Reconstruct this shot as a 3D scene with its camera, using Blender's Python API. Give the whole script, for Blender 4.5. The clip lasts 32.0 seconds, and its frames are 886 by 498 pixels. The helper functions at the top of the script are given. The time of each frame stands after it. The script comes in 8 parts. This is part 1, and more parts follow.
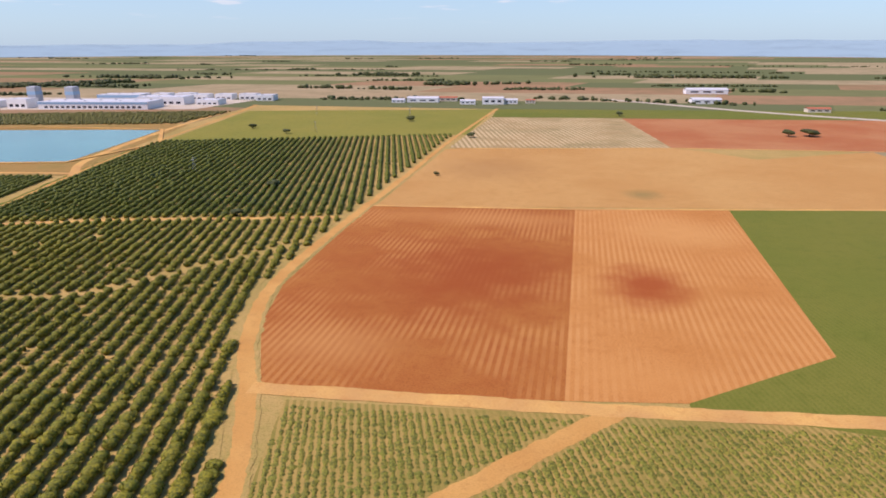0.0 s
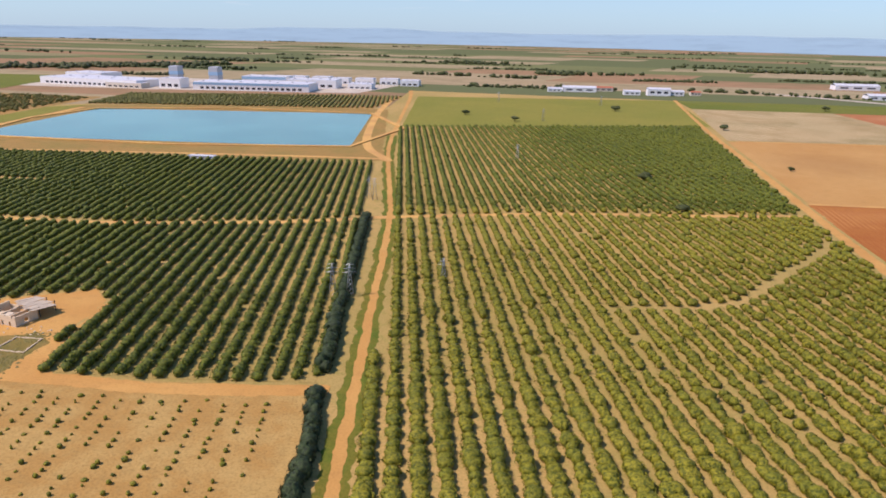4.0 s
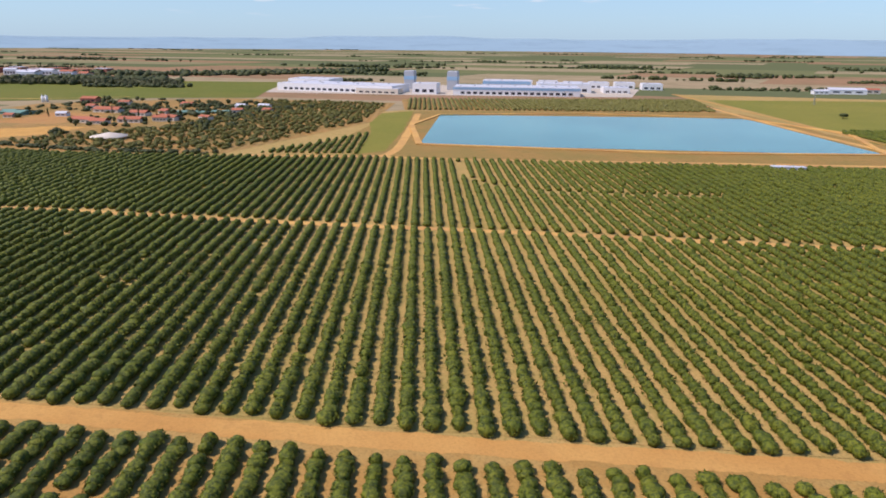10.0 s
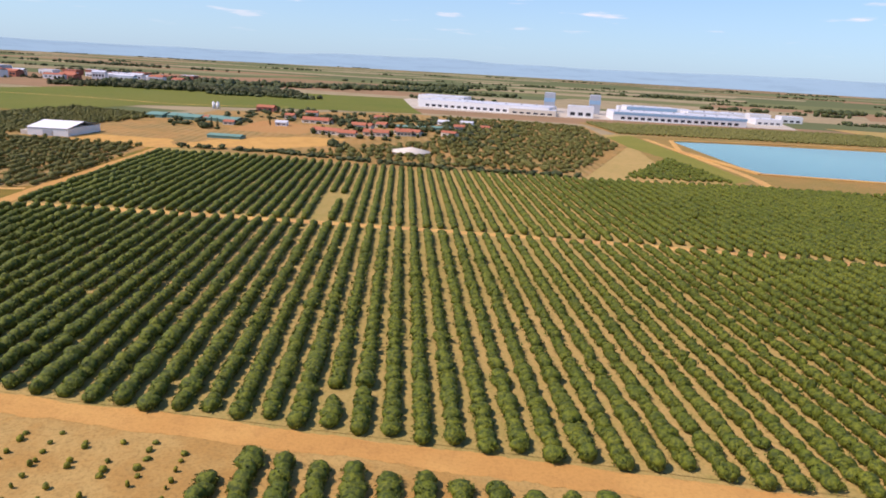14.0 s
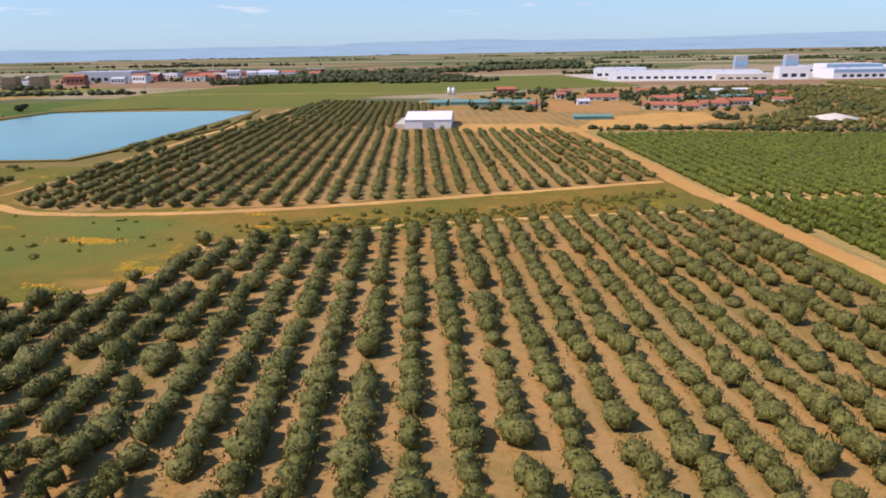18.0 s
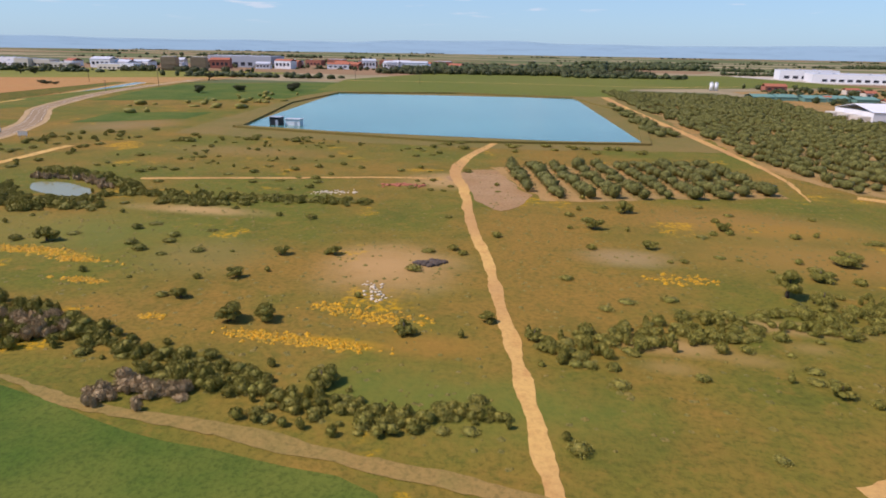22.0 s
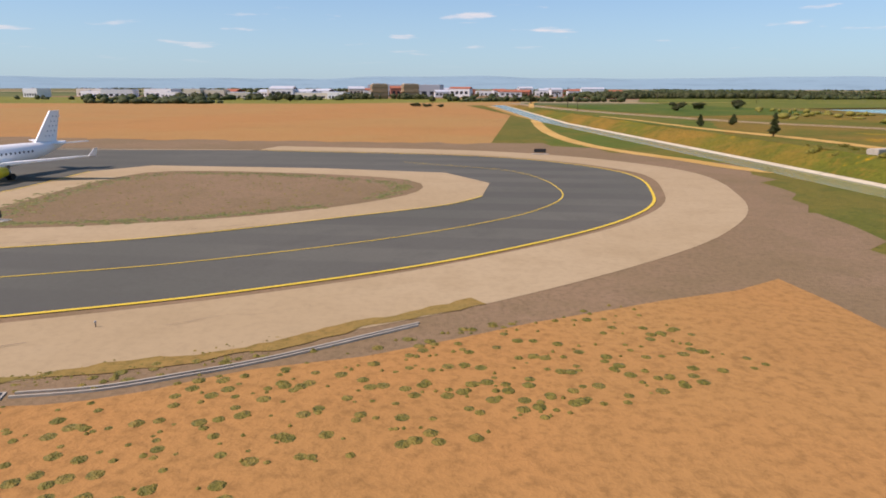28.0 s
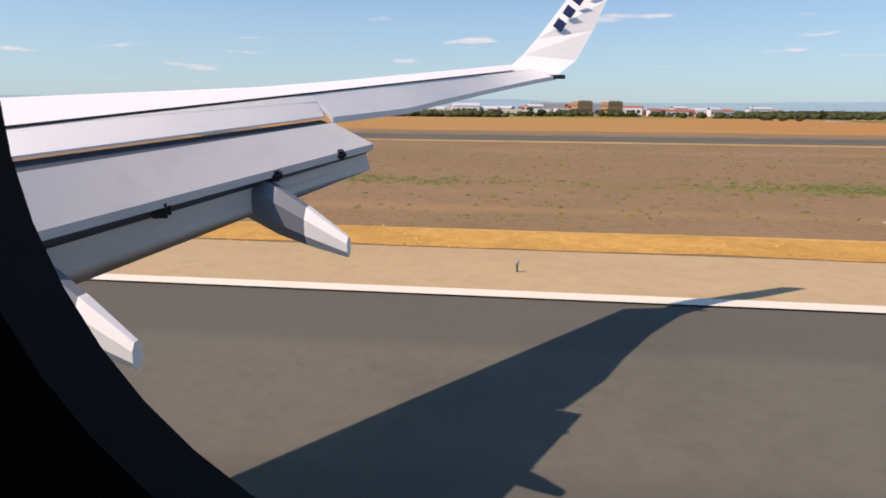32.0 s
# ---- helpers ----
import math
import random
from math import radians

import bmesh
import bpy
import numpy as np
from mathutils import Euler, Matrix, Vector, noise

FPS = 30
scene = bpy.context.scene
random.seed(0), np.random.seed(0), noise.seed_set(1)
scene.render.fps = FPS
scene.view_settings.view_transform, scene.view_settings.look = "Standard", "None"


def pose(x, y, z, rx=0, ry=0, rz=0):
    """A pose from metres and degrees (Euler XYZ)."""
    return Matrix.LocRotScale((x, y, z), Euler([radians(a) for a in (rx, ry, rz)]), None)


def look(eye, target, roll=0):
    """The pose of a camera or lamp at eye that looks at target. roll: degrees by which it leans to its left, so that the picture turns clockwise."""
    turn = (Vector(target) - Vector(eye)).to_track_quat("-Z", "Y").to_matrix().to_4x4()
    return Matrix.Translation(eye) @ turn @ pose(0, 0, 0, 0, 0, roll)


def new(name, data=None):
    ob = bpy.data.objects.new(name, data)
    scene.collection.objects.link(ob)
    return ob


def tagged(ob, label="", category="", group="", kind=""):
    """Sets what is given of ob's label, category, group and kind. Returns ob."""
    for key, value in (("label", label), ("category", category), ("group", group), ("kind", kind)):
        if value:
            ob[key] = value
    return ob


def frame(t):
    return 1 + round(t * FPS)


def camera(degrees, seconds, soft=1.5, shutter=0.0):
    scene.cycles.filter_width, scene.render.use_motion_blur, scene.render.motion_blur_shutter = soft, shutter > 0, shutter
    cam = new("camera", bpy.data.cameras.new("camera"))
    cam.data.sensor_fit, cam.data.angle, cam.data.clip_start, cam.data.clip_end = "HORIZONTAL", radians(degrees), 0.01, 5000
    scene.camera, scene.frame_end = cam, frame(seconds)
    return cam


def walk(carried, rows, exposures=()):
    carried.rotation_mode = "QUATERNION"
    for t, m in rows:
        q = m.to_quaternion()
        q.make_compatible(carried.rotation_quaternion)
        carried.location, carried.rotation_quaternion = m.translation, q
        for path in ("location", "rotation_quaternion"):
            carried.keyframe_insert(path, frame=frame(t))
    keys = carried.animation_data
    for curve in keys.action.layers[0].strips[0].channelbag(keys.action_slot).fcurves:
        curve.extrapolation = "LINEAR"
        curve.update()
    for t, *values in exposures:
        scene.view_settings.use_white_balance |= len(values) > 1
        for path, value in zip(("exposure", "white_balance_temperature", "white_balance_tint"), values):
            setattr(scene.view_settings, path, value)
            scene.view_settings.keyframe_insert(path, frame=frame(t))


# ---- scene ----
# An airliner's landing approach over orchards, reservoirs and meadows to a runway.
# The camera flies along -x, looks towards +y; all lengths are at 0.55 of life size
# so that the flight keeps within the allowed speed.
cam = camera(69.1, 32.0, soft=1.8)
PATH = [
    (0.0, -0.00, -0.00, 60.22, 9.24, -17.72, -0.16),
    (0.5, -19.18, 0.00, 59.44, 9.84, -15.91, 0.48),
    (1.0, -38.36, 0.01, 58.65, 9.57, -15.71, 0.46),
    (1.5, -57.53, 0.01, 57.86, 9.23, -15.36, 2.19),
    (2.0, -76.71, 0.02, 57.08, 11.99, -16.30, 2.75),
    (2.5, -95.88, 0.02, 56.29, 10.83, -16.19, 1.95),
    (3.0, -115.04, 0.03, 55.50, 10.33, -16.84, 1.35),
    (3.5, -134.21, 0.03, 54.72, 10.36, -17.88, 0.72),
    (4.0, -153.37, 0.03, 53.93, 9.84, -18.48, 1.16),
    (4.5, -172.53, 0.04, 53.14, 11.59, -18.25, -1.23),
    (6.5, -249.14, 0.06, 49.93, 10.27, -13.64, 2.47),
    (7.0, -268.28, 0.06, 49.12, 10.86, -13.47, 0.67),
    (7.5, -287.42, 0.07, 48.31, 9.60, -14.65, 1.97),
    (8.0, -306.56, 0.07, 47.50, 11.12, -16.40, 1.75),
    (8.5, -325.70, 0.08, 46.70, 12.32, -17.96, 1.72),
    (9.0, -344.85, 0.08, 45.89, 8.92, -17.36, 1.85),
    (9.5, -364.00, 0.09, 45.08, 10.89, -17.37, 0.06),
    (10.0, -383.16, 0.09, 44.27, 11.67, -17.84, 0.52),
    (10.5, -402.31, 0.10, 43.28, 10.77, -18.62, 2.10),
    (11.0, -421.48, 0.10, 42.29, 11.61, -19.44, 1.88),
    (11.5, -440.65, 0.11, 41.30, 11.82, -19.82, -0.78),
    (12.0, -459.82, 0.11, 40.31, 10.61, -19.52, -0.87),
    (12.5, -479.00, 0.12, 39.32, 10.00, -18.11, 0.23),
    (13.0, -498.18, 0.12, 38.33, 9.77, -17.37, 1.08),
    (13.5, -517.37, 0.13, 37.34, 9.86, -16.64, 2.07),
    (14.0, -536.56, 0.13, 36.35, 9.50, -15.89, 3.17),
    (14.5, -555.75, 0.14, 35.36, 12.08, -16.59, 2.55),
    (16.5, -632.58, 0.15, 31.29, 8.57, -13.92, 1.68),
    (17.0, -651.79, 0.15, 30.27, 9.87, -15.05, -0.57),
    (17.5, -671.01, 0.14, 29.24, 10.79, -16.81, -0.71),
    (18.0, -690.22, 0.13, 28.22, 11.56, -17.32, -1.10),
    (18.5, -709.43, 0.13, 27.19, 10.82, -16.72, 0.30),
    (19.0, -728.64, 0.12, 26.17, 10.20, -15.29, 1.10),
    (19.5, -747.85, 0.12, 25.14, 9.60, -14.80, 0.97),
    (20.0, -767.06, 0.11, 24.12, 10.04, -14.89, 1.35),
    (20.5, -786.27, 0.11, 23.15, 9.58, -13.58, 1.79),
    (21.0, -805.49, 0.10, 22.18, 8.70, -12.93, 2.66),
    (21.5, -824.70, 0.10, 21.21, 11.76, -14.80, 0.36),
    (22.0, -843.91, 0.09, 20.25, 11.44, -17.20, 0.96),
    (22.5, -863.12, 0.09, 19.28, 11.52, -17.97, 1.37),
    (23.0, -882.33, 0.08, 18.31, 11.27, -15.84, 1.16),
    (23.5, -901.54, 0.08, 17.34, 10.65, -14.84, 0.59),
    (24.0, -920.75, 0.07, 16.38, 10.90, -14.41, 0.38),
    (24.5, -939.96, 0.00, 15.41, 10.60, -13.78, 0.41),
    (25.0, -959.17, -0.06, 14.44, 10.91, -13.54, 0.98),
    (25.5, -978.38, -0.13, 13.52, 10.78, -14.78, 2.66),
    (26.0, -997.59, -0.20, 12.59, 11.73, -14.52, 1.23),
    (26.5, -1016.80, -0.27, 11.67, 11.87, -14.48, 1.37),
    (28.5, -1093.65, -0.54, 7.97, 5.61, -14.16, -0.10),
    (29.0, -1112.86, -0.60, 7.21, 6.80, -14.67, 0.21),
    (29.5, -1132.07, -0.67, 6.62, 6.90, -14.10, 0.28),
    (30.0, -1151.28, -0.74, 6.03, 7.83, -12.77, -0.25),
    (30.5, -1170.49, -0.81, 5.30, 7.00, -12.96, 0.55),
    (31.0, -1189.70, -0.87, 4.50, 8.60, -13.75, -0.07),
    (31.5, -1208.91, -0.94, 3.64, 9.28, -12.35, 0.29),
    (32.0, -1228.12, -1.01, 3.09, 6.67, -12.14, 0.58),
]
walk(cam, [(t, pose(x, y, z, 90 + pitch, 0, yaw) @ pose(0, 0, 0, 0, 0, roll)) for t, x, y, z, yaw, pitch, roll in PATH],
     exposures=[(0.0, 0.03, 7000, 34), (4.0, 0.0, 6850, 31), (7.0, -0.03, 6850, 30), (11.0, -0.05, 6650, 28), (14.0, 0.06, 6800, 30), (18.0, -0.02, 6650, 30), (20.0, 0.0, 6800, 31), (22.0, -0.15, 6550, 28), (24.0, -0.05, 6800, 30), (25.0, -0.1, 6820, 29), (26.0, -0.06, 6850, 28), (28.0, -0.16, 7150, 27), (29.0, -0.27, 7200, 26), (30.0, -0.03, 7200, 27), (31.0, -0.26, 7350, 24), (32.0, -0.08, 7700, 26)])

# ---- sky and sun ----
SUN_DIR = Vector((-0.63, -0.32, 0.90)).normalized()
world = bpy.data.worlds.new("sky")
scene.world = world
world.use_nodes = True
wn, wl = world.node_tree.nodes, world.node_tree.links
sky = wn.new("ShaderNodeTexSky")
sky.sky_type, sky.sun_disc = "NISHITA", False
sky.sun_elevation = math.asin(SUN_DIR.z)
sky.sun_rotation = math.atan2(SUN_DIR.x, SUN_DIR.y)
sky.air_density, sky.dust_density, sky.ozone_density = 1.0, 0.6, 1.5
# A clear blue sky with a few small fair-weather clouds
gen = wn.new("ShaderNodeTexCoord").outputs["Generated"]
sep = wn.new("ShaderNodeSeparateXYZ")
wl.new(gen, sep.inputs[0])


def sky_math(op, a, b):
    q = wn.new("ShaderNodeMath")
    q.operation = op
    for k, value in enumerate((a, b)):
        if isinstance(value, bpy.types.NodeSocket):
            wl.new(value, q.inputs[k])
        else:
            q.inputs[k].default_value = value
    return q.outputs[0]


def sky_range(value, lo, hi):
    q = wn.new("ShaderNodeMapRange")
    q.interpolation_type = "SMOOTHSTEP"
    wl.new(value, q.inputs[0])
    q.inputs[1].default_value, q.inputs[2].default_value = lo, hi
    return q.outputs[0]


rise = sky_math("ADD", sep.outputs[2], 0.06)
flat = wn.new("ShaderNodeCombineXYZ")
wl.new(sky_math("DIVIDE", sep.outputs[0], rise), flat.inputs[0])
wl.new(sky_math("DIVIDE", sep.outputs[1], rise), flat.inputs[1])
puffs = wn.new("ShaderNodeTexNoise")
puffs.inputs["Scale"].default_value, puffs.inputs["Detail"].default_value, puffs.inputs["Roughness"].default_value = 1.1, 5.0, 0.5
wl.new(flat.outputs[0], puffs.inputs["Vector"])
cover = sky_math("MULTIPLY", sky_range(puffs.outputs[0], 0.60, 0.70), sky_range(sep.outputs[2], 0.02, 0.09))
tint = wn.new("ShaderNodeMix")
tint.data_type, tint.blend_type = "RGBA", "MULTIPLY"
tint.inputs[0].default_value = 1.0
wl.new(sky.outputs[0], tint.inputs[6])
tint.inputs[7].default_value = (0.70, 1.24, 1.62, 1)
cloud = wn.new("ShaderNodeMix")
cloud.data_type = "RGBA"
wl.new(sky_math("MULTIPLY", cover, 0.75), cloud.inputs[0])
# pale summer haze low over the plain, all round
veil = wn.new("ShaderNodeMix")
veil.data_type = "RGBA"
wl.new(sky_math("MULTIPLY", sky_range(sep.outputs[2], 0.30, -0.04), 0.66), veil.inputs[0])
wl.new(tint.outputs[2], veil.inputs[6])
veil.inputs[7].default_value = (5.0, 7.3, 8.9, 1)
wl.new(veil.outputs[2], cloud.inputs[6])
cloud.inputs[7].default_value = (9.0, 9.4, 9.6, 1)
wl.new(cloud.outputs[2], wn["Background"].inputs[0])
wn["Background"].inputs[1].default_value = 0.10
sun = new("sun", bpy.data.lights.new("sun", "SUN"))
sun.data.energy, sun.data.angle, sun.data.color = 4.8, radians(0.6), (1.0, 0.94, 0.86)
sun.matrix_world = look((0, 0, 200), Vector((0, 0, 200)) - SUN_DIR)


# ---- materials ----
def tree_of(name):
    m = bpy.data.materials.new(name)
    m.use_nodes = True
    return m, m.node_tree.nodes, m.node_tree.links, m.node_tree.nodes["Principled BSDF"]


def put(n, links, socket, value):
    if isinstance(value, bpy.types.NodeSocket):
        links.new(value, socket)
    else:
        socket.default_value = value


def rgb(c):
    return (c[0], c[1], c[2], 1.0)


def mixed(n, l, fac, a, b):
    mx = n.new("ShaderNodeMix")
    mx.data_type = "RGBA"
    put(n, l, mx.inputs[0], fac)
    put(n, l, mx.inputs[6], a if isinstance(a, bpy.types.NodeSocket) else rgb(a))
    put(n, l, mx.inputs[7], b if isinstance(b, bpy.types.NodeSocket) else rgb(b))
    return mx.outputs[2]


def noisy(n, l, scale, detail=4.0, rough=0.6, vector=None, stretch=None):
    if stretch:
        mp = n.new("ShaderNodeMapping")
        mp.inputs["Scale"].default_value = stretch[:3]
        mp.inputs["Rotation"].default_value = (0, 0, stretch[3] if len(stretch) > 3 else 0)
        l.new(vector, mp.inputs[0])
        vector = mp.outputs[0]
    nt = n.new("ShaderNodeTexNoise")
    nt.inputs["Scale"].default_value, nt.inputs["Detail"].default_value, nt.inputs["Roughness"].default_value = scale, detail, rough
    if vector:
        l.new(vector, nt.inputs["Vector"])
    return nt.outputs[0]


def ramp(n, l, value, lo, hi):
    r = n.new("ShaderNodeMapRange")
    r.interpolation_type = "SMOOTHSTEP"
    l.new(value, r.inputs[0])
    r.inputs[1].default_value, r.inputs[2].default_value = lo, hi
    return r.outputs[0]


def times(n, l, a, b):
    m = n.new("ShaderNodeMath")
    m.operation = "MULTIPLY"
    put(n, l, m.inputs[0], a)
    put(n, l, m.inputs[1], b)
    return m.outputs[0]


ROW = math.atan2(0.235, 0.972)      # the planted rows lean this far from +y towards -x


def stripes(n, l, vector, spacing, turn=ROW, lo=0.35, hi=0.65, wobble=0.6):
    mp = n.new("ShaderNodeMapping")
    mp.vector_type = "TEXTURE"
    mp.inputs["Rotation"].default_value = (0, 0, turn)
    l.new(vector, mp.inputs[0])
    w = n.new("ShaderNodeTexWave")
    w.bands_direction, w.wave_profile = "X", "SIN"
    w.inputs["Scale"].default_value = math.pi / 10 / spacing
    w.inputs["Distortion"].default_value, w.inputs["Detail"].default_value = wobble * 0.5, 2.0
    w.inputs["Detail Scale"].default_value = 0.4
    l.new(mp.outputs[0], w.inputs[0])
    return ramp(n, l, w.outputs[0], lo, hi)


def earth(name, base, other, fine, big=0.02, mid=0.25, small=2.5, rows=None, blot=None, bump=0.25, rough=0.95, fine_amount=0.6, dots=None, mottle=0.0):
    """Ground cover: two tones in large patches, a third in fine grain, with optional furrow rows, blots and flowers."""
    m, n, l, b = tree_of(name)
    co = n.new("ShaderNodeTexCoord").outputs["Object"]
    c = mixed(n, l, ramp(n, l, noisy(n, l, big, 5, 0.65, co), 0.38, 0.62), base, other)
    c = mixed(n, l, times(n, l, ramp(n, l, noisy(n, l, mid, 5, 0.7, co), 0.45, 0.7), 0.55), c, fine)
    grain = noisy(n, l, small, 4, 0.7, co)
    c = mixed(n, l, times(n, l, ramp(n, l, grain, 0.4, 0.75), fine_amount), c, [v * 0.55 for v in fine])
    if mottle:
        c = mixed(n, l, times(n, l, ramp(n, l, noisy(n, l, 0.42, 5, 0.75, co), 0.5, 0.66), mottle), c, other)
        c = mixed(n, l, times(n, l, ramp(n, l, noisy(n, l, 0.8, 4, 0.75, co), 0.52, 0.68), mottle), c, fine)
    if rows:
        spacing, colour, amount, turn, lo, hi = (*rows, 0.3, 0.6)[:6]
        keep = ramp(n, l, noisy(n, l, 0.03, 3, 0.6, co), lo, hi)
        c = mixed(n, l, times(n, l, times(n, l, stripes(n, l, co, spacing, turn), keep), amount), c, colour)
    if blot:
        for x, y, rx, ry, colour, amount in blot:
            mp = n.new("ShaderNodeMapping")
            mp.inputs["Location"].default_value, mp.inputs["Scale"].default_value = (-x / rx, -y / ry, 0), (1 / rx, 1 / ry, 0)
            l.new(co, mp.inputs[0])
            ln = n.new("ShaderNodeVectorMath")
            ln.operation = "LENGTH"
            l.new(mp.outputs[0], ln.inputs[0])
            ad = n.new("ShaderNodeMath")
            ad.operation = "ADD"
            l.new(ln.outputs["Value"], ad.inputs[0])
            l.new(times(n, l, noisy(n, l, 0.12, 5, 0.7, co), 0.9), ad.inputs[1])
            c = mixed(n, l, times(n, l, ramp(n, l, ad.outputs[0], 1.5, 0.55), amount), c, colour)
    if dots:
        colour, scale, lo, amount = dots
        patch = ramp(n, l, noisy(n, l, scale, 4, 0.65, co), lo, lo + 0.06)
        c = mixed(n, l, times(n, l, times(n, l, patch, ramp(n, l, noisy(n, l, 1.6, 3, 0.8, co), 0.42, 0.6)), amount), c, colour)
    l.new(c, b.inputs["Base Color"])
    b.inputs["Roughness"].default_value, b.inputs["Specular IOR Level"].default_value = rough, 0.15
    bp = n.new("ShaderNodeBump")
    bp.inputs["Strength"].default_value, bp.inputs["Distance"].default_value = bump, 0.3
    l.new(grain, bp.inputs["Height"])
    l.new(bp.outputs[0], b.inputs["Normal"])
    return m


def leaf(name, a, b_, dark, scale=2.2, relief=0.9):
    """Foliage: every crown its own tint, with shade painted dark in hollows between clumps."""
    m, n, l, b = tree_of(name)
    co = n.new("ShaderNodeTexCoord").outputs["Object"]
    rnd = n.new("ShaderNodeNewGeometry").outputs["Random Per Island"]
    c = mixed(n, l, rnd, a, b_)
    c = mixed(n, l, times(n, l, ramp(n, l, noisy(n, l, 0.03, 3, 0.5, co), 0.4, 0.65), 0.4), c, [v * 1.25 for v in b_])
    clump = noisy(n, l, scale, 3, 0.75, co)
    # the bump's low spots get the dark tone, as painted shade
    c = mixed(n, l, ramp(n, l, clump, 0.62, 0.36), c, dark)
    l.new(c, b.inputs["Base Color"])
    b.inputs["Roughness"].default_value, b.inputs["Specular IOR Level"].default_value = 0.65, 0.25
    bp = n.new("ShaderNodeBump")
    bp.inputs["Strength"].default_value, bp.inputs["Distance"].default_value = relief, 0.25
    l.new(clump, bp.inputs["Height"])
    l.new(bp.outputs[0], b.inputs["Normal"])
    return m


def plain(name, colour, rough=0.6, metal=0.0, stain=0.25, scale=0.6, spec=0.4):
    """Painted, rendered or coated surfaces with faint stains."""
    m, n, l, b = tree_of(name)
    co = n.new("ShaderNodeTexCoord").outputs["Object"]
    c = mixed(n, l, times(n, l, ramp(n, l, noisy(n, l, scale, 5, 0.7, co), 0.45, 0.75), stain), colour, [v * 0.6 for v in colour])
    l.new(c, b.inputs["Base Color"])
    b.inputs["Roughness"].default_value, b.inputs["Metallic"].default_value = rough, metal
    b.inputs["Specular IOR Level"].default_value = spec
    return m


def water_mat(name, colour, rough=0.08):
    m, n, l, b = tree_of(name)
    co = n.new("ShaderNodeTexCoord").outputs["Object"]
    c = mixed(n, l, ramp(n, l, noisy(n, l, 0.015, 3, 0.5, co), 0.35, 0.65), colour, [v * 0.8 for v in colour])
    l.new(c, b.inputs["Base Color"])
    b.inputs["Roughness"].default_value, b.inputs["IOR"].default_value = rough, 1.33
    bp = n.new("ShaderNodeBump")
    bp.inputs["Strength"].default_value, bp.inputs["Distance"].default_value = 0.35, 0.08
    l.new(noisy(n, l, 1.6, 3, 0.6, co, (1, 0.45, 1)), bp.inputs["Height"])
    l.new(bp.outputs[0], b.inputs["Normal"])
    return m


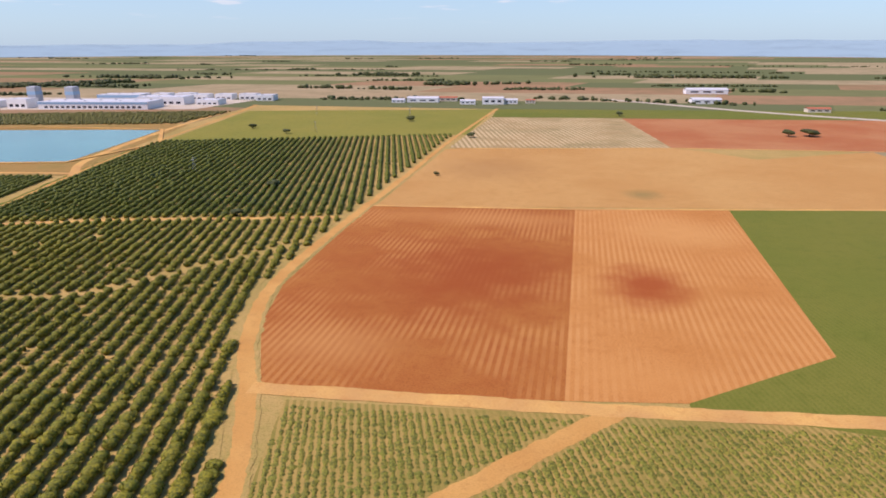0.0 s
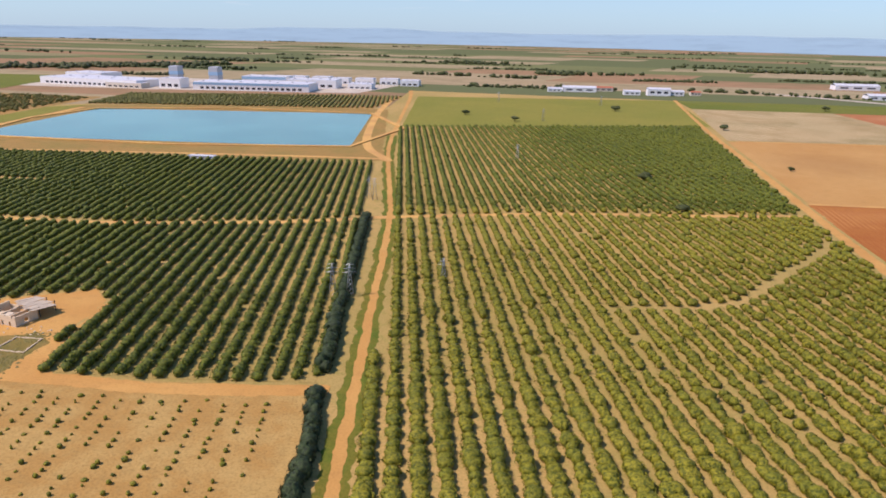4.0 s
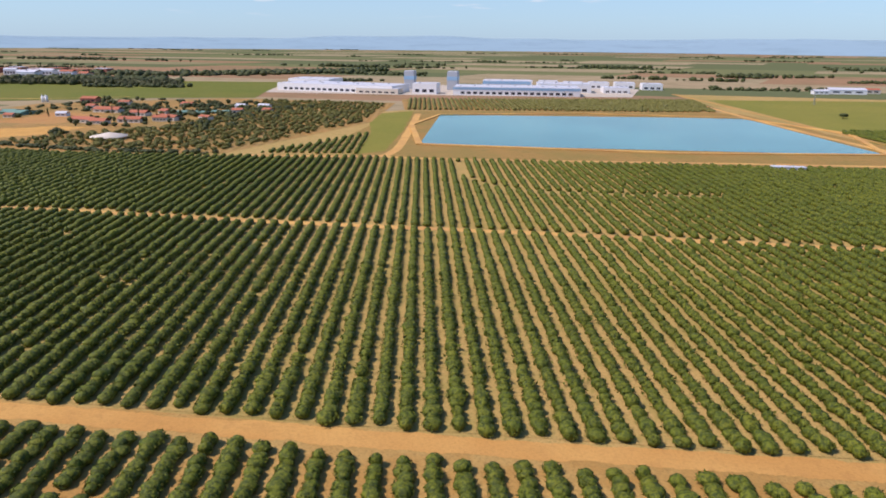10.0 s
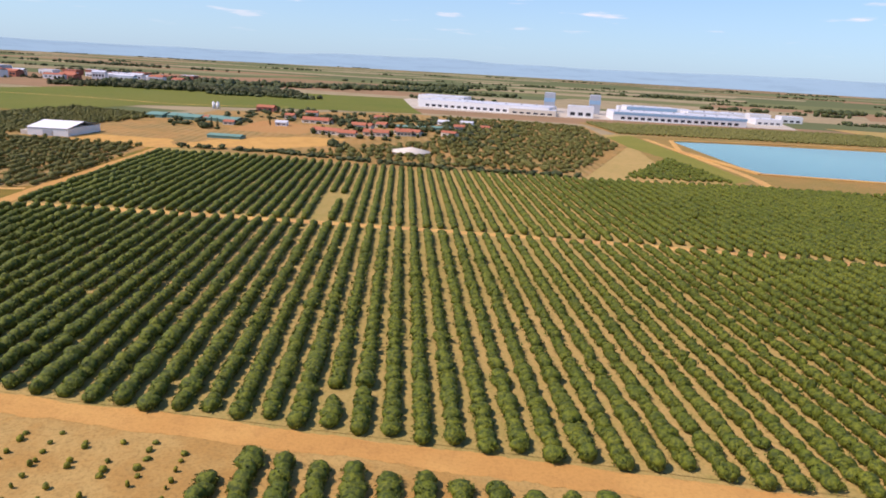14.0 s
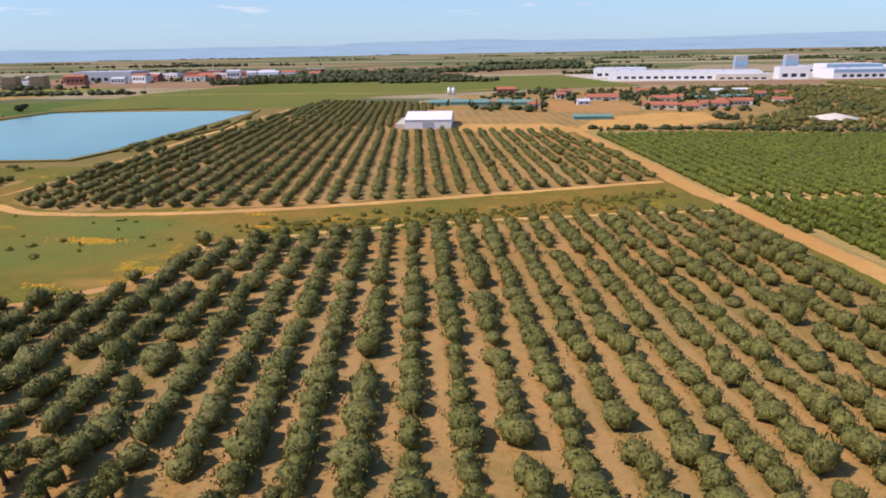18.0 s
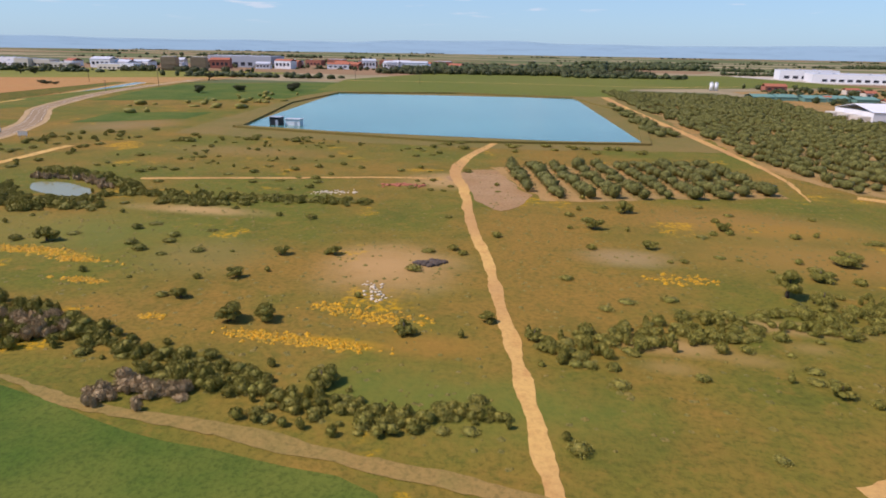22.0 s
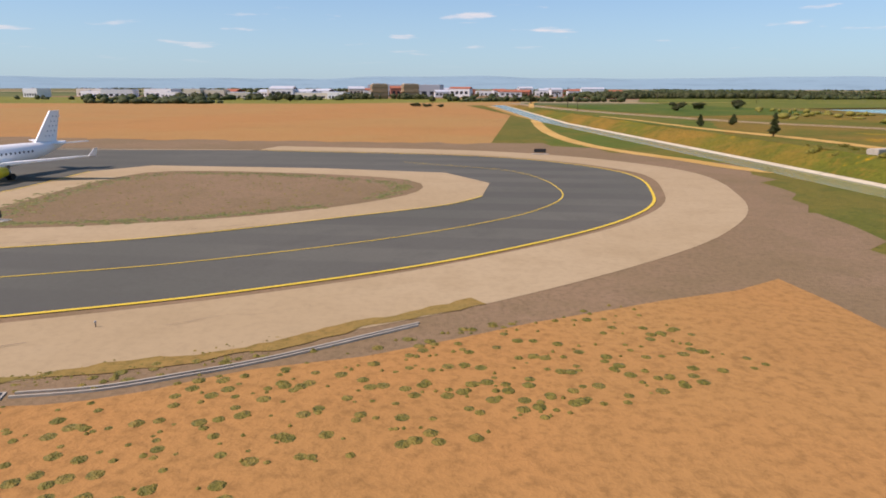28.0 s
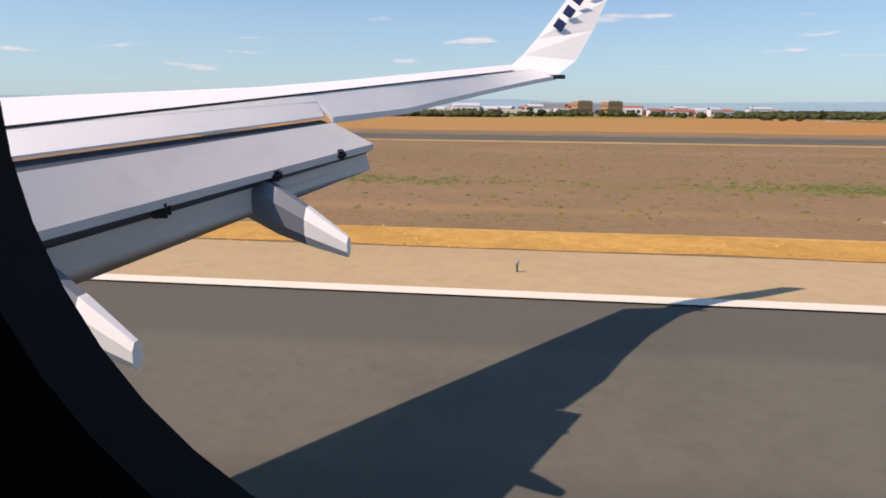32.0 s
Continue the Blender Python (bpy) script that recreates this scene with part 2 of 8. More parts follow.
SAND, CLAY = (0.50, 0.28, 0.095), (0.42, 0.19, 0.06)
M = {
    "plain": None,
    "orchard_soil": earth("orchard_soil", (0.455, 0.298, 0.102), (0.354, 0.255, 0.078), (0.253, 0.227, 0.054), big=0.015, mid=0.3),
    "sandy": earth("sandy_track", SAND, (0.625, 0.375, 0.110), CLAY, big=0.05, mid=0.4, fine_amount=0.3),
    "clay": earth("clay_track", (0.49, 0.255, 0.070), (0.55, 0.310, 0.090), (0.38, 0.190, 0.055), big=0.05, mid=0.4, fine_amount=0.3),
    "pale": earth("pale_track", (0.636, 0.397, 0.120), (0.548, 0.325, 0.086), SAND, big=0.08, mid=0.6, fine_amount=0.25),
    "plough_red": earth("ploughed_red", (0.334, 0.104, 0.023), (0.384, 0.147, 0.033), (0.301, 0.087, 0.020), big=0.012,
                        rows=(1.7, (0.47, 0.215, 0.065), 0.6, -0.045, 0.42, 0.62), blot=[(-18, 165, 34, 42, (0.267, 0.060, 0.013), 0.85), (-44, 118, 22, 14, (0.50, 0.25, 0.08), 0.35), (-22, 225, 60, 14, (0.46, 0.21, 0.065), 0.5)]),
    "plough_tan": earth("ploughed_tan", (0.458, 0.193, 0.049), (0.502, 0.224, 0.062), (0.405, 0.154, 0.036), big=0.012,
                        rows=(1.7, (0.54, 0.275, 0.092), 0.55, -0.045, 0.36, 0.6), blot=[(27, 163, 15, 22, (0.299, 0.070, 0.016), 0.95), (45, 215, 28, 26, (0.56, 0.30, 0.10), 0.5), (20, 112, 22, 12, (0.50, 0.23, 0.065), 0.5)]),
    "fallow": earth("fallow_tan", (0.493, 0.281, 0.092), (0.446, 0.231, 0.068), (0.391, 0.210, 0.061), big=0.01, rows=(1.6, (0.539, 0.336, 0.122), 0.25, 0.5),
                    blot=[(-28, 322, 40, 45, (0.335, 0.176, 0.058), 0.6), (40, 272, 10, 12, (0.233, 0.168, 0.054), 0.8)]),
    "fallow_red": earth("fallow_red", (0.437, 0.192, 0.077), (0.380, 0.120, 0.042), (0.342, 0.160, 0.063), big=0.012),
    "stubble_rows": earth("stubble_rows", (0.36, 0.25, 0.11), (0.30, 0.23, 0.10), (0.22, 0.18, 0.07), rows=(3.4, (0.50, 0.38, 0.2), 0.9, ROW)),
    "crop": earth("green_crop", (0.126, 0.150, 0.020), (0.156, 0.160, 0.025), (0.096, 0.125, 0.014), big=0.01, rows=(1.2, (0.180, 0.170, 0.032), 0.3, ROW)),
    "crop_olive": earth("olive_crop", (0.234, 0.213, 0.037), (0.193, 0.194, 0.031), (0.165, 0.163, 0.025), big=0.01, bump=0.1),
    "vines": earth("vineyard_soil", (0.227, 0.188, 0.045), (0.303, 0.213, 0.056), (0.182, 0.175, 0.033), rows=(1.25, (0.47, 0.30, 0.10), 0.45, ROW * 1.2)),
    "wheat": earth("young_wheat", (0.070, 0.118, 0.013), (0.128, 0.146, 0.020), (0.046, 0.088, 0.010), big=0.06, mid=0.13, small=3.4, fine_amount=0.6,
                   blot=[(-921, 37, 9, 3.5, (0.22, 0.19, 0.05), 0.75), (-913, 32, 7, 4, (0.16, 0.165, 0.035), 0.5), (-905, 27, 10, 2.2, (0.15, 0.16, 0.03), 0.6),
                         (-932, 36, 3.5, 8, (0.045, 0.105, 0.009), 0.8), (-919, 22, 5, 7, (0.05, 0.105, 0.010), 0.7), (-930, 26, 6, 5, (0.15, 0.16, 0.03), 0.5)]),
    "meadow": earth("rough_meadow", (0.138, 0.138, 0.016), (0.272, 0.155, 0.026), (0.084, 0.098, 0.012), big=0.03, mid=0.11, small=2.2, mottle=0.5,
                    dots=((0.581, 0.309, 0.006), 0.07, 0.60, 0.75),
                    blot=[(-815, 70, 26, 10, (0.30, 0.165, 0.035), 0.75), (-772, 55, 20, 7, (0.34, 0.19, 0.035), 0.7), (-765, 82, 30, 14, (0.125, 0.150, 0.024), 0.8), (-822, 84, 20, 9, (0.29, 0.165, 0.04), 0.65),
                          (-850, 34, 16, 6, (0.12, 0.15, 0.022), 0.7), (-900, 60, 22, 12, (0.16, 0.165, 0.03), 0.6), (-880, 56, 10, 8, (0.24, 0.17, 0.045), 0.6), (-910, 120, 26, 9, (0.27, 0.165, 0.05), 0.6),
                          (-945, 45, 7, 16, (0.26, 0.165, 0.035), 0.65), (-950, 90, 9, 22, (0.25, 0.16, 0.04), 0.6), (-960, 150, 16, 22, (0.27, 0.18, 0.075), 0.6),
                          (-861, 57, 9.5, 10, (0.46, 0.27, 0.10), 0.85), (-863, 101, 10, 9, (0.45, 0.27, 0.105), 0.85), (-891, 73, 12, 3.5, (0.46, 0.29, 0.11), 0.8), (-789, 46, 20, 7.5, (0.47, 0.29, 0.12), 0.95),
                          (-836, 45, 6, 2.2, (0.40, 0.25, 0.09), 0.7), (-826, 50.5, 8, 2.0, (0.40, 0.25, 0.09), 0.7), (-838, 66, 7, 4, (0.36, 0.24, 0.11), 0.6),
                          (-1008, 32, 9, 30, (0.120, 0.135, 0.022), 0.85), (-1010, 24, 2.6, 9, (0.30, 0.19, 0.08), 0.6), (-1013, 37, 1.8, 7, (0.32, 0.20, 0.09), 0.7), (-1003, 16, 5, 5, (0.24, 0.15, 0.04), 0.5),
                          (-1015.3, 22, 2.6, 8, (0.095, 0.135, 0.018), 0.9), (-1018, 35, 2.8, 9, (0.095, 0.135, 0.018), 0.9), (-1021, 49, 2.8, 10, (0.10, 0.135, 0.02), 0.9), (-775, 74, 36, 9, (0.115, 0.142, 0.022), 0.8),
                          (-768, 94, 30, 9, (0.125, 0.155, 0.026), 0.9), (-776, 66, 26, 6, (0.080, 0.100, 0.013), 0.75), (-784, 55.5, 9, 2.6, (0.46, 0.235, 0.014), 0.75), (-770, 54, 6, 1.8, (0.44, 0.25, 0.014), 0.7),
                          (-800, 51.5, 8, 1.2, (0.48, 0.27, 0.012), 0.65), (-765, 85, 5, 1.6, (0.50, 0.28, 0.012), 0.75), (-787, 73, 3, 4, (0.40, 0.24, 0.014), 0.5), (-860, 40, 5, 1.2, (0.48, 0.26, 0.012), 0.7),
                          (-896, 53, 9, 1.3, (0.46, 0.27, 0.014), 0.6), (-751, 68, 6, 3, (0.36, 0.20, 0.05), 0.6), (-818, 82, 14, 5, (0.30, 0.165, 0.025), 0.7), (-853, 41, 6, 3, (0.36, 0.17, 0.03), 0.5), (-836.5, 41.5, 3.2, 1.6, (0.30, 0.195, 0.055), 0.65), (-831, 44, 3.6, 1.6, (0.30, 0.195, 0.055), 0.65), (-826, 47, 3.0, 1.6, (0.30, 0.195, 0.055), 0.6)]),
    "meadow_brown": earth("dry_meadow", (0.207, 0.133, 0.016), (0.098, 0.116, 0.012), (0.262, 0.146, 0.022), big=0.06, mid=0.16, small=2.4, mottle=0.5,
                          dots=((0.365, 0.232, 0.013), 0.10, 0.58, 0.5),
                          blot=[(-975, 20, 18, 10, (0.185, 0.098, 0.014), 0.75), (-961.5, 28, 4.5, 14, (0.100, 0.122, 0.018), 0.8), (-968, 40, 11, 6, (0.115, 0.135, 0.02), 0.7), (-984, 34, 10, 6, (0.15, 0.13, 0.02), 0.6),
                                (-966, 14, 5, 8, (0.12, 0.13, 0.018), 0.6), (-960.2, 24, 1.7, 10, (0.33, 0.175, 0.055), 0.9), (-960.9, 34, 1.2, 7, (0.25, 0.15, 0.045), 0.7), (-958.6, 30, 1.0, 16, (0.105, 0.10, 0.022), 0.7)]),
    "meadow_green": earth("green_meadow", (0.098, 0.138, 0.016), (0.176, 0.147, 0.022), (0.072, 0.104, 0.012), big=0.06, mid=0.2, small=2.4, mottle=0.45),
    "olive_soil": earth("olive_grove_soil", (0.414, 0.222, 0.066), (0.270, 0.180, 0.055), (0.186, 0.145, 0.033), big=0.05, mid=0.2, small=2.2, mottle=0.45,
                        rows=(4.0, (0.405, 0.257, 0.104), 0.45, ROW)),
    "yard_weeds": earth("yard_weeds", (0.225, 0.158, 0.040), (0.140, 0.125, 0.028), (0.320, 0.200, 0.066), big=0.09, mid=0.3, small=2.4, mottle=0.5),
    "bank": earth("dry_bank", (0.276, 0.189, 0.052), (0.345, 0.200, 0.058), (0.196, 0.158, 0.038), big=0.04, mid=0.25),
    "bare_pink": earth("trodden_earth", (0.40, 0.245, 0.115), (0.36, 0.205, 0.085), (0.29, 0.185, 0.08), big=0.12, mid=0.5, mottle=0.4),
    "bare": earth("bare_earth", (0.445, 0.287, 0.093), (0.387, 0.215, 0.059), (0.320, 0.205, 0.066), big=0.1, mid=0.5),
    "airfield": earth("airfield_grass", (0.282, 0.184, 0.102), (0.245, 0.164, 0.084), (0.210, 0.145, 0.072), big=0.06, mid=0.35, small=4.0, fine_amount=0.5, bump=0.3, mottle=0.35,
                     blot=[(-1212, 26, 30, 1.8, (0.215, 0.165, 0.055), 0.6), (-1190, 22, 26, 1.6, (0.34, 0.205, 0.10), 0.6), (-1160, 34, 22, 2.4, (0.235, 0.16, 0.06), 0.5), (-1225, 36, 40, 3, (0.25, 0.15, 0.085), 0.6), (-1205, 50, 50, 3, (0.32, 0.19, 0.10), 0.5), (-1235, 19, 30, 1.2, (0.33, 0.205, 0.095), 0.6), (-1140, 52, 9, 3, (0.20, 0.165, 0.045), 0.6)]),
    "red_field": earth("red_field", (0.449, 0.216, 0.068), (0.418, 0.242, 0.080), (0.376, 0.191, 0.060), big=0.01, mid=0.06),
    "straw": earth("straw_strip", (0.60, 0.340, 0.090), (0.50, 0.275, 0.072), (0.40, 0.215, 0.055), big=0.15, mid=0.9, small=4, mottle=0.4, fine_amount=0.35, bump=0.25),
    "shoulder": earth("paved_shoulder", (0.427, 0.310, 0.170), (0.456, 0.338, 0.193), (0.380, 0.273, 0.147), big=0.05, mid=0.3, fine_amount=0.2, bump=0.05),
    "asphalt": earth("taxiway_asphalt", (0.116, 0.113, 0.089), (0.138, 0.132, 0.104), (0.095, 0.092, 0.074), big=0.05, mid=0.2, small=6, fine_amount=0.2, bump=0.05, rows=(6.0, (0.092, 0.088, 0.073), 0.55, math.pi / 2 + 0.02)),
    "road": earth("road_asphalt", (0.300, 0.208, 0.112), (0.335, 0.232, 0.126), (0.255, 0.176, 0.095), big=0.1, mid=0.4, small=6, fine_amount=0.3, bump=0.08),
    "gravel": earth("gravel_shoulder", (0.445, 0.300, 0.140), (0.49, 0.335, 0.160), (0.38, 0.25, 0.112), big=0.12, mid=0.5, small=5, fine_amount=0.45, mottle=0.35, bump=0.2),
    "scrub_bank": earth("scrubby_bank", (0.215, 0.155, 0.040), (0.155, 0.140, 0.030), (0.270, 0.172, 0.052), big=0.05, mid=0.2, small=2.4, mottle=0.5),
    "canal_meadow": earth("canal_meadow", (0.135, 0.135, 0.020), (0.190, 0.148, 0.026), (0.085, 0.100, 0.014), big=0.07, mid=0.25, small=2.4, mottle=0.6, bump=0.4),
    "scuffed_earth": earth("scuffed_earth", (0.42, 0.225, 0.068), (0.33, 0.175, 0.046), (0.235, 0.152, 0.036), big=0.15, mid=0.6, small=3, mottle=0.55, fine_amount=0.35, bump=0.4),
    "dry_path": earth("dry_canal_path", (0.56, 0.375, 0.125), (0.47, 0.30, 0.092), (0.40, 0.255, 0.080), big=0.15, mid=0.8, small=4, mottle=0.5, bump=0.35),
    "lining": earth("canal_lining", (0.66, 0.57, 0.40), (0.58, 0.49, 0.335), (0.48, 0.40, 0.27), big=0.1, mid=0.6, fine_amount=0.3, mottle=0.3, bump=0.05),
    "lining_stained": earth("stained_canal_lining", (0.46, 0.365, 0.235), (0.38, 0.295, 0.18), (0.30, 0.23, 0.135), big=0.15, mid=0.7, fine_amount=0.35, mottle=0.4, bump=0.05),
    "concrete": earth("pale_concrete", (0.52, 0.46, 0.36), (0.45, 0.39, 0.30), (0.38, 0.33, 0.25), big=0.1, mid=0.6, fine_amount=0.3, bump=0.05),
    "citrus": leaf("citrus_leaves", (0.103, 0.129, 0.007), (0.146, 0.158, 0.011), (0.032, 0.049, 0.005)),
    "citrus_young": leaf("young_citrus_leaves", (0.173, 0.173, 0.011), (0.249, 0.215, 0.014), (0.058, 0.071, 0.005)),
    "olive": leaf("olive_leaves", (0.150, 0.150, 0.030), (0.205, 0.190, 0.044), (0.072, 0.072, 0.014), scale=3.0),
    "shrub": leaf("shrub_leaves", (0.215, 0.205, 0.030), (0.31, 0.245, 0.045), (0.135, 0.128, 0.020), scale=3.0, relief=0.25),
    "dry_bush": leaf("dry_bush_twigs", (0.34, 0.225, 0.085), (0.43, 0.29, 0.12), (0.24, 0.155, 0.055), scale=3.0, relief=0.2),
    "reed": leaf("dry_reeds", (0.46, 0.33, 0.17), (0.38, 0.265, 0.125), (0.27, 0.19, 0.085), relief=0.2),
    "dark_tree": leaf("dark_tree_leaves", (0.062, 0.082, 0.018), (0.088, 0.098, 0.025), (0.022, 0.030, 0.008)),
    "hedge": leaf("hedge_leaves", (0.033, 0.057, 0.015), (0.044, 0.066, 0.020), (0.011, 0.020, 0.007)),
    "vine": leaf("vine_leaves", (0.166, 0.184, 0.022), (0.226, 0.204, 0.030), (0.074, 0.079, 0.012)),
    "bark": plain("bark", (0.09, 0.065, 0.045), 0.9, scale=4),
    "lake": water_mat("reservoir_water", (0.11, 0.28, 0.23), 0.15),
    "canal_water": water_mat("canal_water", (0.27, 0.255, 0.105), 0.18),
    "white": plain("white_wall", (0.74, 0.73, 0.70), 0.6),
    "ruin_wall": plain("weathered_whitewash", (0.66, 0.52, 0.34), 0.85, stain=0.6, scale=1.2),
    "ruin_roof": plain("weathered_roof_sheet", (0.46, 0.38, 0.27), 0.8, stain=0.7, scale=1.5),
    "offwhite": plain("cream_wall", (0.60, 0.53, 0.42), 0.7),
    "grey_metal": plain("grey_cladding", (0.38, 0.40, 0.42), 0.5),
    "blue": plain("blue_cladding", (0.26, 0.42, 0.55), 0.5),
    "roof_grey": plain("grey_roof", (0.55, 0.56, 0.57), 0.5),
    "tile": plain("clay_roof_tiles", (0.40, 0.13, 0.065), 0.85, stain=0.5, scale=1.5),
    "ochre": plain("ochre_render", (0.40, 0.27, 0.15), 0.8, stain=0.6, scale=0.4),
    "brick": plain("red_brick_wall", (0.36, 0.13, 0.08), 0.85),
    "glass": plain("dark_window_glass", (0.03, 0.035, 0.045), 0.15, spec=0.6),
    "black": plain("black_panel", (0.015, 0.015, 0.016), 0.5),
    "yellow_paint": plain("yellow_marking", (0.76, 0.52, 0.04), 0.7, scale=2),
    "white_paint": plain("white_marking", (0.74, 0.67, 0.54), 0.7, scale=2),
    "red_paint": plain("red_marking", (0.55, 0.045, 0.035), 0.7, scale=2),
    "steel": plain("galvanised_steel", (0.42, 0.43, 0.43), 0.45, 0.6),
    "rubber": plain("black_rubber", (0.02, 0.02, 0.02), 0.8),
    "yellow": plain("yellow_engine_paint", (0.72, 0.58, 0.02), 0.35),
    "green_net": plain("green_netting", (0.13, 0.26, 0.20), 0.7),
    "stone": plain("pale_rubble", (0.60, 0.50, 0.345), 0.9, stain=0.6, scale=2),
    "aircraft_white": plain("white_aircraft_paint", (0.84, 0.83, 0.79), 0.5, stain=0.12, scale=2.0),
    "wing_grey": plain("light_grey_wing_paint", (0.66, 0.645, 0.61), 0.55, stain=0.25, scale=1.8),
    "crack": plain("dark_crack", (0.16, 0.11, 0.075), 0.9),
    "skid": plain("dark_tyre_marks", (0.115, 0.108, 0.092), 0.8, stain=0.5, scale=0.8),
}


def far_plain():
    """Distant farmland: long fields of green, tan and brown, each one tone, with thin dark field edges."""
    m, n, l, b = tree_of("far_plain")
    co = n.new("ShaderNodeTexCoord").outputs["Object"]
    mp = n.new("ShaderNodeMapping")
    mp.inputs["Scale"].default_value = (1 / 420, 1 / 120, 1)
    mp.inputs["Rotation"].default_value = (0, 0, 0.10)
    l.new(co, mp.inputs[0])
    xyz = n.new("ShaderNodeSeparateXYZ")
    l.new(mp.outputs[0], xyz.inputs[0])

    def calc(op, a, b_=0.0):
        q = n.new("ShaderNodeMath")
        q.operation = op
        put(n, l, q.inputs[0], a)
        put(n, l, q.inputs[1], b_)
        return q.outputs[0]

    strip = calc("FLOOR", xyz.outputs[1])
    shift = n.new("ShaderNodeTexWhiteNoise")
    shift.noise_dimensions = "1D"
    l.new(strip, shift.inputs["W"])
    long = calc("FLOOR", calc("ADD", times(n, l, xyz.outputs[0], calc("ADD", shift.outputs["Value"], 0.5)), times(n, l, shift.outputs["Value"], 9.0)))
    cell = n.new("ShaderNodeCombineXYZ")
    l.new(long, cell.inputs[0])
    l.new(strip, cell.inputs[1])
    tone = n.new("ShaderNodeTexWhiteNoise")
    tone.noise_dimensions = "2D"
    l.new(cell.outputs[0], tone.inputs["Vector"])
    sp = n.new("ShaderNodeSeparateColor")
    l.new(tone.outputs["Color"], sp.inputs[0])
    c = mixed(n, l, ramp(n, l, sp.outputs[0], 0.35, 0.45), (0.155, 0.170, 0.075), (0.33, 0.265, 0.155))
    c = mixed(n, l, ramp(n, l, sp.outputs[1], 0.74, 0.76), c, (0.30, 0.185, 0.105))
    c = mixed(n, l, ramp(n, l, sp.outputs[2], 0.58, 0.60), c, (0.115, 0.138, 0.065))
    c = mixed(n, l, times(n, l, ramp(n, l, noisy(n, l, 0.03, 4, 0.7, co), 0.4, 0.7), 0.35), c, (0.13, 0.12, 0.06))
    c = mixed(n, l, times(n, l, ramp(n, l, noisy(n, l, 0.006, 4, 0.7, co), 0.45, 0.7), 0.4), c, (0.12, 0.13, 0.06))
    l.new(c, b.inputs["Base Color"])
    b.inputs["Roughness"].default_value, b.inputs["Specular IOR Level"].default_value = 1.0, 0.0
    return m


M["plain"] = far_plain()
# the blue of distant haze is mixed into the hill colour
M["hill"] = plain("haze_tinted_hill", (0.25, 0.37, 0.42), 1.0, stain=0.35, scale=0.004, spec=0.0)


# ---- building helpers ----
def mesh_of(name, verts, faces, mat):
    """A mesh from arrays: verts (n, 3), faces (k, 3) triangles or a list of polygons."""
    me = bpy.data.meshes.new(name)
    if isinstance(faces, np.ndarray):
        v, f = np.asarray(verts, np.float32), faces.astype(np.int32)
        me.vertices.add(len(v))
        me.vertices.foreach_set("co", v.ravel())
        me.loops.add(f.size)
        me.loops.foreach_set("vertex_index", f.ravel())
        me.polygons.add(len(f))
        me.polygons.foreach_set("loop_start", np.arange(0, f.size, f.shape[1], dtype=np.int32))
        me.update(calc_edges=True)
    else:
        me.from_pydata([tuple(map(float, q)) for q in verts], [], faces)
        me.update()
    me.materials.append(M[mat] if isinstance(mat, str) else mat)
    return me


def thing(name, label, category, at=(0, 0, 0), turn=0, group="", kind=""):
    """An empty at the base of a thing, which parents its parts."""
    ob = new(name)
    ob.matrix_basis = pose(at[0], at[1], at[2] + float(cutting_z(at[0], at[1])), 0, 0, turn)
    ob.empty_display_size = 0.2
    return tagged(ob, label, category, group, kind)


def part(name, data, parent, label="", at=None):
    ob = new(name, data)
    ob.parent = parent
    if at is not None:
        ob.matrix_basis = at
    return tagged(ob, label)


def bm_mesh(name, bm, mat, smooth=False):
    me = bpy.data.meshes.new(name)
    bmesh.ops.recalc_face_normals(bm, faces=bm.faces)
    bm.to_mesh(me)
    bm.free()
    if smooth:
        me.polygons.foreach_set("use_smooth", [True] * len(me.polygons))
    me.materials.append(M[mat] if isinstance(mat, str) else mat)
    return me


def box_mesh(name, sx, sy, sz, mat, bevel=0.0, z0=0.0):
    """A box on z0 with softened edges."""
    bm = bmesh.new()
    bmesh.ops.create_cube(bm, size=1, matrix=Matrix.LocRotScale((0, 0, z0 + sz / 2), None, (sx, sy, sz)))
    if bevel:
        bmesh.ops.bevel(bm, geom=bm.edges[:], offset=bevel, segments=2, affect="EDGES")
    return bm_mesh(name, bm, mat)


def gable_mesh(name, sx, sy, h, rise, mat, over=0.2):
    """A gable roof with its ridge along x, as a shell with thickness."""
    x, y = sx / 2 + over, sy / 2 + over
    t = 0.12
    v = []
    for dz in (0, t):
        for px in (-x, x):
            v += [(px, -y, h + dz - 0.02), (px, 0, h + rise + dz), (px, y, h + dz - 0.02)]
    f = [(0, 1, 4, 3), (1, 2, 5, 4), (6, 9, 10, 7), (7, 10, 11, 8), (0, 3, 9, 6), (2, 8, 11, 5), (0, 6, 7, 1), (1, 7, 8, 2), (3, 4, 10, 9), (4, 5, 11, 10)]
    return mesh_of(name, v, f, mat)


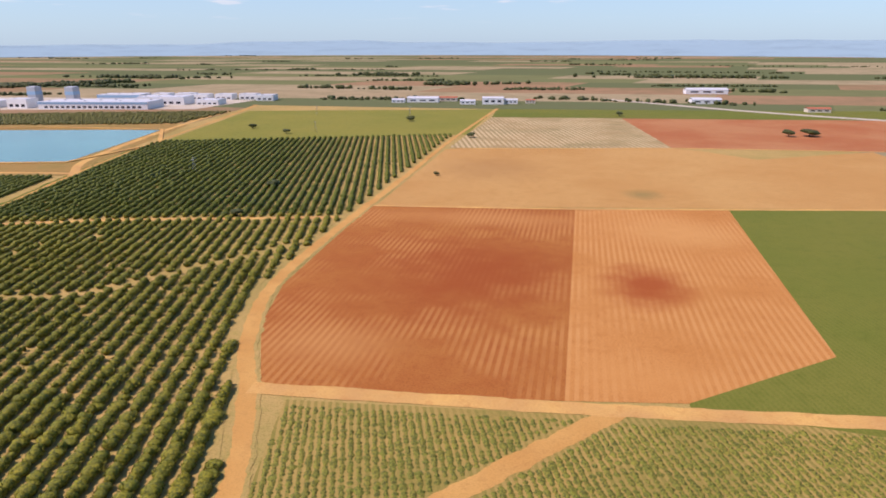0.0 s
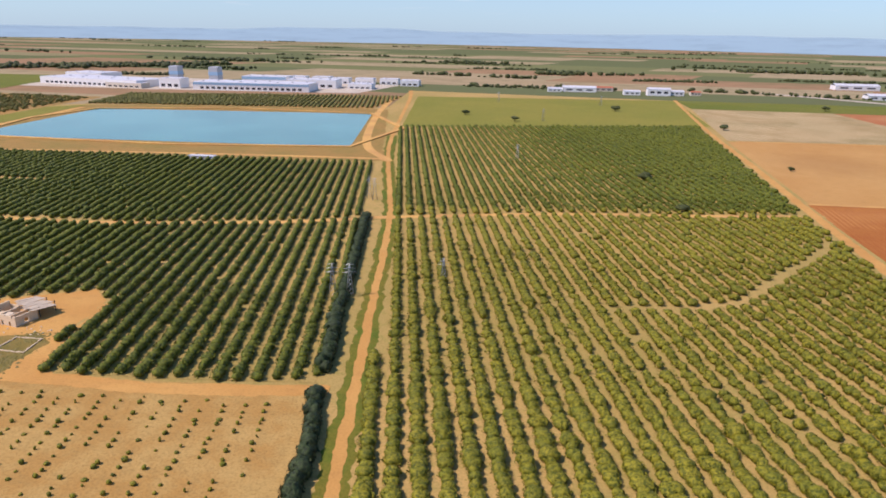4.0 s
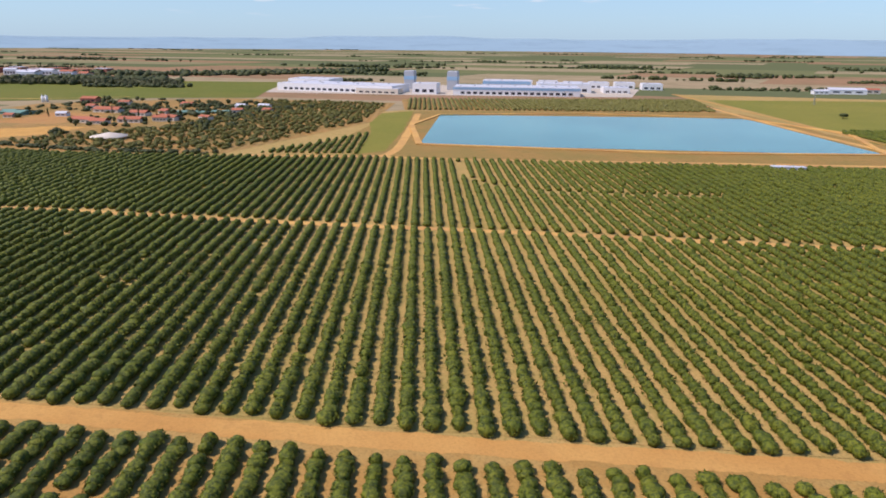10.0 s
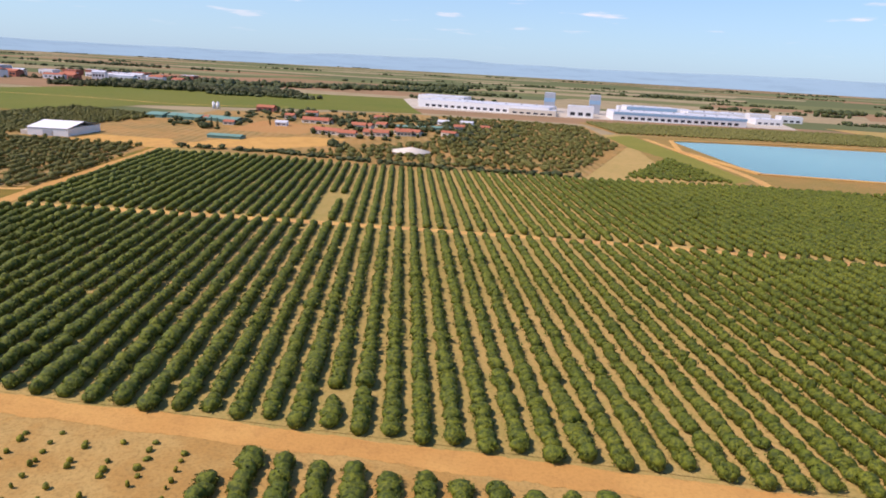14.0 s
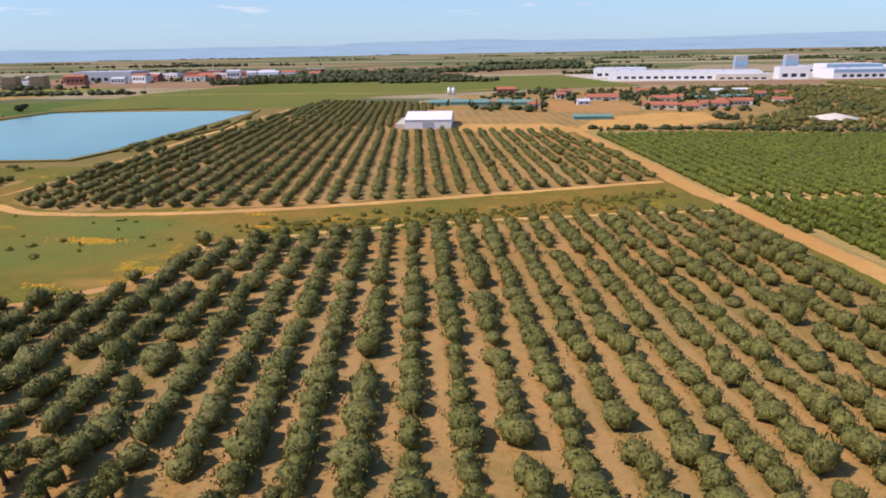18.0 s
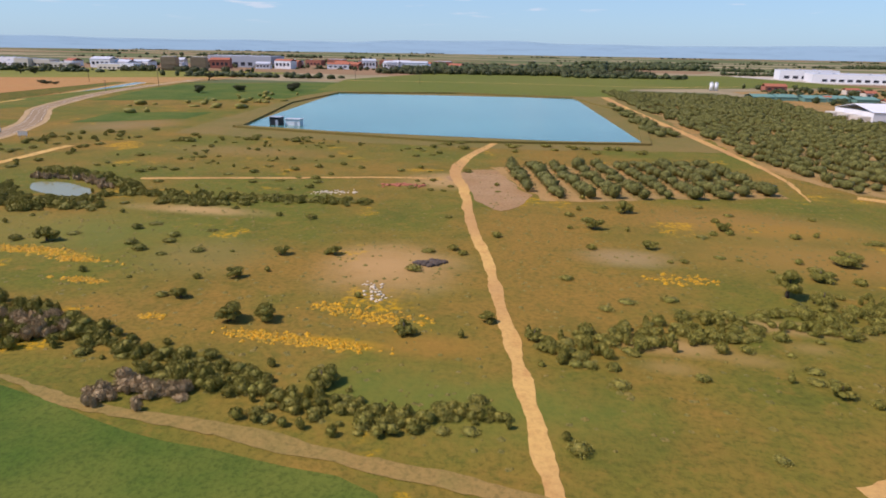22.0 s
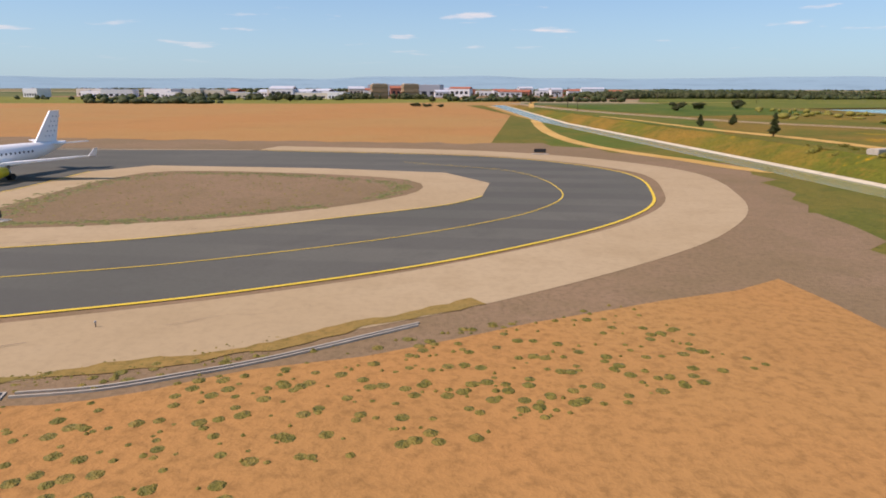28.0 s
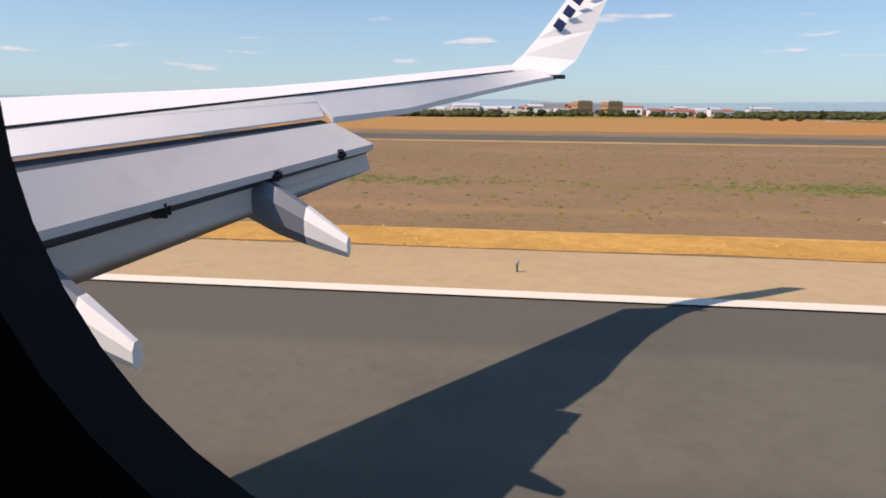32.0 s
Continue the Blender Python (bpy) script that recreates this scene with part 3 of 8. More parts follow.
def tube_mesh(name, pts, radii, mat, sides=8):
    """A tapering tube through the points."""
    v, f = [], []
    for k, (p, r) in enumerate(zip(pts, radii)):
        a, b = Vector(pts[max(k - 1, 0)]), Vector(pts[min(k + 1, len(pts) - 1)])
        d = (b - a).normalized()
        u = d.orthogonal().normalized()
        w = d.cross(u)
        for s in range(sides):
            ang = 2 * math.pi * s / sides
            v.append(Vector(p) + r * (math.cos(ang) * u + math.sin(ang) * w))
    for k in range(len(pts) - 1):
        for s in range(sides):
            s2 = (s + 1) % sides
            f.append((k * sides + s, k * sides + s2, (k + 1) * sides + s2, (k + 1) * sides + s))
    f += [tuple(range(sides))[::-1], tuple(range((len(pts) - 1) * sides, len(pts) * sides))]
    me = mesh_of(name, v, f, mat)
    me.polygons.foreach_set("use_smooth", [len(p.vertices) == 4 for p in me.polygons])
    return me


def spline(pts, step=2.0, closed=False):
    """A smooth curve through the points."""
    P = [np.array(p, float) for p in pts]
    out = []
    n = len(P)
    for i in range(n if closed else n - 1):
        p1, p2 = P[i], P[(i + 1) % n]
        p0 = P[i - 1] if closed or i > 0 else 2 * p1 - p2
        p3 = P[(i + 2) % n] if closed or i + 2 < n else 2 * p2 - p1
        k = max(2, int(np.linalg.norm(p2 - p1) / step))
        for s in np.arange(k) / k:
            out.append(0.5 * (2 * p1 + (p2 - p0) * s + (2 * p0 - 5 * p1 + 4 * p2 - p3) * s * s + (3 * p1 - p0 - 3 * p2 + p3) * s ** 3))
    if not closed:
        out.append(P[-1])
    return np.array(out)


def inside(p, poly):
    p, poly = np.asarray(p, float), np.asarray(poly, float)
    r = np.zeros(len(p), bool)
    for a, b in zip(poly, np.roll(poly, -1, 0)):
        c = (a[1] > p[:, 1]) != (b[1] > p[:, 1])
        r ^= c & (p[:, 0] < (b[0] - a[0]) * (p[:, 1] - a[1]) / (b[1] - a[1] + 1e-12) + a[0])
    return r


def near_line(p, line, d):
    """Which points lie within d of the broken line."""
    p, line = np.asarray(p, float), np.asarray(line, float)
    r = np.zeros(len(p), bool)
    for a, b in zip(line[:-1], line[1:]):
        ab = b - a
        s = np.clip(((p - a) @ ab) / (ab @ ab), 0, 1)
        r |= np.linalg.norm(p - a - s[:, None] * ab, axis=1) < d
    return r


LAYERS = [0.0]

# The irrigation canal lies in a cutting: (distance west of the eastern lip, depth)
CUTTING = [(-5.0, -0.02), (-4.5, 0.03), (-2.6, -0.9), (0.0, -2.6), (1.6, -3.05), (6.7, -3.05), (8.2, -2.6), (9.7, -2.5), (10.7, -2.8), (11.8, -2.2), (20.0, 0.06), (20.5, -0.02)]


def west_of_lip(x, y):
    return (-1016.2 - 0.208 * (y - 19.4) - x) * 0.979


def cutting_z(x, y):
    """The height of the ground, which is level but for the canal's cutting."""
    x, y = np.asarray(x, float), np.asarray(y, float)
    ends = np.clip((y + 60) / 25, 0, 1) * np.clip((330 - y) / 110, 0, 1)
    return np.interp(west_of_lip(x, y), *zip(*CUTTING), left=0.0, right=0.0) * ends


def cutting_strip(name, a, b, mat, label, category, lift=0.0, rough=0.0):
    """A strip of the cutting between two distances from the eastern lip."""
    ds = sorted({a, b, *[d for d, _ in CUTTING if a < d < b]})
    if rough:
        ds = sorted({*ds, *np.arange(a, b, 0.7)})
    v, f, ys = [], [], np.arange(-60, 331, 3.0)
    for y in ys:
        for d in ds:
            x = -1016.2 - 0.208 * (y - 19.4) - d / 0.979
            z = float(cutting_z(x, y)) + lift
            if rough and a < d < b:
                z += rough * noise.noise((x * 0.7, y * 0.7, 4.0))
            v.append((x, y, z))
    k = len(ds)
    for i in range(len(ys) - 1):
        for j in range(k - 1):
            f.append((i * k + j, i * k + k + j, i * k + k + j + 1, i * k + j + 1))
    return tagged(new(name, mesh_of(name, v, f, mat)), label, category, kind="structure")


def open_cutting():
    """Takes the cutting's stretch out of the level ground."""
    for ob in [o for o in scene.objects if o.type == "MESH" and o.get("kind") == "structure"]:
        xs, ys = [c[0] for c in ob.bound_box], [c[1] for c in ob.bound_box]
        if min(xs) > -1005 or max(xs) < -1095 or min(ys) > 330 or max(ys) < -60:
            continue
        bm = bmesh.new()
        bm.from_mesh(ob.data)
        across = (-0.979, -0.2036, 0)
        for at, nrm in (((-1016.2 + 4.5 / 0.979, 19.4, 0), across), ((-1016.2 - 20.0 / 0.979, 19.4, 0), across), ((0, -60, 0), (0, 1, 0)), ((0, 330, 0), (0, 1, 0))):
            bmesh.ops.bisect_plane(bm, geom=bm.verts[:] + bm.edges[:] + bm.faces[:], plane_co=at, plane_no=nrm)
        gone = []
        for fc in bm.faces:
            c = fc.calc_center_median()
            if -60 < c.y < 330 and -4.5 < west_of_lip(c.x, c.y) < 20:
                gone.append(fc)
        bmesh.ops.delete(bm, geom=gone, context="FACES")
        bm.to_mesh(ob.data)
        bm.free()



def sheet(name, poly, z, mat, label, category, smooth=0.0, ragged=0.0):
    """A level piece of ground with a crisp or a ragged outline; no two lie in one plane."""
    LAYERS[0] += 0.0006
    z = z + LAYERS[0]
    if smooth or ragged:
        q = spline(poly, smooth or 3.0, True) if smooth else np.concatenate(
            [a + (b - a) * np.linspace(0, 1, max(2, int(np.linalg.norm(b - a) / 3)), endpoint=False)[:, None]
             for a, b in zip(np.array(poly, float), np.roll(np.array(poly, float), -1, 0))])
        q = q + np.array([[noise.noise((x * .21, y * .21, 3.1)), noise.noise((x * .21, y * .21, 7.7))] for x, y in q]) * ragged
    else:
        q = np.array(poly, float)
    bm = bmesh.new()
    vs = [bm.verts.new((x, y, z)) for x, y in q]
    es = [bm.edges.new((a, b)) for a, b in zip(vs, vs[1:] + vs[:1])]
    bmesh.ops.triangle_fill(bm, use_beauty=True, use_dissolve=False, edges=es, normal=(0, 0, 1))
    bmesh.ops.recalc_face_normals(bm, faces=bm.faces)
    if bm.faces and bm.faces[:][0].normal.z < 0:
        bmesh.ops.reverse_faces(bm, faces=bm.faces)
    me = bpy.data.meshes.new(name)
    bm.to_mesh(me)
    bm.free()
    me.materials.append(M[mat])
    return tagged(new(name, me), label, category, kind="structure")


def ribbon(name, pts, width, z, mat, label, category, ragged=0.0, kind="structure", step=None, height=0.0):
    """A track, road or line along a smooth curve; with a height it becomes a raised strip."""
    LAYERS[0] += 0.0006
    z = z + LAYERS[0]
    q = spline(pts, step or (0.45 if ragged and min(p[1] for p in pts) < 90 else 1.6))
    d = np.gradient(q, axis=0)
    nrm = np.stack([-d[:, 1], d[:, 0]], -1) / (np.linalg.norm(d, axis=1)[:, None] + 1e-9)
    w = np.interp(np.linspace(0, 1, len(q)), np.linspace(0, 1, len(width)), width) if isinstance(width, (list, tuple)) else np.full(len(q), width)
    off = np.array([[noise.noise((x * .3, y * .3, z)) + 0.45 * noise.noise((x * 1.1, y * 1.1, z)) + 0.25 * noise.noise((x * 2.7, y * 2.7, z)) for z in (1.5, 9.5)] for x, y in q]) * ragged * 0.65
    a, b = q + nrm * (w / 2 + off[:, 0])[:, None], q - nrm * (w / 2 + off[:, 1])[:, None]
    n = len(q)
    v = [(*p, z) for p in a] + [(*p, z) for p in b]
    f = [(i, n + i, n + i + 1, i + 1) for i in range(n - 1)]
    if height:
        v = [(x, y, z + height) for x, y, _ in v] + [(x, y, z - 0.3) for x, y, _ in v]
        f += [(i + 1, 2 * n + i + 1, 2 * n + i, i) for i in range(n - 1)] + [(n + i, 3 * n + i, 3 * n + i + 1, n + i + 1) for i in range(n - 1)]
        f += [(0, 2 * n, 3 * n, n), (n - 1, 2 * n - 1, 4 * n - 1, 3 * n - 1)]
    return tagged(new(name, mesh_of(name, v, f, mat)), label, category, kind=kind)


# ---- the ground: one sheet to the horizon, with fields, tracks and pavements laid on it ----
gx, gy = np.linspace(-6500, 5200, 40), np.linspace(-1200, 5200, 30)
gv = np.array([(x, y, -0.10) for y in gy for x in gx])
gf = np.array([(j * 40 + i, j * 40 + i + 1, (j + 1) * 40 + i + 1, (j + 1) * 40 + i) for j in range(29) for i in range(39)])
tagged(new("ground", mesh_of("ground", gv, gf, "plain")), "wide farming plain of green and tan fields", "ground", kind="structure")

sheet("field_margins", [(-650, -60), (250, -60), (250, 110), (180, 266), (180, 400), (60, 562), (-50, 630), (-300, 640), (-282, 480), (-500, 430), (-690, 236), (-640, 46)], -0.06, "orchard_soil", "sandy margins between fields", "field margin")

# Fields beside the first orchard
sheet("field_red", [(-66, 236), (11.5, 241.6), (5.1, 102.2), (-49.7, 97.5), (-62, 125), (-67, 150), (-67, 207)], 0.0, "plough_red", "red ploughed field with pale furrow lines", "field")
sheet("field_orange", [(11.5, 241.6), (68.6, 249.3), (59.3, 127.7), (26.6, 104.7), (5.1, 102.2)], 0.0, "plough_tan", "orange ploughed field with one dark red patch", "field")
sheet("field_tan", [(-65, 236), (180, 266), (185, 404), (112, 368), (88, 394), (73.9, 402.4), (-50, 384.5), (-60, 380)], 0.0, "fallow", "pale tan fallow field", "field")
sheet("field_stubble", [(-59, 386), (73.9, 402.4), (60, 564), (-48.3, 557.5)], 0.0, "stubble_rows", "field with rows of pale stubble", "field")
sheet("field_clay", [(73.9, 402.4), (192, 404.6), (520, 430), (520, 590), (173.6, 568), (60, 562)], 0.0, "fallow_red", "reddish bare field", "field")
sheet("field_green_strip", [(-48.3, 558), (173, 570), (420, 592), (400, 660), (-49, 630)], 0.005, "crop", "narrow green field", "field")
sheet("field_green_corner", [(68.6, 249.3), (330, 286), (330, 60), (26.6, 103), (26.6, 104.7), (59.3, 127.7)], 0.002, "crop", "plain green crop field", "field")
sheet("field_green_far", [(-247, 384), (-56, 446), (-50, 628), (-280, 582)], 0.0, "crop_olive", "olive green grass field", "field")
sheet("vineyard_ground", [(-44, 95), (57, 101), (240, 108), (240, 20), (-30, 20)], 0.0, "vines", "green ground of a vineyard with sandy rows", "vineyard")

# Orchards
ORCHARD_A = [(-171, 30), (-30, 30), (-45, 72), (-64, 117), (-73, 150), (-73, 207), (-66, 432), (-57, 443), (-247, 383), (-241, 348), (-201.5, 188), (-186.5, 110), (-176, 63)]
ORCHARD_B = [(-640, 53), (-590, 53.5), (-542, 56), (-469, 59), (-403, 64.5), (-341, 71), (-291, 73), (-235, 81), (-214, 83), (-189, 87), (-203, 155), (-212, 184), (-231, 269),
             (-300, 262), (-427, 247), (-468, 244), (-525, 231), (-588, 223), (-645, 224), (-682, 218), (-661, 128), (-644, 70)]
sheet("orchard_ground_east", ORCHARD_A, 0.0, "orchard_soil", "sandy soil between orchard rows", "orchard soil")
sheet("orchard_ground_west", ORCHARD_B, 0.0, "orchard_soil", "sandy soil between orchard rows", "orchard soil")
sheet("south_strip", [(-640, 52), (-590, 53), (-469, 58.5), (-403, 64), (-291, 72.5), (-214, 82), (-188, 86), (-176, 30), (-176, -40), (-640, -40)], 0.004, "bare", "sandy field of saplings", "field")
YARD = [(-261, 74), (-261.5, 95), (-265, 105), (-249, 114), (-243, 109.5), (-239.8, 92), (-234, 78)]
sheet("farm_yard", YARD, 0.012, "clay", "bare earth yard round a ruin", "yard", ragged=1.2)
sheet("yard_grass", [(-258.2, 85), (-251, 90.3), (-243.5, 94), (-240.8, 88), (-240.5, 80), (-248, 77.5), (-256.8, 78)], 0.018, "yard_weeds", "weedy patch in a yard", "grass", smooth=0.8, ragged=2.6)
ribbon("yard_path", [(-242, 108), (-239.6, 100), (-238.6, 92), (-236.5, 84), (-232, 79.5)], [2.0, 2.2, 2.2, 2.0, 3.0], 0.02, "clay", "sandy path round a weedy yard", "track", 0.6)

TRACK_EAST = [(-36, 40), (-42.4, 71.5), (-52, 97), (-61.4, 117), (-69.5, 150), (-69.5, 207), (-66, 300), (-62, 427), (-49.6, 633)]
TRACK_WEST = [(-172, 40), (-177.4, 62.8), (-187, 110), (-203.2, 188.7), (-226, 273), (-243.4, 348), (-282, 558), (-300, 640)]
CROSS_A = [(-209, 183.6), (-153, 201.7), (-112, 210), (-73.5, 218)]
CROSS_B = [(-661, 127.5), (-594, 137), (-517, 144.4), (-457, 147), (-381, 153), (-311, 157), (-278, 160.5), (-240, 170), (-207, 183)]
CURVE_B = [(-427, 243), (-423, 222), (-416, 209), (-405, 200.5), (-395, 198), (-370, 200), (-340, 204)]
SOUTH_B = [(-642, 49), (-590, 51.5), (-542, 53.5), (-469, 56.5), (-403, 62), (-341, 68.5), (-291, 70.5), (-235, 79), (-214, 80), (-186, 85)]
ribbon("track_east", TRACK_EAST, [3.2, 3.4, 3.4, 3.0, 2.6, 2.6, 3.4], 0.02, "clay", "orange dirt track beside the orchard", "track", 0.7)
ribbon("verge_west", TRACK_WEST[:6], [4.2, 4.6, 5.0, 5.4], 0.013, "meadow_green", "weedy green verges of a dirt track", "verge", 1.4)
ribbon("verge_east", TRACK_EAST[:7], [4.6, 5.0, 5.2, 5.0], 0.013, "orchard_soil", "dry weedy verges of a dirt track", "verge", 1.2)
ribbon("track_west", TRACK_WEST, [1.7, 1.8, 2.0, 2.6, 4], 0.02, "clay", "orange dirt track between two orchards", "track", 0.7)
ribbon("track_cross_east", CROSS_A, 3.0, 0.016, "sandy", "sandy gap track across the orchard", "track", 0.7)
ribbon("track_cross_west", CROSS_B, 3.0, 0.016, "sandy", "sandy gap track across the orchard", "track", 0.7)
ribbon("track_curved", CURVE_B, 2.2, 0.016, "orchard_soil", "curved path through the orchard", "track", 0.7)
ribbon("track_south", SOUTH_B, 3.4, 0.022, "clay", "orange dirt track along the orchard's edge", "track", 0.8)
ribbon("track_short", [(-140, 127), (-113.7, 134.8), (-100, 152), (-87.5, 170), (-75, 190)], 1.2, 0.016, "orchard_soil", "short sandy path in the orchard", "track", 0.5)
ribbon("track_field", [(-52, 98), (-20, 99), (14.6, 100.5), (57.5, 103.3), (140, 108), (240, 113)], [4, 4, 5, 6], 0.021, "sandy", "sandy track between fields", "track", 0.6)
ribbon("track_diagonal", [(14, 100), (2, 88), (-11, 74), (-25, 58), (-40, 40)], 4.0, 0.019, "clay", "reddish track across the vineyard", "track", 1.0)
ribbon("track_headland", [(-66, 237), (11.5, 243), (68.6, 250.5), (180, 266), (330, 287)], 2.0, 0.014, "sandy", "thin sandy headland between fields", "track", 0.5)
ribbon("track_upper", [(-55, 384), (17, 393), (74, 403), (200, 406)], 1.6, 0.014, "sandy", "thin sandy headland", "track", 0.4)
ribbon("motorway", [(60, 760), (104, 715), (180, 640), (270, 575), (400, 520)], 12, 0.03, "concrete", "pale motorway in the distance", "road")

# First reservoir
LAKE_1 = [(-453, 283), (-254, 305), (-282, 441), (-470, 408)]
sheet("bank_south", [(-490, 238), (-460, 246), (-300, 264), (-233, 272), (-226, 276), (-236, 300), (-278, 470), (-290, 470), (-478, 432), (-500, 420)], 0.008, "bank", "dry grassy banks round a reservoir", "bank", ragged=1.0)
sheet("water_reservoir_east", LAKE_1, 0.05, "lake", "calm blue-green reservoir water", "water")
ribbon("bank_crest_east", LAKE_1 + LAKE_1[:1], 3.0, 0.0, "sandy", "sandy crest of a reservoir bank", "bank", 0.3, height=0.5, step=200)
ribbon("track_bank", [(-462, 248), (-427, 250), (-330, 266), (-240, 278), (-226, 275)], 3.0, 0.024, "sandy", "sandy track below a reservoir bank", "track", 0.5)
ribbon("track_bank_west", [(-512, 238), (-468, 247), (-459, 262), (-470, 330), (-485, 410)], 4.0, 0.026, "sandy", "sandy track beside a reservoir bank", "track", 0.5)
ribbon("track_bank_east", [(-226, 274), (-250, 320), (-278, 440), (-297, 559)], 4.5, 0.026, "sandy", "sandy track beside a reservoir", "track", 0.5)
sheet("grove_ground_lake", [(-500, 432), (-290, 472), (-292, 575), (-360, 560), (-525, 515)], 0.006, "olive_soil", "soil of a dark grove behind a reservoir", "orchard soil")
sheet("factory_yard", [(-700, 545), (-540, 556), (-340, 590), (-325, 700), (-700, 700)], 0.01, "concrete", "pale paved factory yard", "yard")
sheet("village_ground", [(-740, 232), (-690, 232), (-645, 228), (-588, 225), (-525, 240), (-500, 356), (-520, 480), (-660, 480), (-760, 400)], 0.0, "olive_soil", "scrubby village ground", "ground")
sheet("plot_triangle", [(-513, 240), (-486, 314), (-471, 250)], 0.012, "orchard_soil", "triangular orchard plot", "orchard soil")


sheet("sand_yard_west", [(-738, 250), (-731, 227), (-692, 226), (-685, 231), (-698, 252)], 0.015, "straw", "bare yellow sand yard", "yard", ragged=2.5)
sheet("sand_yard", [(-690, 227), (-677, 236), (-664, 242), (-649, 249), (-635, 268), (-636, 297), (-655, 295), (-672, 279), (-684, 262)], 0.016, "straw", "bare yellow sand yard before a village", "yard", ragged=2.5)
sheet("brown_field", [(-707, 356), (-663, 348), (-661, 302), (-698, 299)], 0.014, "red_field", "small brown ploughed plot", "field", ragged=2.0)

# Olive groves, scrub and second reservoir
sheet("meadow", [(-640, 46), (-640, -60), (-1040, -60), (-1080, 330), (-930, 420), (-800, 330), (-690, 235), (-664, 128)], -0.01, "meadow", "rough green meadow with yellow flowers", "meadow")
OLIVES_1 = [(-745, 86), (-721, 97), (-675, 114.6), (-666, 117), (-649, 69), (-642, 45), (-640, 22), (-812, 22), (-816, 34), (-800, 42), (-783, 47), (-766, 52.6), (-753, 61.6), (-746, 63)]
OLIVES_2 = [(-808.5, 123.5), (-801, 107.5), (-786, 102), (-744, 111), (-706, 127), (-671, 146), (-693, 229), (-752, 224), (-812, 265), (-822, 310)]
OLIVES_3 = [(-859, 116), (-818, 130), (-812, 102), (-848, 90)]
sheet("olive_ground_near", OLIVES_1, 0.002, "olive_soil", "pale soil of an olive grove", "orchard soil", ragged=1.5)
sheet("olive_ground_far", OLIVES_2, 0.002, "olive_soil", "pale soil of an olive grove", "orchard soil", ragged=1.5)
sheet("olive_ground_small", OLIVES_3, 0.002, "olive_soil", "pale soil of a small olive grove", "orchard soil", ragged=1.5)
sheet("olive_ground_lake", [(-826, 170), (-812, 170), (-700, 236), (-700, 330), (-840, 365)], 0.001, "olive_soil", "soil of a dense olive grove", "orchard soil")
ribbon("track_grove", [(-694, 236), (-688, 226), (-667, 140), (-661, 120), (-647, 69.5), (-639, 44), (-634, 20)], [3.0, 3.4, 4.6, 3.6, 3.8, 5.0], 0.026, "clay", "broad sandy track between groves", "track", 0.8)
ribbon("track_scrub", [(-664, 118), (-710, 104), (-738, 90), (-746, 85)], 1.6, 0.012, "pale", "thin pale path along an olive grove", "track", 0.6)
ribbon("track_scrub_north", [(-671, 143), (-744, 109), (-786, 100), (-802, 105)], 2.4, 0.012, "sandy", "sandy headland of an olive grove", "track", 0.6)
ribbon("track_scrub_bend", [(-745, 86), (-744, 72), (-753, 61), (-766, 52), (-783, 46)], 1.6, 0.012, "sandy", "sandy path round an olive grove", "track", 0.6)
ribbon("track_bare", [(-829, 30), (-824, 32), (-819, 34.4), (-812.5, 37.3), (-804, 41.5), (-790, 44)], [1.0, 1.3, 1.6, 1.6, 1.2, 0.6], 0.014, "sandy", "sandy path past an olive grove", "track", 0.8)
ribbon("track_olive_lake", [(-837, 366), (-826, 260), (-814, 167), (-809, 122), (-810, 100)], [3.0, 3.0, 2.8, 2.2, 0.3], 0.016, "sandy", "sandy track past an olive grove", "track", 0.5)
sheet("bare_patch", [(-809, 39.2), (-807.4, 41.5), (-806.6, 45), (-804.6, 48.0), (-799.5, 50.2), (-795.6, 51.2), (-790.4, 49.6), (-786.4, 47.2), (-783, 49.8), (-779, 47.5), (-777, 43.5), (-784, 38), (-792, 33.5), (-800, 31), (-806, 31.5), (-806.6, 35.5)], 0.010, "bare", "bare sandy patch between a meadow and olives", "bare earth", smooth=1.2, ragged=2.2)
sheet("grass_patch", [(-819, 32.8), (-814, 34.6), (-808.8, 37.2), (-807.4, 33.6), (-808, 28), (-818, 27)], 0.011, "meadow_green", "green grass under olive trees", "grass", smooth=1.2, ragged=1.4)
LAKE_2 = [(-931, 156), (-828, 155), (-846, 305), (-955, 293)]
sheet("bank_west", [(-940, 141), (-862, 138), (-812, 148), (-824, 320), (-968, 305)], 0.004, "scrub_bank", "dry scrubby brown bank of a reservoir", "bank", ragged=1.5)
sheet("water_reservoir_west", LAKE_2, 0.05, "lake", "calm blue reservoir water", "water")
ribbon("bank_crest_west", LAKE_2 + LAKE_2[:1], 2.4, 0.0, "scrub_bank", "low crest of a reservoir bank", "bank", 0.3, height=0.5, step=200)
ribbon("track_meadow", [(-862, 148), (-864.5, 125), (-864, 108.7), (-859.8, 94), (-856, 76.7), (-852, 62), (-847.5, 43.6), (-843.5, 26), (-838, 5)], [1.6, 2.2, 1.5, 1.1, 1.1, 1.2], 0.018, "sandy", "rutted pale track through a meadow", "track", 0.4)
sheet("bare_junction", [(-864.5, 106), (-858, 112.5), (-853, 101), (-849.5, 90), (-852.5, 83.5), (-856.5, 88), (-860.5, 97)], 0.014, "bare_pink", "bare trodden earth where tracks meet", "bare earth", smooth=1.5, ragged=1.4)
ribbon("track_thin", [(-911, 89), (-892, 95), (-874, 100.7), (-866, 102)], 1.2, 0.012, "sandy", "thin sandy path", "track", 0.5)
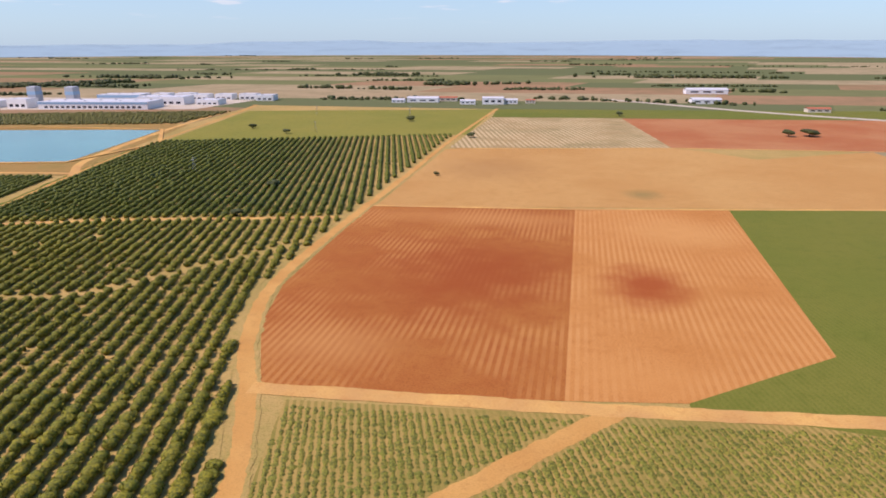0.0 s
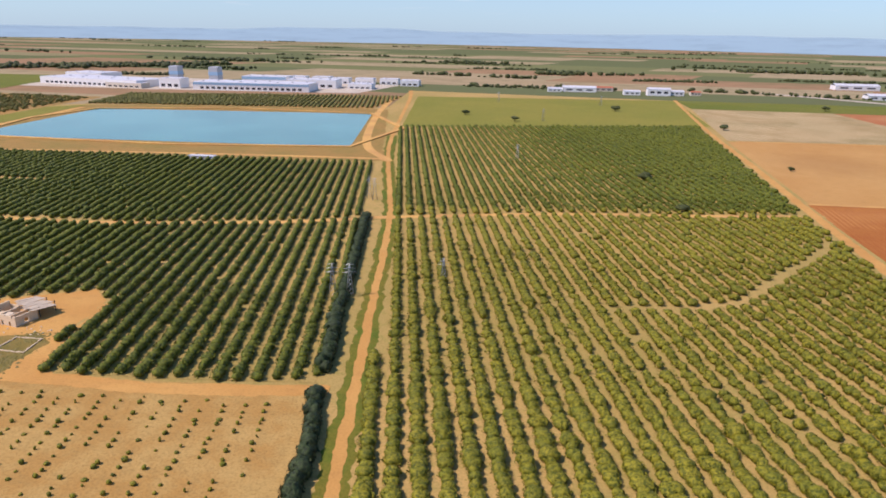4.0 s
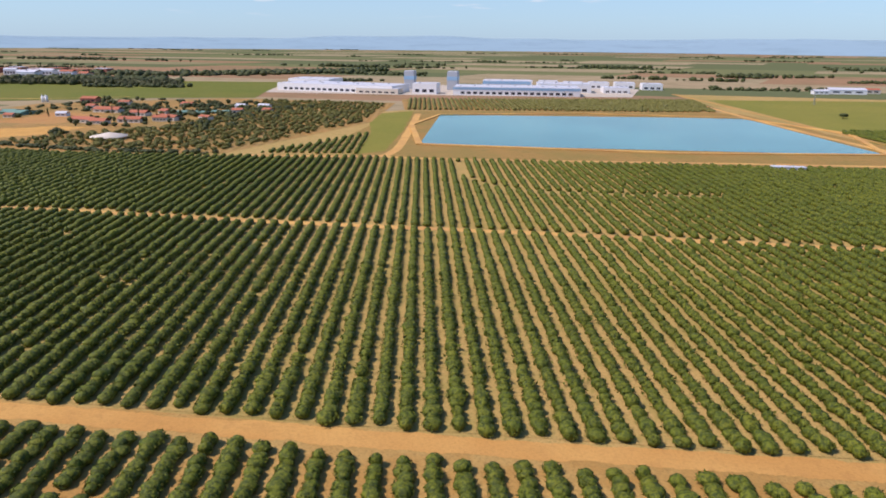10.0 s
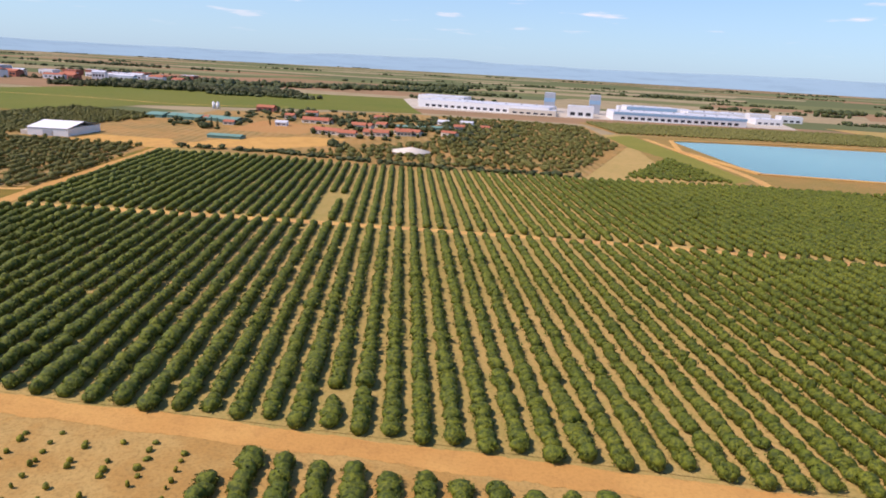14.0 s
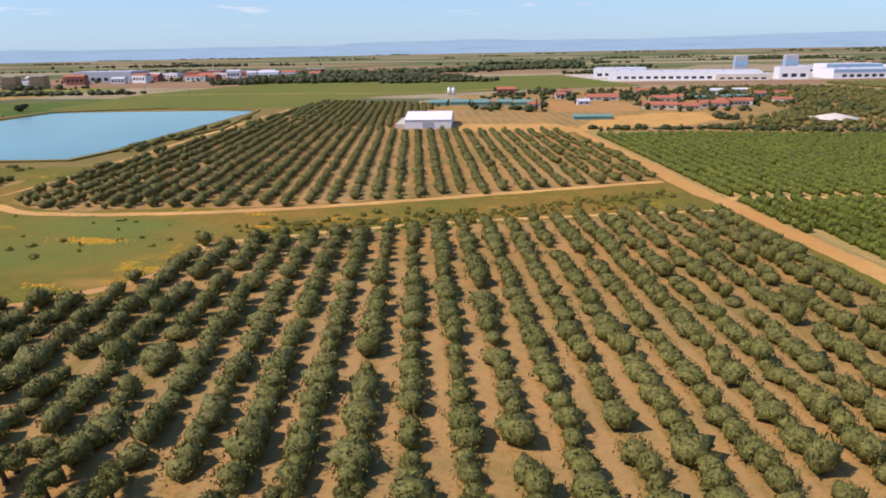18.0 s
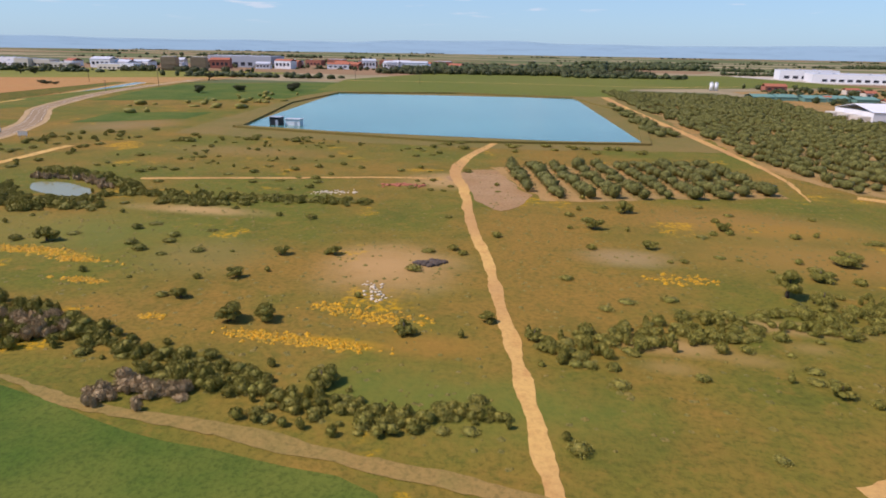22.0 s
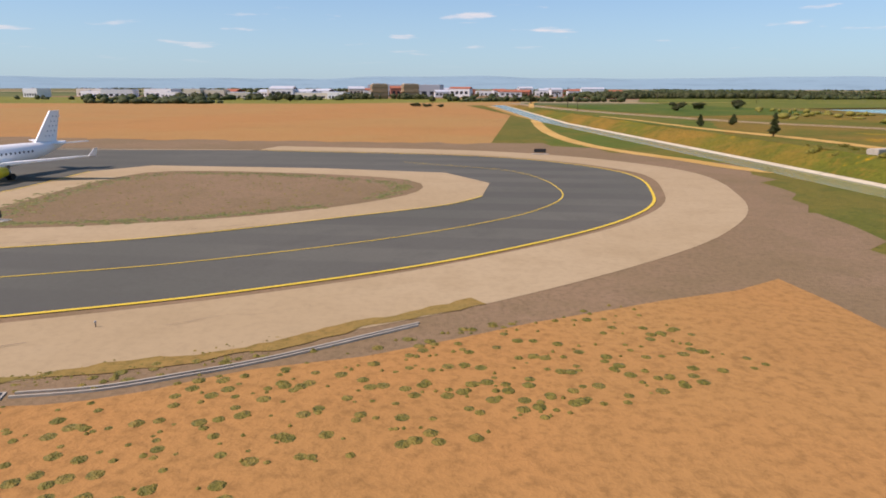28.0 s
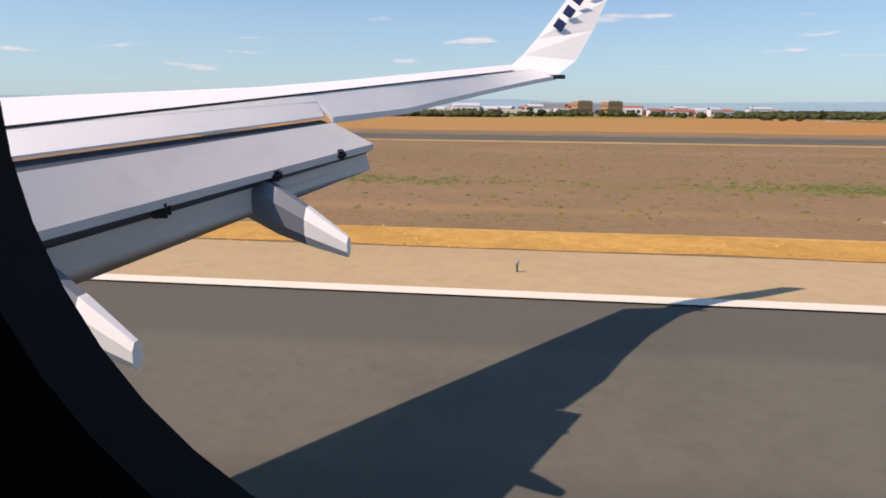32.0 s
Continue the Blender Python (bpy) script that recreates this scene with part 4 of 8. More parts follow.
WHEAT = [(-908, 32.7), (-900.5, 33), (-895, 30.4), (-892, 26.8), (-889.6, 26), (-884, 27.7), (-879.7, 29.8), (-871.5, 28), (-864, 26.4), (-857, 25.8), (-852, 24.6), (-849.5, 20), (-848.5, 8), (-848, -30),
         (-937, -30), (-938, 27), (-938, 36), (-935, 47.5), (-929.5, 48), (-921, 40), (-914, 35)]
sheet("wheat_field", WHEAT, 0.014, "wheat", "lush dark green young wheat", "field", smooth=2.0, ragged=0.4)
ribbon("track_wheat", [(-929.5, 49), (-921, 40), (-914, 35.6), (-908, 33.8), (-900.5, 34), (-895, 31), (-891.5, 26.8), (-889, 25.8), (-884, 28.2), (-879.7, 30.4), (-871.5, 28.6), (-862, 28.0), (-857.5, 27.4), (-851.8, 26.8), (-846.5, 26.2), (-843.8, 25.6)], [0.35, 0.35, 0.35, 0.4, 0.5, 1.3, 1.2], 0.016, "bank", "thin pale edge of a wheat field", "track", 0.5)

sheet("bare_corner", [(-927.5, 46.5), (-924, 43.5), (-920.5, 41), (-916.5, 38.6), (-912, 36), (-909.5, 34.6), (-913, 35), (-917, 36.2), (-919.8, 36.4), (-920.6, 38.4), (-924.2, 42)], 0.02, "bank", "bare pale corner of a wheat field", "field", smooth=0.6, ragged=1.4)

# Road, tracks and canal
ROAD = [(-948.5, -30), (-952, 10), (-953.7, 22.6), (-954.9, 34.3), (-956.4, 46), (-958.4, 60), (-961.5, 80), (-966, 103), (-973, 124), (-985, 146), (-1001, 166), (-1018, 189), (-1047, 253), (-1066, 320), (-1080, 385)]
ribbon("road_shoulder", ROAD, 7.2, 0.02, "gravel", "tan gravel shoulders of a road", "road", 0.45)
ribbon("road", ROAD, 4.6, 0.032, "road", "two-lane brownish grey country road", "road")
for k, off in enumerate((-1.7, 0.0, 1.7)):
    q = spline(ROAD, 4)
    d = np.gradient(q, axis=0)
    nrm = np.stack([-d[:, 1], d[:, 0]], -1) / np.linalg.norm(d, axis=1)[:, None]
    ribbon("road_line", (q + nrm * off)[::3], 0.06, 0.037, "white_paint", "worn white painted road line", "road marking")
ribbon("track_wheat_side", [(-937, 8), (-938.4, 23), (-939.7, 30), (-939, 39.7), (-936.7, 51.4), (-936.8, 60.6), (-940, 79.6), (-946.6, 115.4)], [1.7, 1.7, 1.5, 1.7, 2.0, 2.2], 0.045, "pale", "bright sandy track through a meadow", "track", 0.6)
sheet("meadow_side", [(-1014, -40), (-955, -40), (-959, 50), (-968, 60), (-985, 44), (-997, 40), (-1000, 30)], 0.001, "meadow_brown", "brownish meadow grass", "meadow")
sheet("meadow_patch", [(-1003, 40), (-990, 43), (-982, 50), (-974, 60), (-966, 68), (-972, 82), (-1000, 84), (-1013, 78), (-1008, 55)], 0.002, "meadow_green", "green grass patch between tracks", "meadow", ragged=1.5)
sheet("field_green_road", [(-977, 150), (-955, 170), (-958, 190), (-985, 178)], 0.004, "wheat", "bright green field beside a road", "field", ragged=1.0)
sheet("field_green_north", [(-1022, 215), (-1047, 282), (-1060, 330), (-965, 408), (-962, 252)], 0.004, "wheat", "green field beyond a road", "field", ragged=1.5)
TRACK_SAND = [(-984, 6), (-990.5, 19.5), (-993.5, 23.7), (-996.6, 28.5), (-999.9, 33), (-1003.5, 40.4), (-1007.5, 50), (-1011.5, 65), (-1016, 82), (-1019, 97), (-1023.2, 121), (-1034, 152), (-1042.5, 190), (-1049, 212)]
ribbon("track_sand", TRACK_SAND, [5.2, 4.9, 4.3, 3.8, 3.4, 3.3, 3.0, 3.3, 3.8, 3.0, 2.2, 2.0, 2.0, 2.0], 0.022, "pale", "broad bright sandy track", "track", 0.5)
ribbon("track_branch", [(-1000.2, 37.6), (-994.8, 38.2), (-990.9, 39.1), (-986.6, 41.6), (-983.0, 45.8), (-978.5, 51), (-974.4, 56.5), (-968, 61), (-962, 62)], [3.0, 1.7, 1.8, 3.2, 3.0, 2.6, 2.2, 2.0, 2.0], 0.02, "clay", "eroded orange side track", "track", 0.5)
sheet("meadow_canal_west", [(-1018, -60), (-1130, -60), (-1150, 60), (-1110, 330), (-1086, 320), (-1024, 16)], 0.0, "canal_meadow", "green and brown meadow beside a canal", "meadow")

sheet("field_green_lake", [(-972, 309), (-822, 323), (-815, 400), (-705, 470), (-640, 490), (-660, 545), (-705, 690), (-960, 640), (-1000, 430)], 0.002, "crop", "wide green field behind a reservoir", "field", ragged=2.0)
ribbon("track_lake_north", [(-1020, 408), (-952, 425), (-880, 432), (-800, 430), (-740, 470)], 2.4, 0.016, "sandy", "pale track through green fields", "track", 0.5)
sheet("lake_corner_meadow", [(-486, 314), (-471.5, 251), (-463, 262), (-473, 330), (-492, 425), (-508, 405), (-500, 356)], 0.013, "crop_olive", "green grass beside a reservoir", "grass", ragged=1.0)

sheet("water_pond", [(-923.5, 82.6), (-917, 82), (-911, 78.6), (-911.4, 75), (-917.6, 76), (-922, 79)], 0.02, "canal_water", "small dark pond among reeds", "water", smooth=0.6, ragged=0.6)

# Airfield
sheet("airfield_grass", [(-1062, -60), (-1500, -60), (-1500, 105), (-1070, 105), (-1050, 80)], 0.01, "airfield", "dry brown airfield grass", "grass", ragged=4.0)
sheet("red_field", [(-1079, 96), (-1500, 96), (-1500, 300), (-1180, 345), (-1074, 420)], 0.006, "red_field", "bare reddish farm field", "field")
sheet("field_straw_far", [(-1900, 298), (-1500, 299), (-1180, 343), (-1074, 418), (-1074, 520), (-1300, 520), (-1900, 520)], 0.005, "crop_olive", "olive grass strip before an airport town", "grass", ragged=3.0)
sheet("field_green_airfield", [(-1070, 100), (-1052, 78), (-1037, 120), (-1022, 186), (-1050, 255), (-1068, 322), (-1068, 420)], 0.004, "meadow_green", "green meadow beyond the airfield", "field", ragged=2.0)
ribbon("track_perimeter", [(-1040, 70), (-1052, 80), (-1069, 141), (-1068, 364), (-1064, 420)], 2.5, 0.03, "pale", "pale perimeter track", "track", 0.3)
sheet("dirt_apron", [(-1062, 30), (-1058, 10), (-1060, -30), (-1096, -30), (-1093, 6), (-1091.3, 10.8), (-1090.7, 12.6), (-1089.6, 14.0), (-1087.8, 14.6), (-1085.2, 15.8), (-1082.7, 17.6), (-1076, 21.5)], 0.014, "red_field", "bare orange-brown earth", "bare earth", ragged=0.9)
OUTER = [(-1150, -2), (-1119, 9.8), (-1103, 16.4), (-1096, 20.3), (-1086.6, 25.3), (-1076.4, 33), (-1067, 44), (-1063, 55), (-1064, 71), (-1079, 84), (-1111, 88)]
INNER_1 = [(-1120.4, 23.6), (-1112, 27.4), (-1096.6, 34.3), (-1086, 42.5), (-1079.7, 48), (-1077.3, 52.3), (-1077, 60), (-1082, 67), (-1096, 69), (-1116, 69), (-1119.5, 63), (-1118.2, 52), (-1118.3, 39.2)]
ribbon("shoulder_outer", [(-1155, -6.5), (-1117, 7.4), (-1101, 13.8), (-1085, 22), (-1074, 30.5), (-1064, 42), (-1059, 55), (-1060, 73), (-1078, 88), (-1111, 92)], 6.0, 0.02, "shoulder", "tan paved taxiway shoulder", "pavement")
taxi = np.concatenate([spline(OUTER, 3), [(-1500, 84), (-1500, 66.5), (-1200, 66.5)], [(-1170, 66.5), (-1170, -40), (-1130, -40)]])
sheet("taxiway", taxi, 0.026, "asphalt", "grey asphalt taxiway curving onto a runway", "taxiway")
sheet("runway", [(-1137, 9.5), (-1500, 9.5), (-1500, -45), (-1130, -45), (-1120, -12)], 0.03, "asphalt", "dark grey asphalt runway", "runway")
sheet("island_east_pavement", INNER_1, 0.034, "shoulder", "tan paved edge of a grass island", "pavement")
sheet("island_east_grass", [(-1110, 36), (-1097, 39.5), (-1088, 46), (-1083, 54), (-1085, 61), (-1096, 64.5), (-1111, 64.5), (-1114, 58), (-1113, 46)], 0.04, "airfield", "dry brown grass island", "grass", smooth=2.0)
INNER_2 = [(-1185, 9.45), (-1160, 14), (-1153, 17), (-1146, 20.9), (-1139.5, 27.5), (-1133.6, 35), (-1131.4, 46), (-1134, 57), (-1142, 64.5), (-1160, 66.5)]
isl = np.concatenate([spline(INNER_2, 3), [(-1500, 66.5), (-1500, 9.45)]])
sheet("island_west_pavement", isl, 0.034, "shoulder", "tan paved edge of a grass field", "pavement")
GRASS_2 = [(-1190, 13.0), (-1177, 13.5), (-1168, 15.2), (-1160, 17.9), (-1152.5, 22), (-1145, 29.5), (-1140, 39), (-1139.4, 52), (-1146, 60), (-1160, 63.6), (-1200, 64)]
sheet("island_west_grass", np.concatenate([spline(GRASS_2, 3), [(-1500, 64), (-1500, 13.0)]]), 0.04, "airfield", "dry brown airfield grass", "grass")
ribbon("straw_verge", [(-1170, 15.2), (-1177, 14.4), (-1190, 14.15), (-1250, 14.1), (-1350, 14.1), (-1500, 14.1)], [0.3] + [2.2] * 33, 0.046, "straw", "strip of dry yellow straw", "verge", 0.3)
ribbon("straw_kerb", [(-1172, 15.7), (-1190, 15.3), (-1250, 15.25), (-1500, 15.25)], 0.2, 0.05, "pale", "pale cable cover along a verge", "verge", 0.15)
for off in (0.0, 0.75):
    ribbon("cable_path", [(-1183 + 6 * off, 16.1 + off), (-1177.5, 16.15 + off), (-1172, 16.8 + off), (-1167, 17.7 + off), (-1160, 19.8 + off), (-1154.8, 21.9 + off), (-1147 - off, 28), (-1142.3 - off, 36), (-1141.4 - off, 46)],
           0.24 if not off else 0.12, 0.05, "concrete", "pale curved cable cover on grass", "path", 0.06)
M["dust"] = earth("pale_dust", (0.50, 0.375, 0.225), (0.44, 0.315, 0.175), (0.40, 0.27, 0.14), big=0.3, mid=1.2, small=5.0, fine_amount=0.3)
ribbon("weedy_margin", [(-1103.5, 10.6), (-1099.2, 12.1), (-1096.2, 13.5), (-1093.5, 14.6), (-1090, 16.1), (-1086, 18.0), (-1081, 21.0), (-1076, 25.5)], [1.2, 1.1, 0.9, 0.7, 0.8, 1.0, 0.9], 0.028, "bank", "dark weedy margin of a taxiway shoulder", "grass", 0.9, step=0.4)
ribbon("dirt_path", [(-1104, 9.4), (-1099.1, 11.1), (-1097.2, 11.75), (-1094.9, 12.45), (-1094.3, 13.0), (-1093.5, 13.75), (-1091.3, 14.6), (-1089.8, 15.3)], [0.18, 0.2, 0.22, 0.34, 0.3, 0.2, 0.16], 0.03, "dust", "pale worn path on bare earth", "path", 0.16, step=0.2)
for x in (-1095.25, -1095.0, -1094.42, -1094.17):
    ribbon("wheel_rut", [(x + 0.15, 12.4), (x + 0.05, 11.2), (x - 0.05, 9.5), (x - 0.6, 4), (x - 1.2, -4)], 0.09, 0.031, "dust", "pale wheel rut on bare earth", "path", 0.06, step=0.2)
for off in (0.0, 0.26):
    ribbon("kerb", [(-1088.9, 15.0 + off), (-1086.7, 15.7 + off), (-1084.8, 16.8 + off), (-1082.3, 18.5 + off), (-1078, 22.2 + off)], 0.07, 0.03, "concrete", "thin pale concrete kerb on bare earth", "kerb", 0.01, step=0.5, height=0.04)
pit = thing("drain_pit", "dark square drain pit set in bare earth", "drain", (-1089.4, 14.95, 0.06), 20)
part("rim", box_mesh("rim", 0.62, 0.5, 0.05, "concrete", 0.01), pit)
part("grate", box_mesh("grate", 0.46, 0.36, 0.02, "black", z0=0.045), pit, "dark grate")
for x, y in ((-1177.7, 13.1), (-1171.3, 14.1), (-1168.2, 14.75), (-1163.6, 16.2), (-1161.5, 16.85), (-1158.9, 17.9)):
    dc = thing("drain_cover", "dark drain cover beside a grass verge", "drain", (x, y, 0.075), 22 if x > -1170 else 4, "drain covers")
    part("cover", box_mesh("cover", 0.7, 0.34, 0.03, "crack", 0.01), dc)
    part("apron", box_mesh("apron", 0.5, 0.3, 0.025, "concrete", 0.01), dc, "pale concrete apron", pose(0.85, 0.12, 0))
STRIPE_TOPS = [7.1 - 1.7 * k for k in range(5)]
for y in STRIPE_TOPS:
    ribbon("threshold_stripe", [(-1205.4, y - 0.5), (-1200, y - 0.52), (-1194.6, y - 0.55)], 1.02, 0.05, "white_paint", "broad white threshold stripe on a runway", "marking", 0.02, step=1.0)
ribbon("marking_outer", OUTER, 0.24, 0.036, "yellow_paint", "yellow taxiway edge line", "marking")
ribbon("marking_inner_east", INNER_1[:1] + INNER_1[1:6], 0.14, 0.044, "yellow_paint", "yellow taxiway edge line", "marking")
ribbon("marking_inner_gap", INNER_1[-3:] + INNER_1[:1], 0.14, 0.044, "yellow_paint", "yellow taxiway edge line", "marking")
ribbon("marking_inner_west", INNER_2[1:], 0.15, 0.044, "yellow_paint", "yellow taxiway edge line", "marking")
ribbon("marking_centre_loop", [(-1160, 1), (-1140, 8.5), (-1131, 12), (-1123, 15), (-1111, 20.4), (-1098, 26.3), (-1090, 30.4), (-1080, 38), (-1073, 46.5), (-1070.6, 56), (-1075, 69), (-1088, 76)], 0.11, 0.036, "yellow_paint", "thin yellow taxiway centre line", "marking")
ribbon("marking_centre_west", [(-1165, 4.5), (-1156, 8.2), (-1149, 11.2), (-1143, 14.6), (-1138, 18.8), (-1133.5, 23.8), (-1129.5, 30), (-1126.7, 36), (-1125.4, 42), (-1125, 52)], 0.13, 0.036, "yellow_paint", "yellow taxiway centre line", "marking")
ribbon("marking_curve", [(-1134.2, 4), (-1134.8, 8.5), (-1135, 12), (-1134.8, 16), (-1133.8, 21), (-1131.3, 26.7), (-1128.2, 33), (-1126.2, 38)], 0.18, 0.038, "yellow_paint", "curved yellow lead-off line", "marking")
ribbon("marking_hold", [(-1132.2, 39.8), (-1125, 39.5), (-1118.4, 39.2)], 0.4, 0.044, "yellow_paint", "faded yellow holding line", "marking")
ribbon("marking_runway_edge", [(-1134, 8.3), (-1147, 8.5), (-1160, 8.8), (-1174, 9.08), (-1190, 9.3), (-1206, 9.38), (-1222, 9.38), (-1245, 9.38), (-1290, 9.38), (-1380, 9.38), (-1500, 9.38)], 0.4, 0.046, "white_paint", "broad white runway edge line", "marking", step=6)
ribbon("marking_taxi_edge", [(-1112, 88.2), (-1200, 83.2), (-1500, 83.4)], 0.8, 0.04, "shoulder", "tan edge of a far taxiway", "marking", step=40)
ribbon("marking_taxi_near", [(-1165, 66.2), (-1250, 66), (-1500, 66)], 1.6, 0.05, "pale", "pale edge of a far taxiway", "marking", step=40)

ribbon("cable_line", [(-1180, 32.8), (-1166.7, 32.5), (-1156.5, 32.0), (-1147.8, 31.8)], 0.16, 0.052, "pale", "thin pale cable line across dry grass", "path", 0.05)
ribbon("cable_line_west", [(-1215, 24), (-1200, 25.5), (-1185, 27)], 0.14, 0.052, "pale", "thin pale cable line across dry grass", "path", 0.05)
for k, (x, y, dx, dy) in enumerate([(-1116, 34, 2.2, 0.4), (-1113.5, 33, 0.9, 3.2), (-1117, 27, 3.2, 1.6), (-1105, 31.5, 4, 1.8), (-1095, 37, 3, 1.9), (-1148, 22, 2.6, 1.1), (-1141, 30, 1.2, 2.6),
                                     (-1152, 19, 3.8, 1.2), (-1137, 44, 0.2, 4), (-1160, 15.5, 4, 0.5), (-1099.1, 15.5, 7.7, 3.3), (-1087.4, 21.0, 4.7, 2.9), (-1150, 18.3, 2.0, 0.6), (-1170, 12.0, 0.4, 1.6)]):
    ribbon("crack", [(x, y), (x + dx * 0.35, y + dy * 0.45), (x + dx * 0.7, y + dy * 0.6), (x + dx, y + dy)], 0.02, 0.037, "crack", "thin dark crack in tan pavement", "crack", 0.04, step=0.4)
ribbon("tyre_marks", [(-1150, 6.2), (-1146.5, 8.2), (-1143.5, 9.6)], [0.2, 0.6, 0.1], 0.032, "skid", "dark tyre marks on a taxiway", "tyre marks", 0.3, step=0.7)
for line, wide in (([(-960.9, 44), (-960.0, 40.5), (-959.3, 37.4)], [0.1, 0.42, 0.1]), ([(-959.2, 36.4), (-958.6, 33), (-958.2, 30.8)], [0.1, 0.36, 0.1]), ([(-957.9, 29.2), (-957.5, 26.2), (-957.1, 23)], [0.1, 0.40, 0.15]), ([(-957.0, 22.2), (-956.7, 19)], [0.15, 0.35]),
                   ([(-954.1, 47.8), (-953.2, 43.5), (-952.3, 40.6)], [0.15, 0.5, 0.2]), ([(-952.0, 39.6), (-951.2, 36.2), (-950.7, 33)], [0.2, 0.45, 0.1])):
    ribbon("rubble_strip", line, wide, 0.02, "stone", "broken white rubble beside a road", "rubble", 0.8, height=0.04, step=0.12)

# The canal in its cutting
open_cutting()
cutting_strip("bank_canal_east", -5.0, 0.0, "meadow", "grassy bank down to a canal", "bank", rough=0.25)
cutting_strip("canal_lining_east", 0.0, 1.6, "lining", "pale concrete lining of a canal", "canal wall", 0.01)
cutting_strip("water_canal", 1.2, 7.1, "canal_water", "murky green irrigation canal water", "water", 0.16)
cutting_strip("canal_lining_west", 6.7, 8.2, "lining_stained", "stained tan concrete lining of a canal", "canal wall", 0.01)
cutting_strip("canal_path", 8.2, 9.7, "dry_path", "dry straw-coloured canal path", "track", 0.0, 0.08)
cutting_strip("ditch", 9.7, 11.8, "scuffed_earth", "eroded bare ditch beside a canal", "ditch", 0.0, 0.3)
cutting_strip("bank_canal_west", 11.8, 20.5, "canal_meadow", "grassy western bank of a canal", "bank", rough=0.15)
# worn joints across the canal lining
for y in np.arange(13.5, 140, 13.5):
    for a, b in ((0.0, 1.5), (6.8, 8.2)):
        q = [(-1016.2 - 0.208 * (y + 0.25 * math.sin(3 * y + d) - 19.4) - d / 0.979, y + 0.25 * math.sin(3 * y + d)) for d in np.linspace(a, b, 6)]
        v = [(x, yy + e, float(cutting_z(x, yy)) + 0.025) for x, yy in q for e in (-0.05, 0.05)]
        tagged(new("lining_joint", mesh_of("lining_joint", v, [(2 * i, 2 * i + 2, 2 * i + 3, 2 * i + 1) for i in range(5)], "crack")), "dark weedy joint across a canal lining", "joint", kind="structure")

# Hills along the horizon, their distance haze painted as blue base colour
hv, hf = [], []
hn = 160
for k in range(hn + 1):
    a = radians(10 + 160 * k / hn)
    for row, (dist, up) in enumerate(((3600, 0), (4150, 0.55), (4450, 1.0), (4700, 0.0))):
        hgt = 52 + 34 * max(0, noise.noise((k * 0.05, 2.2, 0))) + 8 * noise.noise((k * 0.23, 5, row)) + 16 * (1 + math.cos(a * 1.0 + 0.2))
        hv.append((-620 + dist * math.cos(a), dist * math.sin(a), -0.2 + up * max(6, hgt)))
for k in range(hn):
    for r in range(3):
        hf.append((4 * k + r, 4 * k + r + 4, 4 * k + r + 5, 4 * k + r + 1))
tagged(new("backdrop_hills", mesh_of("backdrop_hills", hv, hf, "hill")), "low hills on the horizon with haze blue in their colour", "hills", kind="structure")


# ---- plants ----
def ico(sub):
    bm = bmesh.new()
    bmesh.ops.create_icosphere(bm, subdivisions=sub, radius=1)
    v = np.array([q.co[:] for q in bm.verts])
    f = np.array([[q.index for q in g.verts] for g in bm.faces])
    bm.free()
    return v, f


def crown(sub, seed, lump=0.28, leaves=0, flat=0.75, leaf_size=0.2):
    """A crown of clumped leaves one unit in radius: a lumpy body with sprigs standing out of it."""
    r = np.random.RandomState(seed)
    v, f = ico(sub)
    bumps = r.normal(size=(9, 3))
    bumps /= np.linalg.norm(bumps, axis=1)[:, None]
    d = np.max(np.clip(v @ bumps.T - 0.55, 0, 1), axis=1)
    rad = 0.82 + lump * d * 1.6 + r.normal(0, 0.055 if sub > 1 else 0.10, len(v))
    v = v * rad[:, None] * np.array([1, 1, flat])
    if leaves:
        p = r.normal(size=(leaves, 3))
        p /= np.linalg.norm(p, axis=1)[:, None]
        p[:, 2] = np.abs(p[:, 2]) - 0.25
        c = p * (0.86 + 0.24 * r.rand(leaves, 1)) * np.array([1, 1, flat])
        t = c[:, None, :] + r.normal(0, leaf_size, (leaves, 3, 3))
        base = len(v)
        v = np.concatenate([v, t.reshape(-1, 3)])
        f = np.concatenate([f, base + np.arange(leaves * 3).reshape(-1, 3)])
    return v, f


def bush_crown(seed, n=620, core=0.70):
    """A loose bush one unit in radius: a small core under many upright sprigs of leaves."""
    r = np.random.RandomState(seed)
    v, f = ico(1)
    v = v * (core + r.normal(0, 0.10, len(v)))[:, None] * np.array([1, 1, 0.8])
    p = r.normal(size=(n, 3))
    p /= np.linalg.norm(p, axis=1)[:, None]
    p[:, 2] = np.abs(p[:, 2]) - 0.2
    lobes = r.normal(size=(6, 3))
    lobes /= np.linalg.norm(lobes, axis=1)[:, None]
    swell = 0.85 + 0.3 * np.max(np.clip(p @ lobes.T - 0.5, 0, 1), axis=1)[:, None]
    c = p * (0.62 + 0.42 * r.rand(n, 1)) * swell * np.array([1, 1, 0.85])
    t = c[:, None, :] + r.normal(0, 1, (n, 3, 3)) * np.array([0.052, 0.052, 0.10])
    k = len(v)
    return np.concatenate([v, t.reshape(-1, 3)]), np.concatenate([f, k + np.arange(n * 3).reshape(-1, 3)])


